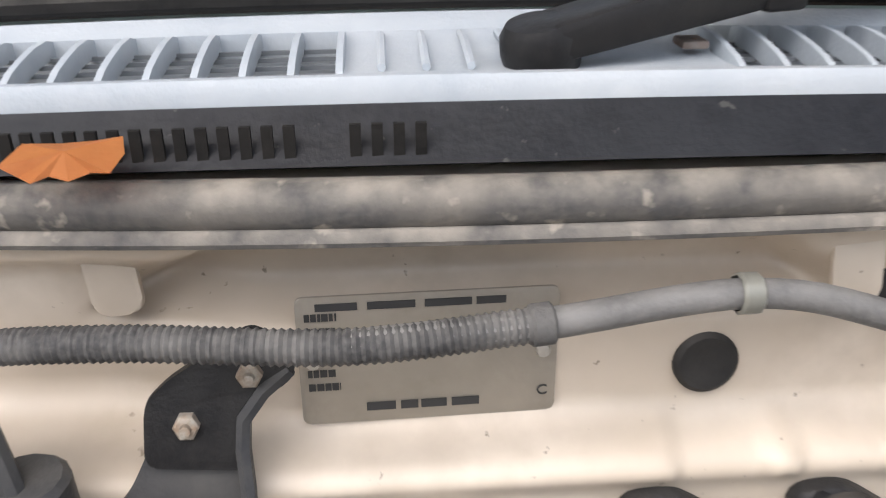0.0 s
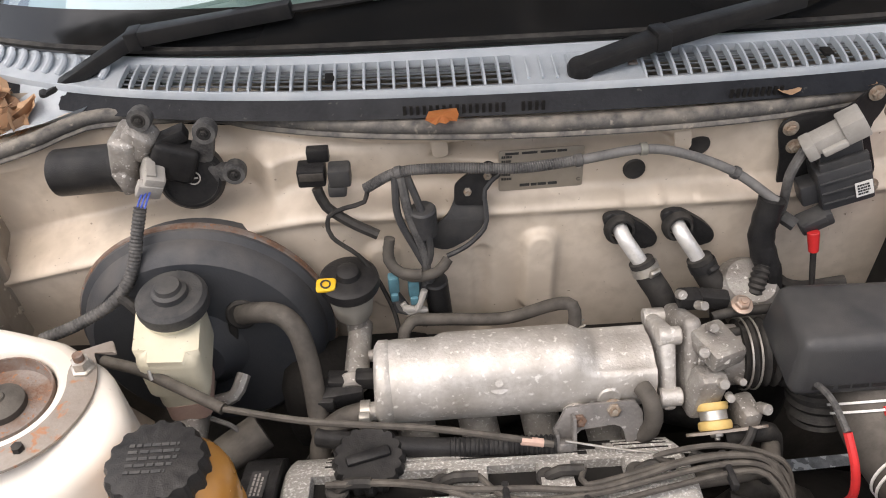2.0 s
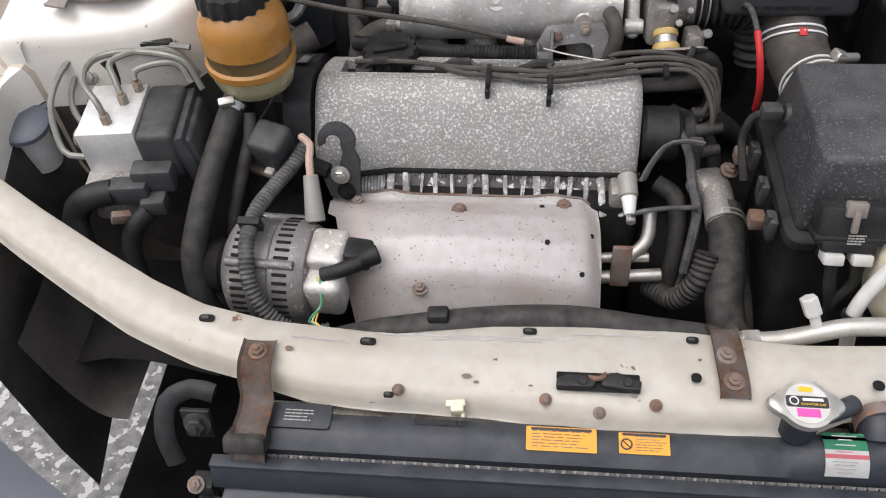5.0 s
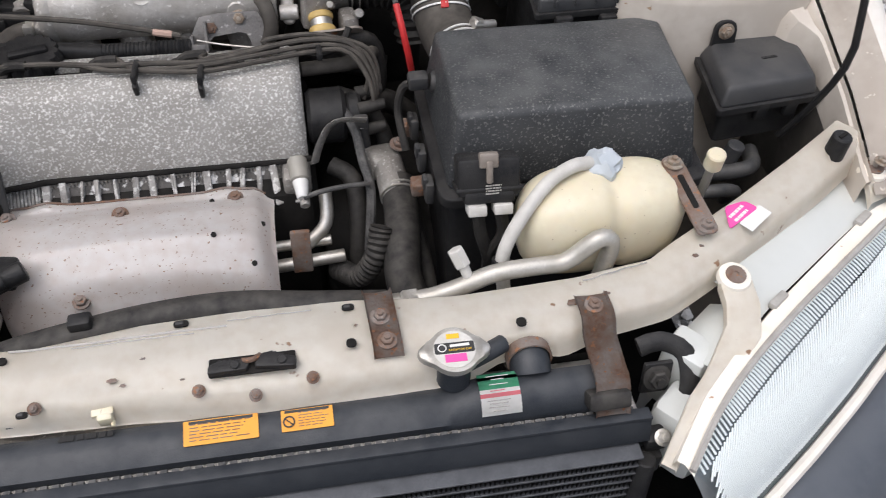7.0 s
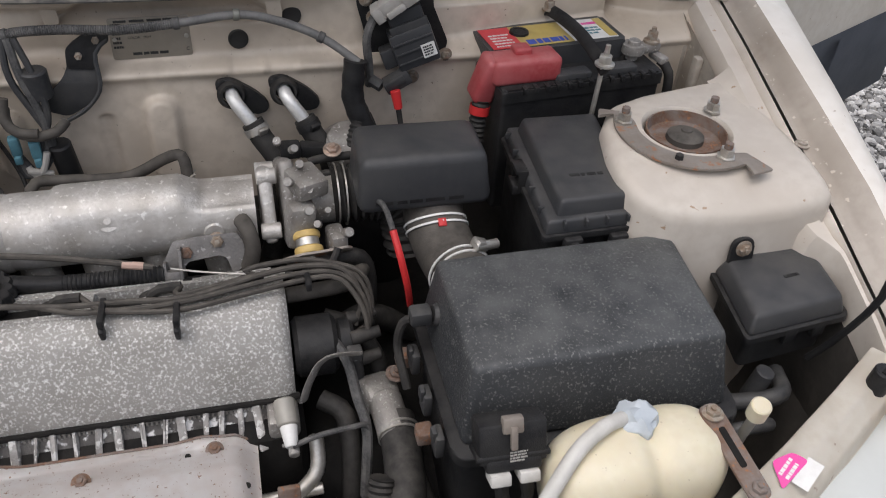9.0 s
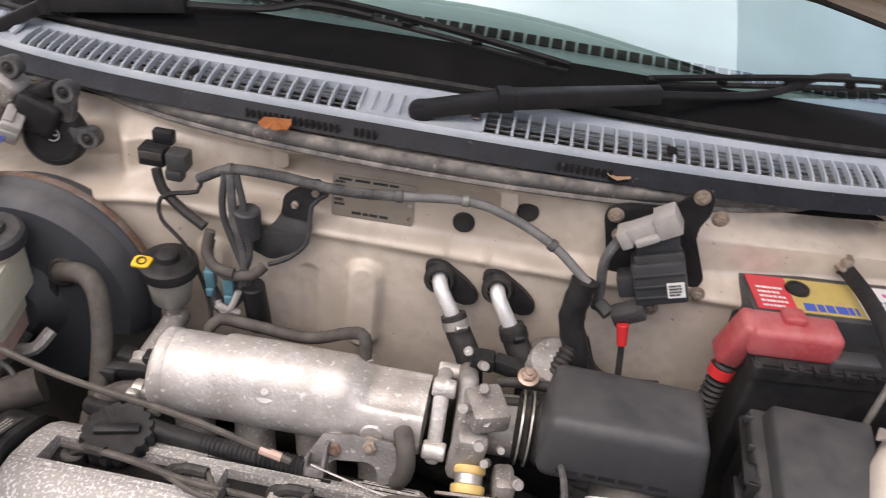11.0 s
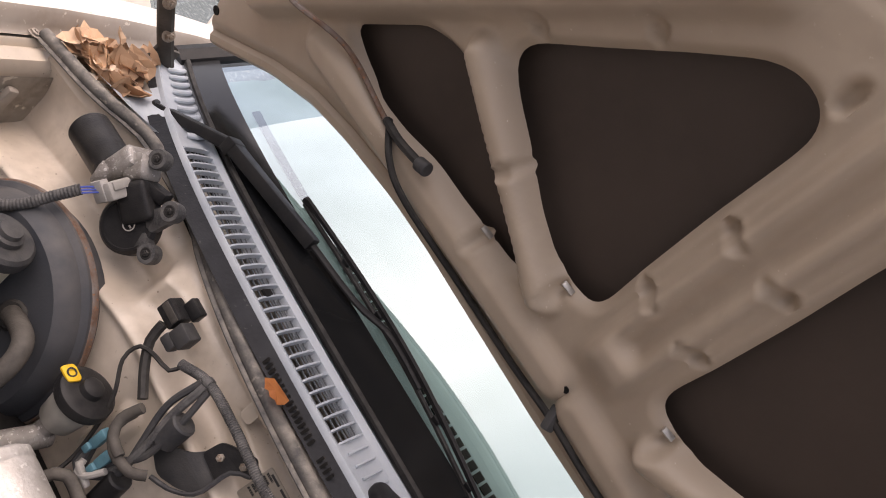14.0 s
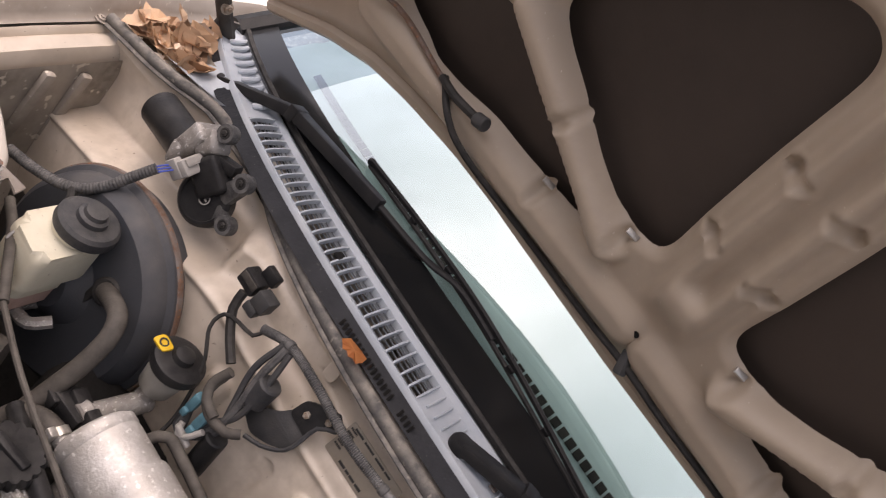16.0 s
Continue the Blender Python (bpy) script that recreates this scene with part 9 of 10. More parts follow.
sf = thing("small_fuse_box", (0.64, -0.10, 0.80), "small black relay box with clipped lid on the inner wing", "fuse box")
bm = BM()
t = BM()
low = [V(x, y, 0.878) for x, y in ((0.551, -0.213), (0.685, -0.198), (0.700, -0.088), (0.568, -0.100))]
top = [V(x, y, 0.904) for x, y in ((0.559, -0.204), (0.677, -0.190), (0.690, -0.096), (0.576, -0.108))]
add(t, low + top, [(0, 3, 2, 1), (4, 5, 6, 7), (0, 1, 5, 4), (1, 2, 6, 5), (2, 3, 7, 6), (3, 0, 4, 7)])
bmesh.ops.bevel(t, geom=list(t.edges), offset=0.006, segments=3, profile=0.5, affect="EDGES")
join(bm, t)
part("lid", bm, M_SMOOTH, sf)
bm = BM()
prism(bm, rounded([(0.548, -0.216), (0.688, -0.201), (0.703, -0.085), (0.565, -0.097)], 0.008), 0.008, pose(0, 0, 0.872), 0.002)
prism(bm, rounded([(0.560, -0.204), (0.674, -0.190), (0.688, -0.098), (0.578, -0.110)], 0.010), 0.05, pose(0, 0, 0.824), 0.0)
part("base", bm, M_BLACK, sf)
for x in (0.61, 0.65):
    bm = BM()
    box(bm, (x, -0.212 + (x - 0.56) * 0.12, 0.868), (0.016, 0.008, 0.022), turn(0, 0, 6), 0.002)
    part("clip", bm, M_BLACK, sf)
part("moulded_text", bars(BM(), facing((0.636, -0.150, 0.9045), (1, 0.1, 0), (-0.1, 1, 0)), 1, 0.022, 0.006, 0.3, 8, 0.0008), M_BLACK, sf)
bm = BM()
prism(bm, rounded([(-0.016, 0), (0.016, 0), (0.014, 0.05), (-0.014, 0.05)], 0.012), 0.005, facing((0.590, -0.113, 0.882), (1, 0, 0), (0, 0.15, 1)), 0.001)
part("bracket", bm, M_BLACK, sf)
bm = BM()
hexbolt(bm, (0.590, -0.113, 0.920), (0, -1, 0.15), 0.007, 0.007)
part("bolt", bm, M_BOLT, sf)

ba = thing("battery", (0.49, 0.22, 0.80), "black car battery with red, gold and white top label", "battery")
bm = BM()
BA = V(0.376, 0.160, 0)
ux = V(math.cos(radians(6.5)), math.sin(radians(6.5)), 0)
uy = V(-ux.y, ux.x, 0)


def on_battery(a, b, z):
    """A point over the battery: a along its long side, b from front to back."""
    return BA + ux * a + uy * b + V(0, 0, z)


def field(a0, a1, b0, b1):
    return [on_battery(a, b, 0).to_2d()[:] for a, b in ((a0, b0), (a1, b0), (a1, b1), (a0, b1))]


prism(bm, rounded(field(0, 0.238, 0, 0.128), 0.006), 0.185, pose(0, 0, 0.805), 0.004)
part("case", bm, M_BLACK, ba)
bm = BM()
prism(bm, rounded(field(-0.002, 0.240, -0.003, 0.131), 0.006), 0.016, pose(0, 0, 0.972), 0.003)
part("case_rim", bm, M_BLACK, ba)
bm = BM()
prism(bm, rounded(field(0.003, 0.205, 0.050, 0.127), 0.006), 0.030, pose(0, 0, 0.988), 0.004)
part("raised_top", bm, M_SMOOTH, ba)
for name, x0, x1, m_, lab in (("red_label", 0.008, 0.052, M_REDL, "red label field"), ("gold_label", 0.052, 0.128, M_GOLDL, "gold label field"), ("white_label", 0.128, 0.196, M_WHITEL, "white label field")):
    bm = BM()
    prism(bm, rect(x1 - x0, 0.060), 0.0008, facing(on_battery((x0 + x1) / 2, 0.088, 1.0186), ux, uy))
    part(name, bm, m_, ba, lab)
part("brand_bar", bars(BM(), facing(on_battery(0.092, 0.068, 1.0198), ux, uy), 1, 0.062, 0.014, 0.1, 1, 0.0004), M_BLUEL, ba)
part("dot_print", bars(BM(), facing(on_battery(0.160, 0.082, 1.0198), ux, uy), 3, 0.044, 0.024, 0.5, 4, 0.0004), M_TEAL, ba)
part("pink_print", bars(BM(), facing(on_battery(0.176, 0.104, 1.0198), ux, uy), 1, 0.03, 0.012, 0.5, 7, 0.0004), M_PINKL, ba)
part("gold_edge", prism(BM(), rect(0.012, 0.056), 0.0005, facing(on_battery(0.189, 0.088, 1.0196), ux, uy)), M_GOLDL, ba)
part("red_print", bars(BM(), facing(on_battery(0.030, 0.080, 1.0198), ux, uy), 5, 0.030, 0.040, 0.6, 14, 0.0004), M_WHITEL, ba)
bm = BM()
lathe(bm, [(0, 0.003), (0.009, 0.003), (0.0095, 0.0042), (0.013, 0.0042), (0.014, 0.0), (0.014, -0.004)], on_battery(0.062, 0.098, 1.0185), (0, 0, 1), 24)
part("vent_plug", bm, M_BLACK, ba)
for i in range(13):
    bm = BM()
    box(bm, on_battery(0.030 + 0.016 * i, 0.0, 0.988), (0.006, 0.012, 0.008), turn(0, 0, 6.5), 0.001)
    part("edge_rib", bm, M_BLACK, ba)
for a in (0.105, 0.175):
    bm = BM()
    box(bm, on_battery(a, 0.016, 0.992), (0.052, 0.022, 0.014), turn(0, 0, 6.5), 0.003)
    part("carry_grip", bm, M_SMOOTH, ba)
bm = BM()
rod(bm, on_battery(0.214, 0.044, 0.984), on_battery(0.214, 0.044, 1.018), 0.0085, 16)
part("post", bm, M_ALUD, ba, "dull lead post")
bm = BM()
lathe(bm, [(0.0088, 0), (0.0155, 0.0), (0.0165, 0.003), (0.0155, 0.013), (0.0088, 0.013)], on_battery(0.214, 0.044, 0.999), (0, 0, 1), 20)
box(bm, on_battery(0.238, 0.046, 1.004), (0.034, 0.020, 0.012), turn(0, 0, 14), 0.003)
box(bm, on_battery(0.252, 0.034, 0.992), (0.014, 0.030, 0.010), turn(0, 0, 14), 0.003)
part("terminal", bm, M_ALUD, ba)
bm = BM()
hexbolt(bm, on_battery(0.244, 0.047, 1.010), (0, 0, 1), 0.008, 0.016)
part("terminal_bolt", bm, M_BOLT, ba)
bm = BM()
tube(bm, [on_battery(0.252, 0.030, 0.990), on_battery(0.262, 0.016, 0.975), on_battery(0.262, 0.010, 0.92), on_battery(0.255, 0.01, 0.84)], 0.007, 10)
part("earth_lead", bm, M_RUB, ba)

hl = thing("battery_clamp", (0.50, 0.23, 1.0), "grimy steel hold-down bar across the battery", "battery clamp")
bm = BM()
tube(bm, [(0.480, 0.316, 1.024), (0.482, 0.300, 1.034), (0.490, 0.250, 1.038), (0.496, 0.205, 1.036), (0.502, 0.165, 1.026), (0.505, 0.142, 1.018)], 0.0085, 8, flat=0.35)
part("bar", bm, M_BLACK, hl)
bm = BM()
hexbolt(bm, (0.505, 0.150, 1.024), (0, 0, 1), 0.009, 0.014)
rod(bm, (0.505, 0.150, 1.020), (0.5055, 0.150, 1.052), 0.0035, 8)
rod(bm, (0.503, 0.150, 1.025), (0.490, 0.138, 0.86), 0.0035, 8)
part("long_bolt", bm, M_STEEL, hl)
bm = BM()
hexbolt(bm, (0.482, 0.304, 1.034), (0, 0, 1), 0.008, 0.012)
part("nut", bm, M_BOLT, hl)

rc = thing("terminal_cover", (0.38, 0.15, 1.0), "translucent red plastic cover over the battery terminal", "terminal cover")
bm = BM()
box(bm, (0.408, 0.183, 1.006), (0.096, 0.042, 0.036), turn(0, 0, 5), 0.008, 3)
box(bm, (0.405, 0.190, 1.026), (0.024, 0.022, 0.012), turn(0, 0, 5), 0.004, 3)
box(bm, (0.360, 0.186, 0.990), (0.030, 0.036, 0.066), turn(8, 14, 6), 0.008, 3)
part("cover", bm, M_RED, rc)
bm = BM()
tube(bm, [(0.354, 0.180, 0.962), (0.350, 0.176, 0.935), (0.346, 0.170, 0.90), (0.342, 0.165, 0.84)], 0.0125, 12, pitch=0.007, depth=0.002)
part("cable_sleeve", bm, M_RUB, rc)
bm = BM()
lathe(bm, [(0.013, 0), (0.0138, 0), (0.0138, 0.012), (0.013, 0.012)], (0.352, 0.178, 0.955), (-0.15, -0.15, -1), 16)
part("red_tape", bm, M_REDW, rc)

# ---- coolant tank and front right ----
ct = thing("coolant_tank", (0.38, -0.33, 0.76), "yellowed cream coolant tank with taped cap", "coolant tank")
bm = BM()


def tank_ring(i, k):
    """Two rounded lobes side by side with a waist between them."""
    u = -1 + 2 * i / 36
    f = max(0.0, 1 - abs(u) ** 3.6) ** (1 / 2.6) * (1 - 0.13 * math.exp(-((u - 0.06) / 0.10) ** 2))
    a = 2 * math.pi * k / 36
    c, s = math.cos(a), math.sin(a)
    c, s = math.copysign(abs(c) ** 0.72, c), math.copysign(abs(s) ** 0.72, s)
    return V(0.376 + 0.094 * u, -0.322 + 0.022 * u * 0.2 + 0.049 * f * c, 0.838 + 0.002 * u + 0.058 * f * s)


grid(bm, list(range(37)), list(range(37)), tank_ring)
bmesh.ops.remove_doubles(bm, verts=bm.verts, dist=0.0003)
part("tank", bm, M_CREAM, ct, smooth=70)
bm = BM()
rod(bm, (0.376, -0.310, 0.868), (0.376, -0.300, 0.890), 0.016, 18)
t = BM()
bmesh.ops.create_icosphere(t, subdivisions=3, radius=0.021)
rg = random.Random(4)
for v in t.verts:
    v.co *= rg.uniform(0.9, 1.08) + 0.16 * math.sin(v.co.x * 300 + 1) * math.sin(v.co.y * 260) + 0.1 * math.sin(v.co.z * 420)
    v.co.z *= 0.8
join(bm, t, Matrix.Translation((0.378, -0.302, 0.892)))
part("taped_cap", bm, M_COWL, ct, "cap wrapped in grey tape")
bm = BM()
tube(bm, [(0.362, -0.302, 0.897), (0.340, -0.312, 0.904), (0.312, -0.326, 0.899), (0.286, -0.344, 0.880), (0.266, -0.358, 0.852), (0.259, -0.366, 0.826), (0.262, -0.372, 0.80), (0.266, -0.38, 0.76)], 0.0075, 12)
part("overflow_hose", bm, M_PALE, ct, "whitened overflow hose")
bm = BM()
lathe(bm, [(0.0078, -0.003), (0.0105, -0.003), (0.0105, 0.003), (0.0078, 0.003)], (0.259, -0.366, 0.828), (-0.1, -0.25, -0.9), 14)
part("tie", bm, M_BLACK, ct)
bm = BM()
pts = [(-0.012, 0.0), (0.012, 0.0), (0.012, 0.085), (0.010, 0.098), (-0.010, 0.098), (-0.012, 0.085)]
BMX = facing((0.468, -0.392, 0.866), (0.95, 0.16, 0), (-0.14, 0.80, 0.22))
prism(bm, rounded(pts, 0.006), 0.003, BMX, 0.001)
part("bracket", bm, M_RUST, ct, "slotted rusty bracket")
bm = BM()
prism(bm, rect(0.007, 0.042, 0.003), 0.001, BMX @ pose(0, 0.052, 0.0028))
part("slot", bm, M_DARK, ct)
for y, m_ in ((0.008, M_RUST), (0.088, M_BOLT)):
    bm = BM()
    hexbolt(bm, BMX @ V(0, y, 0.003), (0, 0, 1), 0.0075, 0.007)
    part("bolt", bm, m_, ct)

ap = thing("air_conditioning_pipe", (0.25, -0.37, 0.81), "dull aluminium air conditioning pipe with valve", "pipe")
bm = BM()
tube(bm, [(0.150, -0.392, 0.813), (0.185, -0.391, 0.816), (0.216, -0.388, 0.824), (0.245, -0.388, 0.837), (0.282, -0.388, 0.841), (0.318, -0.388, 0.843), (0.336, -0.387, 0.858), (0.350, -0.386, 0.870), (0.361, -0.385, 0.869), (0.367, -0.384, 0.855), (0.365, -0.382, 0.81), (0.362, -0.38, 0.74)], 0.0095, 14)
part("pipe", bm, M_PIPE, ap)
bm = BM()
rod(bm, (0.150, -0.392, 0.812), (0.168, -0.391, 0.812), 0.013, 6)
rod(bm, (0.134, -0.393, 0.812), (0.150, -0.392, 0.812), 0.011, 14)
part("union", bm, M_STEEL, ap)
bm = BM()
rod(bm, (0.222, -0.388, 0.826), (0.214, -0.378, 0.846), 0.0055, 12)
rod(bm, (0.215, -0.379, 0.843), (0.207, -0.369, 0.859), 0.0088, 6)
part("service_valve", bm, M_PALE, ap)
bm = BM()
tube(bm, [(0.134, -0.393, 0.812), (0.06, -0.392, 0.822), (-0.02, -0.385, 0.826), (-0.10, -0.388, 0.824), (-0.18, -0.395, 0.815), (-0.24, -0.398, 0.80), (-0.30, -0.39, 0.76)], 0.016, 14)
part("hose", bm, M_RUB, ap, "black rubber hose along the support")
bm = BM()
box(bm, (-0.155, -0.392, 0.836), (0.022, 0.016, 0.014), turn(0, -6, 0), 0.003)
part("hose_clip", bm, M_BLACK, ap)

dp = thing("dipstick_tube", (0.50, -0.31, 0.86), "cream plastic dipper knob on a thin stem", "dipstick")
bm = BM()
rod(bm, (0.492, -0.322, 0.895), (0.490, -0.326, 0.916), 0.010, 16)
part("knob", bm, M_CREAM, dp)
bm = BM()
rod(bm, (0.500, -0.305, 0.82), (0.492, -0.322, 0.896), 0.005, 10)
part("stem", bm, M_SMOKE, dp)
bm = BM()
tube(bm, [(0.52, -0.22, 0.79), (0.56, -0.235, 0.80), (0.60, -0.24, 0.81), (0.62, -0.20, 0.80)], 0.010, 10)
tube(bm, [(0.50, -0.27, 0.80), (0.54, -0.28, 0.815), (0.57, -0.27, 0.80), (0.58, -0.24, 0.76)], 0.008, 10)
rod(bm, (0.575, -0.222, 0.79), (0.582, -0.225, 0.835), 0.011, 12)
single("side_loom", bm, M_GREYP, "grey hoses and plugs beside the air box", "hoses")
rc.location += V(0.004, 0.012, 0.0)

# ---- radiator, condenser, latch ----
ra = thing("radiator", (0.0, -0.52, 0.45), "black radiator with crimped tank, labels and rusty straps", "radiator")
bm = BM()


def tank(u, v):
    x = -0.345 + 0.70 * u
    rise = 0.008 * smoothstep(0.74, 0.79, u)
    y, z = ((-0.528, 0.782), (-0.528, 0.792), (-0.516, 0.800 + rise), (-0.502, 0.804 + rise), (-0.491, 0.800 + rise), (-0.485, 0.788), (-0.483, 0.772))[v]
    return V(x, y, z - 0.008 * smoothstep(0.975, 1.0, u) - 0.008 * smoothstep(0.025, 0.0, u))


grid(bm, steps(0, 1, 60), list(range(7)), tank)
for u in (0, 1):
    bm.faces.new([bm.verts.new(tank(u, v)) for v in range(7)])
part("tank", bm, M_TANK, ra, smooth=50)
bm = BM()
box(bm, (0.005, -0.5, 0.778), (0.712, 0.066, 0.006), None, 0.001)
part("header_plate", bm, M_ALUD, ra)
for i in range(70):
    bm = BM()
    box(bm, (-0.345 + i * 0.0101, -0.532, 0.7815), (0.0062, 0.0035, 0.010), None)
    part("crimp", bm, M_LOOM, ra, smooth=0)
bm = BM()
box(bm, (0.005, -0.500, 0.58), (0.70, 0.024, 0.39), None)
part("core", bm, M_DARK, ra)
for i in range(60):
    bm = BM()
    box(bm, (-0.338 + i * 0.01165, -0.524, 0.765), (0.0028, 0.014, 0.022), turn(-18, 0, 0))
    part("fin", bm, M_BLACK, ra, smooth=0)
bm = BM()
prism(bm, rect(0.062, 0.026, 0.004), 0.003, facing((-0.283, -0.4975, 0.803), (1, 0, 0), (0, 1, 0.05)), 0.001)
part("badge", bm, M_TANK, ra)
part("badge_print", bars(BM(), facing((-0.283, -0.4975, 0.8065), (1, 0, 0), (0, 1, 0.05)), 4, 0.030, 0.014, 0.7, 21, 0.0004), M_GREYC, ra)
part("moulded_text", bars(BM(), facing((-0.14, -0.497, 0.8045), (1, 0, 0), (0, 1, 0)), 1, 0.06, 0.008, 0.3, 23, 0.0006), M_BLACK, ra)
FT = facing
for name, x, w, h, m_, sd in (("orange_label", -0.030, 0.066, 0.023, M_ORANGE, 31), ("orange_label", 0.047, 0.047, 0.020, M_ORANGE, 32)):
    bm = BM()
    prism(bm, rect(w, h, 0.001), 0.0008, FT((x, -0.5075, 0.8030), (1, 0, 0), (0, 1, 0.22)))
    lb = part(name, bm, m_, ra, "orange caution label")
    part("print", bars(BM(), FT((x + (0.006 if w < 0.06 else 0), -0.5075, 0.8040), (1, 0, 0), (0, 1, 0.22)), 6, w * (0.6 if w < 0.06 else 0.84), h * 0.78, 0.72, sd, 0.0003), M_RUST, lb)
    bm = BM()
    box(bm, FT((x, -0.5075, 0.8041), (1, 0, 0), (0, 1, 0.22)) @ V(0, h * 0.40, 0), (w * 0.86, 0.0024, 0.0004), turn(12, 0, 0))
    part("heading", bm, M_INK, lb)
bm = BM()
lathe(bm, [(0.0042, 0), (0.0056, 0), (0.0056, 0.0005), (0.0042, 0.0005)], (0.0305, -0.509, 0.8040), (0, -0.2, 1), 18)
box(bm, (0.0305, -0.509, 0.8042), (0.009, 0.0010, 0.0005), turn(0, 0, -45))
part("warning_sign", bm, M_INK, ra)


def on_tank(x, s, lift=0.0016):
    """A place on the tank's top, s metres forward along its round from the rear of the label."""
    ys = (-0.488, -0.494, -0.500, -0.508, -0.514, -0.520, -0.526, -0.5285)
    zs = (0.8115, 0.8120, 0.8120, 0.8105, 0.8085, 0.8050, 0.7975, 0.7900)
    k = s / 0.046 * 7
    return V(x, interp(k, list(range(8)), ys), interp(k, list(range(8)), zs) + lift)


for name, s0, s1, m_ in (("green_label", 0.0035, 0.0195, M_GREENL), ("white_label", 0.0195, 0.0235, M_WHITEL), ("red_stripe", 0.0235, 0.0275, M_STRIPE), ("white_label", 0.0275, 0.0415, M_WHITEL)):
    bm = BM()
    grid(bm, [0.207, 0.2455], steps(s0, s1, 4), lambda u, v: on_tank(u, v))
    bmesh.ops.solidify(bm, geom=list(bm.faces), thickness=0.0004)
    part(name, bm, m_, ra)
for s0, wd, m_ in ((0.0075, 0.022, M_WHITEL), (0.0115, 0.012, M_WHITEL), (0.016, 0.018, M_WHITEL), (0.0215, 0.014, M_STRIPE), (0.0305, 0.022, M_GREYC), (0.033, 0.018, M_GREYC), (0.0355, 0.020, M_GREYC), (0.038, 0.012, M_GREYC)):
    bm = BM()
    box(bm, on_tank(0.226 - 0.002 * (s0 > 0.02), s0, 0.0022), (wd, 0.0007, 0.0004))
    part("label_print", bm, m_, ra)
for x in (-0.192, 0.092):
    bm = BM()
    prism(bm, rounded([(-0.030, 0), (0.030, 0), (0.016, 0.016), (-0.016, 0.016)], 0.006), 0.010, FT((x, -0.478, 0.796), (1, 0, 0), (0, 1, 0.15)), 0.002)
    box(bm, (x, -0.466, 0.808), (0.016, 0.010, 0.012), None, 0.002)
    part("shroud_clip", bm, M_TANK, ra)
bm = BM()
grid(bm, steps(-0.33, 0.33, 8), steps(0, 1, 4), lambda u, v: V(u, -0.468 + 0.05 * v, 0.795 - 0.30 * v))
part("fan_shroud", bm, M_DARK, ra)
bm = BM()
rod(bm, (0.186, -0.488, 0.806), (0.186, -0.488, 0.836), 0.016, 20)
tube(bm, [(0.20, -0.485, 0.828), (0.222, -0.478, 0.832), (0.236, -0.470, 0.830)], 0.009, 12)
part("filler_neck", bm, M_TANK, ra)
bm = BM()
tube(bm, [(0.262, -0.490, 0.804), (0.262, -0.476, 0.812), (0.262, -0.455, 0.806)], 0.020, 18)
part("outlet", bm, M_TANK, ra)
bm = BM()
lathe(bm, [(0.0205, -0.006), (0.0225, -0.006), (0.0225, 0.006), (0.0205, 0.006)], (0.262, -0.476, 0.812), (0, 1, -0.1), 22)
part("outlet_clamp", bm, M_RUST, ra)

bm = BM()
outl = []
for i in range(48):
    a = 2 * math.pi * i / 48
    r = 0.0235 + 0.0105 * max(0.0, math.cos(2 * a)) ** 3
    outl.append((r * math.cos(a), r * math.sin(a)))
CAPM = facing((0.186, -0.484, 0.848), (1, -0.02, 0), (0, 1, 0.10))
prism(bm, outl, 0.008, CAPM @ pose(0, 0, -0.006), 0.003)
rcap = part("radiator_cap", bm, M_STEEL, ra, "bright metal pressure cap")
bm = BM()
lathe(bm, [(0, 0), (0.0195, 0), (0.0195, 0.0008), (0, 0.0008)], CAPM @ V(0, 0, 0.002), CAPM.col[2].xyz, 32)
part("sticker", bm, M_PALE, rcap, "pale grey sticker")
bm = BM()
prism(bm, rect(0.037, 0.011, 0.002), 0.0005, CAPM @ pose(0, 0.0012, 0.0028))
part("black_band", bm, M_INK, rcap)
bm = BM()
prism(bm, rect(0.020, 0.008), 0.0005, CAPM @ pose(0, -0.0095, 0.0028))
part("pink_field", bm, M_PINKL, rcap)
bm = BM()
prism(bm, rect(0.012, 0.005), 0.0005, CAPM @ pose(0, 0.0135, 0.0028))
part("yellow_field", bm, M_YEL, rcap)
bm = BM()
lathe(bm, [(0.0032, 0), (0.0042, 0), (0.0042, 0.0004), (0.0032, 0.0004)], CAPM @ V(-0.0115, 0.0015, 0.0034), CAPM.col[2].xyz, 18)
box(bm, CAPM @ V(0.005, 0.0032, 0.0036), (0.018, 0.0028, 0.0005))
part("mark", bm, M_WHITEL, rcap)
part("lettering", words("RADIATOR CAP", 0.0030, CAPM @ pose(0.005, -0.0014, 0.0036), 0.0001), M_YEL, rcap, smooth=0)

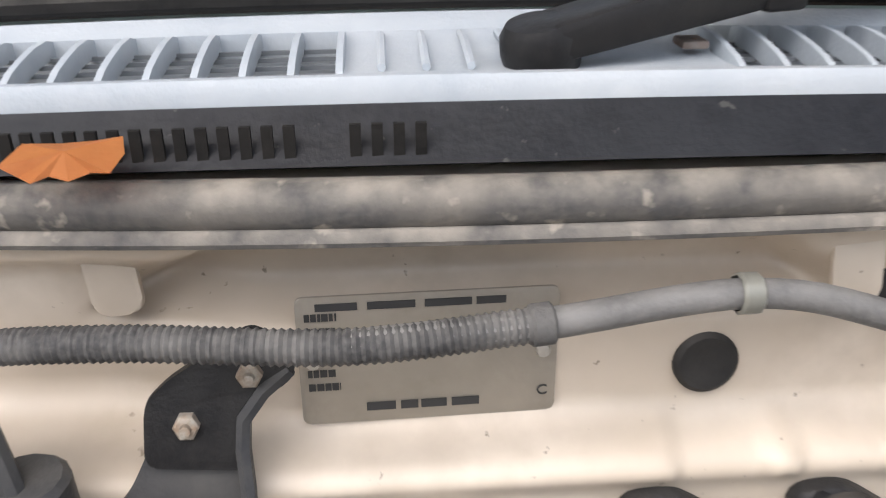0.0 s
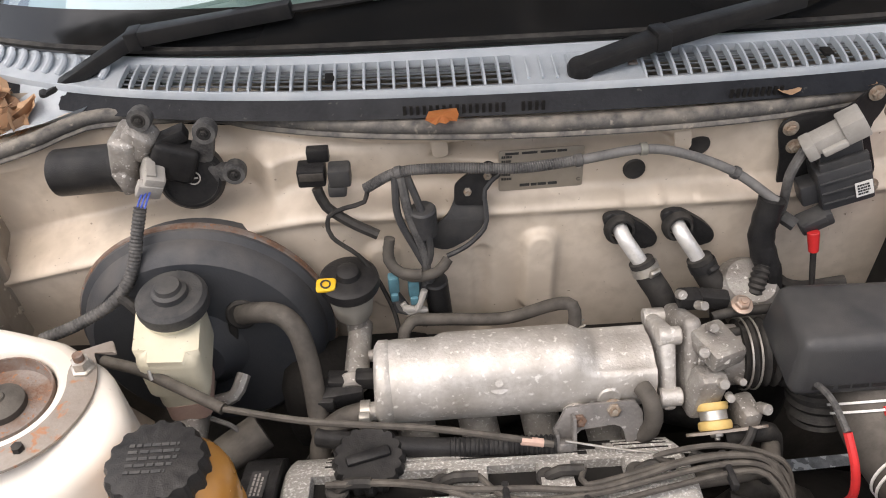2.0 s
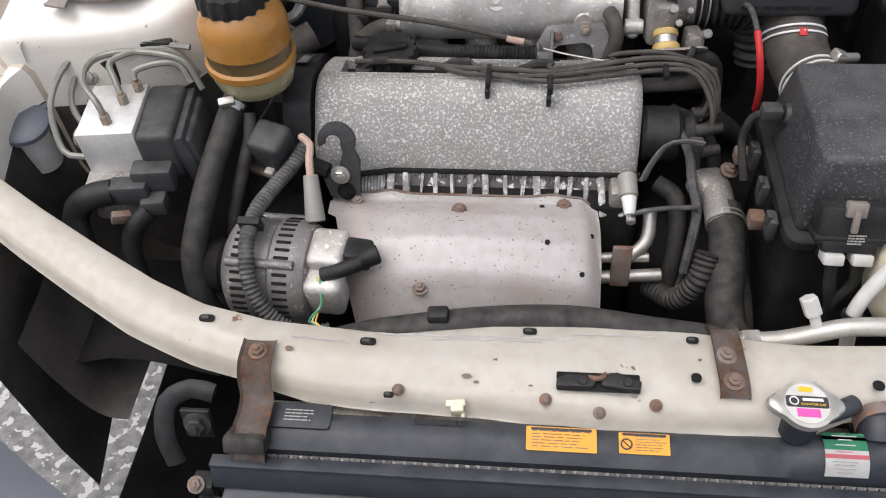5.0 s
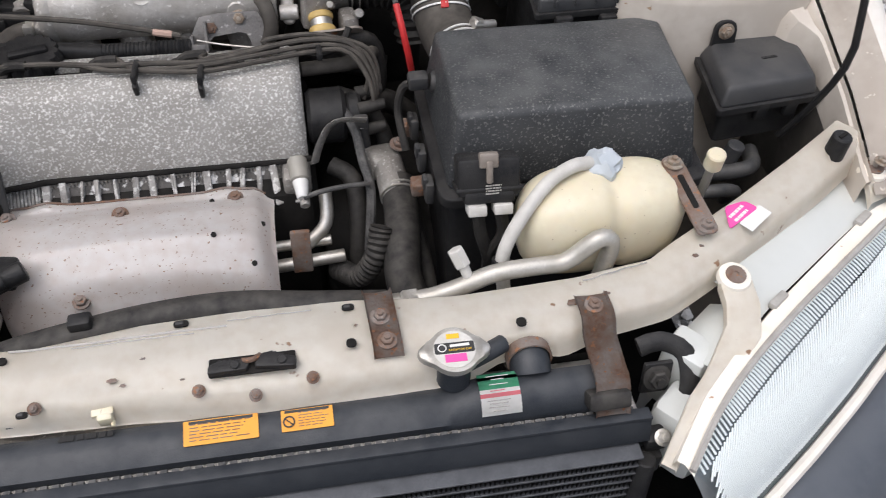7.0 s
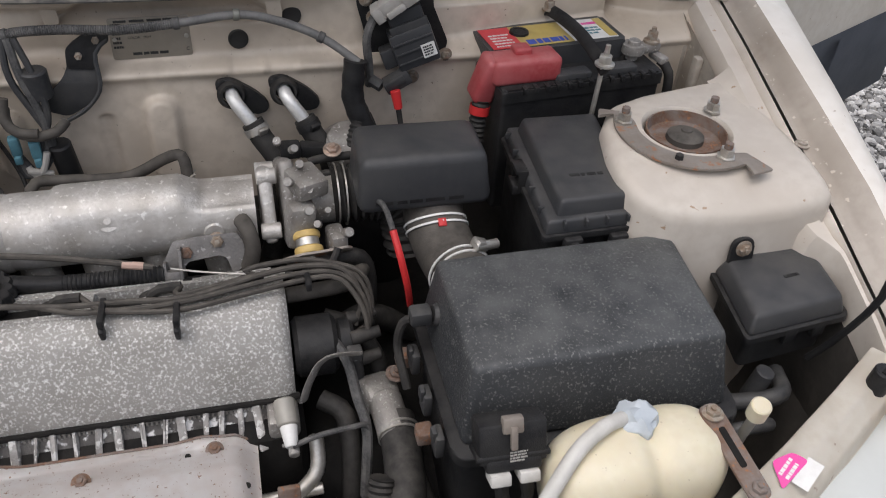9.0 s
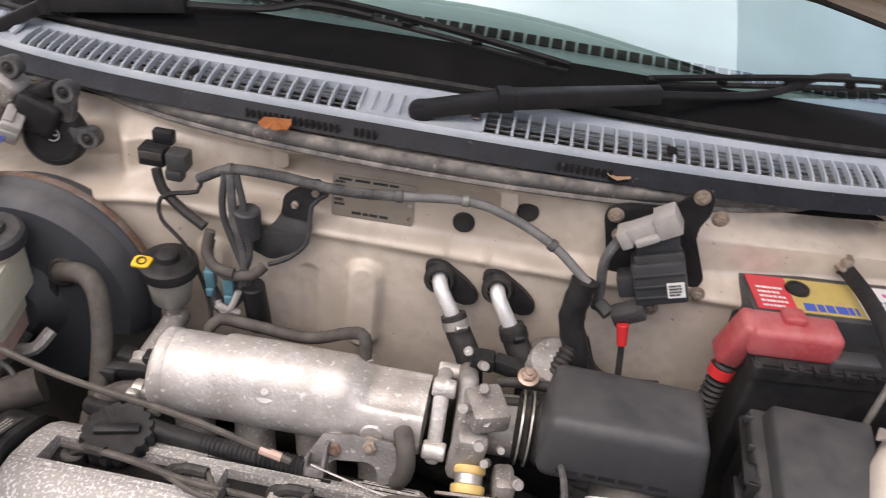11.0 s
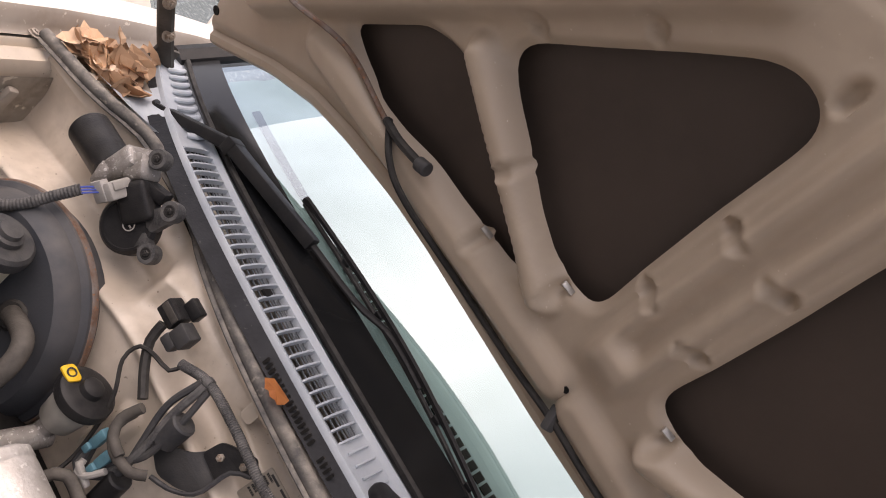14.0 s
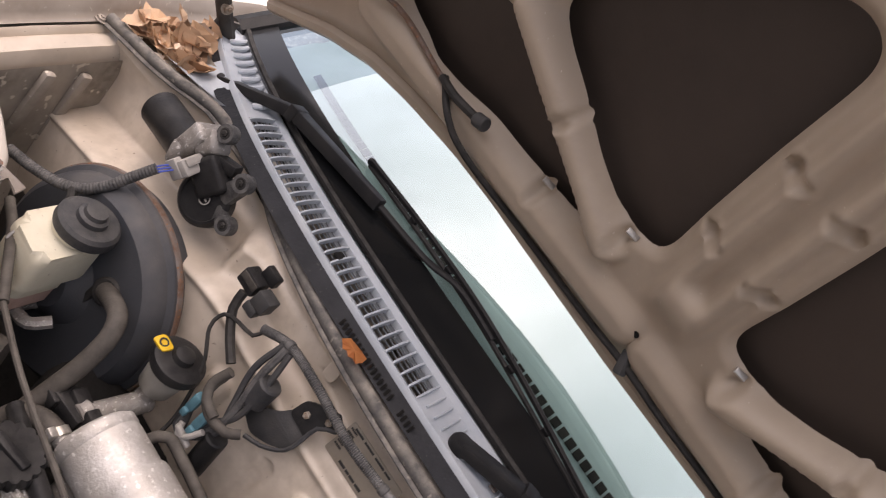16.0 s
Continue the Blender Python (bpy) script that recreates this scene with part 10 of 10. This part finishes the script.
co = thing("condenser", (0.0, -0.56, 0.45), "black condenser with fine fins and flat tubes", "condenser")
bm = BM()
box(bm, (0.002, -0.549, 0.774), (0.735, 0.004, 0.030), turn(-20, 0, 0), 0.001)
box(bm, (0.002, -0.541, 0.787), (0.735, 0.014, 0.004), turn(-10, 0, 0), 0.001)
part("top_rail", bm, M_TANK, co)
for i in range(12):
    bm = BM()
    box(bm, (0.002, -0.562, 0.756 - 0.0148 * i), (0.715, 0.018, 0.0030), None, 0.0008)
    part("tube", bm, M_STEELD, co, smooth=0)
bm = BM()
for i in range(11):
    z = 0.7486 - 0.0148 * i
    for k in range(150):
        x = -0.350 + 0.0047 * k
        add(bm, [(x, -0.570, z - 0.0056), (x + 0.0024, -0.570, z + 0.0056), (x + 0.0024, -0.556, z + 0.0056), (x, -0.556, z - 0.0056)], [(0, 1, 2, 3)])
        add(bm, [(x + 0.0024, -0.570, z + 0.0056), (x + 0.0047, -0.570, z - 0.0056), (x + 0.0047, -0.556, z - 0.0056), (x + 0.0024, -0.556, z + 0.0056)], [(0, 1, 2, 3)])
tagged(part("fins", bm, M_BLACK, co, smooth=0), kind="stuff")
bm = BM()
box(bm, (0.002, -0.551, 0.61), (0.71, 0.004, 0.28))
part("backing", bm, M_DARK, co)
for sg in (-1, 1):
    bm = BM()
    rod(bm, (sg * 0.366, -0.566, 0.745), (sg * 0.366, -0.585, 0.58), 0.010, 12)
    part("end_tube", bm, M_BLACK, co)
    bm = BM()
    box(bm, (sg * 0.378, -0.548, 0.752), (0.022, 0.020, 0.018), None, 0.003)
    box(bm, (sg * 0.376, -0.556, 0.725), (0.020, 0.016, 0.030), None, 0.003)
    part("mount", bm, M_BLACK, co)
    bm = BM()
    hexbolt(bm, (sg * 0.382, -0.556, 0.764), (0, -0.5, 1), 0.006, 0.006)
    part("bolt", bm, M_RUST if sg < 0 else M_STEEL, co)


# rusty straps over the radiator
def strap(x, pts, w, label, bolts):
    ob = thing("radiator_strap", pts[0], label, "bracket", "rusty brackets")
    line = smooth_path(pts, 0.005)
    bm = BM()
    rows = []
    for i, p in enumerate(line):
        d = (line[min(i + 1, len(line) - 1)] - line[max(i - 1, 0)]).normalized()
        n = V(1, 0, 0).cross(d).normalized()
        n = n if n.z > 0 else -n
        rows.append([bm.verts.new(p + V(sx * w / 2, 0, 0) + n * h) for sx, h in ((-1, 0.004), (-0.86, 0.001), (0, 0.0), (0.86, 0.001), (1, 0.004))])
    for a, b in zip(rows, rows[1:]):
        for k in range(4):
            bm.faces.new([a[k], a[k + 1], b[k + 1], b[k]])
    bmesh.ops.solidify(bm, geom=list(bm.faces), thickness=0.0022)
    part("strap", bm, M_RUST, ob)
    for p in bolts:
        bm = BM()
        hexbolt(bm, p, (0, -0.1, 1), 0.0066, 0.006)
        part("bolt", bm, M_RUST, ob)
    return ob


for x in (-0.328, 0.330):
    y, z = support(x)
    strap(x, [(x, -0.436, z + 0.003), (x, -0.462, z + 0.003), (x, -0.474, z - 0.010), (x + 0.003, -0.486, z - 0.022), (x + 0.003, -0.505, z - 0.026), (x + 0.002, -0.520, z - 0.027), (x, -0.540, z - 0.050)], 0.034, "rusty steel strap from support beam to radiator", [(x, -0.450, z + 0.005)])
    bm = BM()
    box(bm, (x - 0.002, -0.524, 0.800), (0.042, 0.030, 0.018), turn(-35, 0, 0), 0.004)
    single("strap_cushion", bm, M_RUB, "dark rubber cushion under the radiator strap", "cushion", "strap cushions")
y, z = support(0.126)
strap(0.126, [(0.124, -0.394, z - 0.012), (0.124, -0.400, z + 0.004), (0.125, -0.420, z + 0.006), (0.127, -0.465, z + 0.003), (0.127, -0.474, z - 0.002)], 0.028, "rusty steel bracket holding the pipe", [(0.127, -0.460, z + 0.005), (0.124, -0.432, z + 0.006)])
for sg in (-1, 1):
    ob = thing("support_hanger", (sg * 0.40, -0.50, 0.78), "black steel hanger at the end of the radiator", "bracket", "hangers")
    bm = BM()
    tube(bm, [(sg * 0.372, -0.482, 0.812), (sg * 0.395, -0.480, 0.816), (sg * 0.418, -0.492, 0.808), (sg * 0.420, -0.515, 0.785), (sg * 0.412, -0.530, 0.755)], 0.010, 8, flat=0.45)
    box(bm, (sg * 0.39, -0.500, 0.785), (0.030, 0.006, 0.040), turn(-10, 0, 0), 0.002)
    part("arm", bm, M_BLACK, ob)
    bm = BM()
    hexbolt(bm, (sg * 0.388, -0.504, 0.790), (0, -1, 0.5), 0.010, 0.010)
    part("bolt", bm, M_RUB, ob)

lt = thing("bonnet_latch", (0.0, -0.462, 0.82), "dark greasy bonnet latch set in the support beam", "latch")
bm = BM()
prism(bm, rect(0.078, 0.019, 0.002), 0.002, pose(0.003, -0.463, 0.8345, 4, 0, 0))
part("opening", bm, M_DARK, lt)
for x0, w, tilt, pts in ((-0.018, 0.038, 3, ((-0.019, -0.006), (0.015, -0.007), (0.019, -0.001), (0.012, 0.006), (0.002, 0.004), (-0.006, 0.007), (-0.018, 0.003))), (0.024, 0.038, -5, ((-0.018, -0.006), (0.018, -0.007), (0.019, 0.004), (0.006, 0.005), (-0.002, 0.010), (-0.012, 0.009), (-0.019, 0.001)))):
    bm = BM()
    prism(bm, rounded(list(pts), 0.002, 2), 0.007, pose(x0, -0.465, 0.835, 4, 0, tilt), 0.0018)
    rod(bm, (x0 + 0.006, -0.466, 0.839), (x0 + 0.006, -0.467, 0.8445), 0.0042, 10)
    part("jaw", bm, M_BLACK, lt, "dark greasy steel jaw")
bm = BM()
tube(bm, [(-0.006, -0.460, 0.839), (0.000, -0.464, 0.8435), (0.006, -0.462, 0.8425), (0.010, -0.456, 0.839)], 0.0026, 8)
part("striker_spring", bm, M_RUST, lt)
lb_ = thing("grille_clip", (-0.130, -0.48, 0.82), "cream plastic clip under the front of the support beam", "clip")
bm = BM()
box(bm, (-0.130, -0.484, 0.810), (0.013, 0.010, 0.016), turn(12, 0, 6), 0.002)
box(bm, (-0.1315, -0.482, 0.8165), (0.019, 0.007, 0.005), turn(12, 0, 6), 0.0015)
part("clip", bm, M_CREAM, lb_)
bm = BM()
rod(bm, (-0.124, -0.486, 0.807), (-0.124, -0.491, 0.806), 0.002, 8)
part("peg", bm, M_CREAM, lb_)

# sticker and rubber stop on the right-hand diagonal
st = thing("inspection_sticker", (0.512, -0.366, 0.863), "pink and white paper sticker on the support beam", "sticker")
SM = facing((0.512, -0.366, 0.8640), (0.78, 0.52, 0.1), (-0.55, 0.80, 0))
bm = BM()
prism(bm, rounded([(-0.024, -0.006), (0.022, -0.010), (0.020, 0.006), (-0.002, 0.016)], 0.005), 0.0008, SM)
part("pink_field", bm, M_PINKL, st)
bm = BM()
prism(bm, rect(0.036, 0.016), 0.0007, SM @ pose(0.008, -0.016, -0.0003))
part("white_field", bm, M_WHITEL, st)
part("print", bars(BM(), SM @ pose(0.002, 0.0, 0.001), 2, 0.026, 0.014, 0.5, 41, 0.0003), M_WHITEL, st)

rsb_ = thing("bonnet_stop", (0.657, -0.297, 0.875), "black rubber bonnet stop on the wing corner", "rubber stop")
bm = BM()
rod(bm, (0.655, -0.296, 0.866), (0.655, -0.298, 0.900), 0.012, 18, 0.011)
part("stop", bm, M_BLACK, rsb_)
bm = BM()
box(bm, (0.655, -0.298, 0.9005), (0.014, 0.004, 0.002), turn(0, 0, 30))
part("slot", bm, M_DARK, rsb_)

# ---- headlamp, bumper ----
hlmp = thing("headlamp", (0.60, -0.42, 0.70), "large clear fluted headlamp with white housing", "headlamp")


LT = (0, 0.12, 0.29, 0.47, 0.69, 0.85, 1)


def lamp_rim(t):
    """The lens's upper edge, from the grille to the wing."""
    return V(interp(t, LT, (0.376, 0.421, 0.476, 0.544, 0.640, 0.706, 0.770)), interp(t, LT, (-0.614, -0.562, -0.516, -0.467, -0.404, -0.362, -0.338)), interp(t, LT, (0.806, 0.816, 0.8215, 0.8236, 0.8263, 0.828, 0.826)))


def lamp_foot(t):
    """The lens's lower edge above the bumper."""
    return V(interp(t, LT, (0.428, 0.485, 0.556, 0.628, 0.722, 0.785, 0.816)), interp(t, LT, (-0.640, -0.604, -0.560, -0.512, -0.444, -0.378, -0.325)), interp(t, LT, (0.690, 0.695, 0.700, 0.703, 0.710, 0.724, 0.756)))


def lens_at(t, s, wave=0.0):
    a, c = lamp_rim(t), lamp_foot(t)
    b = V(a.x + (c.x - a.x) * 0.80, a.y + (c.y - a.y) * 0.80, a.z + (c.z - a.z) * 0.22)
    p = a * (1 - s) ** 2 + b * 2 * s * (1 - s) + c * s * s
    if wave and 0.03 < s < 0.97:
        p += V(0.35, -0.45, 0.82) * wave * math.cos(2 * math.pi * 88 * (t + (0.03 * s if s > 0.2 else 0.006)))
    return p


bm = BM()
grid(bm, steps(0, 1, 60), [0, 0.02, 0.05, 0.12, 0.19, 0.20, 0.3, 0.4, 0.5, 0.6, 0.7, 0.8, 0.9, 0.96, 1.0], lambda t, s: lens_at(t, s))
part("lens", bm, M_LENS, hlmp, "clear fluted lens", smooth=60).visible_shadow = False
# White tubes stand for the bright lines refracted by the flutes.
for i in range(116):
    t0 = 0.012 + 1.14 * i / 115
    run = [(t0 - 0.26 * (q - 0.20) / 0.76, q) for q in steps(0.20, 0.96, 9)]
    run = [(a, q) for a, q in run if 0.004 < a < 0.93]
    if len(run) > 1:
        bm = BM()
        tube(bm, [lens_at(a, q) + V(-0.002, 0.0025, -0.001) for a, q in run], 0.00115, 5, 0.05)
        part("flute", bm, M_FLUTE, hlmp, smooth=60)
    if t0 < 0.93:
        bm = BM()
        tube(bm, [lens_at(t0 + 0.012 * (1 - 5 * q), q) + V(-0.002, 0.0025, -0.001) for q in (0.02, 0.10, 0.18)], 0.0014, 5, 0.05)
        part("flute", bm, M_FLUTE, hlmp, smooth=60)
bm = BM()
grid(bm, steps(0, 1, 20), steps(0, 1, 8), lambda t, s: lens_at(t, 0.04 + s * 0.92) + V(-0.014, 0.020, -0.012) * smoothstep(0, 0.2, t) - V(0, 0, 0.004 + 0.026 * math.sin(math.pi * s)))
part("reflector", bm, M_LINER, hlmp, smooth=60)
bm = BM()
grid(bm, steps(0, 1, 30), [0, 1, 2, 3], lambda t, v: [lamp_rim(t) + V(0.003, -0.004, -0.004), lamp_rim(t) + V(-0.004, 0.005, 0.003), lamp_rim(t) + V(-0.013, 0.015, 0.003) * (0.7 + 0.3 * t), lamp_rim(t) + V(-0.015, 0.018, -0.012) * (0.7 + 0.3 * t)][v])
part("rim", bm, M_BEAM, hlmp, "cream rim along the lens", smooth=50)
bm = BM()
grid(bm, steps(0.40, 0.97, 20), [0, 1, 2, 3, 4], lambda t, v: [lamp_rim(t) + V(-0.013, 0.016, -0.003), lamp_rim(t) + V(-0.020, 0.026, 0.001), lamp_rim(t) + V(-0.038, 0.054, 0.004), lamp_rim(t) + V(-0.058, 0.084, 0.0), lamp_rim(t) + V(-0.064, 0.094, -0.06)][v])
part("housing", bm, M_LAMPBOX, hlmp, "pale grey-white plastic housing", smooth=50)
bm = BM()
grid(bm, steps(0.22, 0.42, 8), [0, 1, 2, 3, 4], lambda t, v: lamp_rim(t) + (V(-0.014, 0.016, -0.008), V(-0.032, 0.036, -0.012), V(-0.050, 0.054, -0.028), V(-0.056, 0.060, -0.075), V(-0.056, 0.058, -0.17))[v])
part("back_shell", bm, M_LAMPBOX, hlmp, "pale moulded back of the lamp", smooth=50)
bm = BM()
tube(bm, [lamp_rim(t) + V(0.001, -0.001, 0.002) for t in steps(0, 1, 12)], 0.0035, 6)
part("seal_lip", bm, M_GREYC, hlmp)
for t in (0.46, 0.80):
    bm = BM()
    box(bm, lamp_rim(t) + V(-0.012, 0.014, 0.003), (0.026, 0.009, 0.008), turn(0, 0, 34), 0.002)
    part("tab", bm, M_GREYC, hlmp, "dirty grey locating tab")
def ear(line, widths, screw):
    """A painted lug: a curved strip with turned-down sides, screwed to the beam."""
    rows, bm = [], BM()
    k = len(line)
    for i, p in enumerate(line):
        p = V(*p)
        d = (V(*line[min(i + 1, k - 1)]) - V(*line[max(i - 1, 0)])).normalized()
        s = d.cross(V(0, 0, 1)).normalized() * (widths[i] / 2)
        rows.append([bm.verts.new(q) for q in (p - s * 1.06 + V(0, 0, -0.010), p - s + V(0, 0, -0.001), p - s * 0.8, p + s * 0.8, p + s + V(0, 0, -0.001), p + s * 1.06 + V(0, 0, -0.010))])
    for a, b in zip(rows, rows[1:]):
        for j in range(5):
            bm.faces.new([a[j], a[j + 1], b[j + 1], b[j]])
    bmesh.ops.solidify(bm, geom=list(bm.faces), thickness=0.002)
    part("mounting_ear", bm, M_BEAM, hlmp, "cream painted lug", smooth=60)
    c = V(*screw)
    bm = BM()
    lathe(bm, [(0, 0.003), (0.012, 0.003), (0.013, 0.002), (0.0162, 0.0015), (0.0172, -0.001), (0.0172, -0.006)], c, (0, -0.15, 1), 28)
    part("ear_boss", bm, M_BEAM, hlmp)
    bm = BM()
    lathe(bm, [(0.0105, 0.003), (0.0105, 0.0045), (0.008, 0.006), (0.003, 0.0055), (0.0025, 0.004), (0, 0.004)], c, (0, -0.15, 1), 20)
    part("screw", bm, M_RUST, hlmp, "rusty screw head")


rim_line = [lamp_rim(t) + V(-0.013, 0.012, 0.001 - 0.012 * smoothstep(0.12, 0.0, t)) for t in (0.24, 0.18, 0.12, 0.06, 0.0)]
ear([(0.484, -0.424, 0.846), (0.484, -0.440, 0.845), (0.484, -0.462, 0.838), (0.476, -0.488, 0.829)] + [tuple(p) for p in rim_line], (0.020, 0.034, 0.034, 0.034, 0.026, 0.020, 0.018, 0.016, 0.014), (0.484, -0.434, 0.846))
ear([(0.698, -0.306, 0.862), (0.698, -0.318, 0.862), (0.700, -0.330, 0.858), (0.704, -0.342, 0.838)], (0.020, 0.032, 0.032, 0.030), (0.698, -0.316, 0.862))
bm = BM()
box(bm, (0.428, -0.485, 0.765), (0.040, 0.045, 0.09), turn(0, 0, 40), 0.006)
box(bm, (0.415, -0.535, 0.735), (0.050, 0.060, 0.09), turn(0, 0, 40), 0.010)
part("back_box", bm, M_LAMPBOX, hlmp)
bp = thing("bumper", (0, -0.66, 0.50), "grey-blue bumper cover with a white strip below the lamp", "bumper")
bm = BM()
tube(bm, [lamp_foot(t) + V(0.004, -0.005, -0.003) for t in steps(0, 0.97, 16)], 0.0068, 8, 0.02)
part("lamp_strip", bm, M_WHITE, bp, "white painted strip")
bm = BM()


def bumper_at(u, v):
    x = -0.86 + 1.72 * u
    y = -0.72 + 0.46 * abs(x) ** 2.6 / 0.86 ** 2.6 * 0.75
    yy, z = ((0.07, 0.63), (0.02, 0.640), (-0.04, 0.62), (-0.07, 0.56), (-0.07, 0.35), (-0.03, 0.25))[v]
    return V(x, y + yy, z + 0.050 * smoothstep(0.30, 0.46, abs(x)) + 0.022 * smoothstep(0.66, 0.82, abs(x)))


grid(bm, steps(0, 1, 40), list(range(6)), bumper_at)
bmesh.ops.solidify(bm, geom=list(bm.faces), thickness=0.004)
part("cover", bm, M_BUMP, bp, smooth=60)
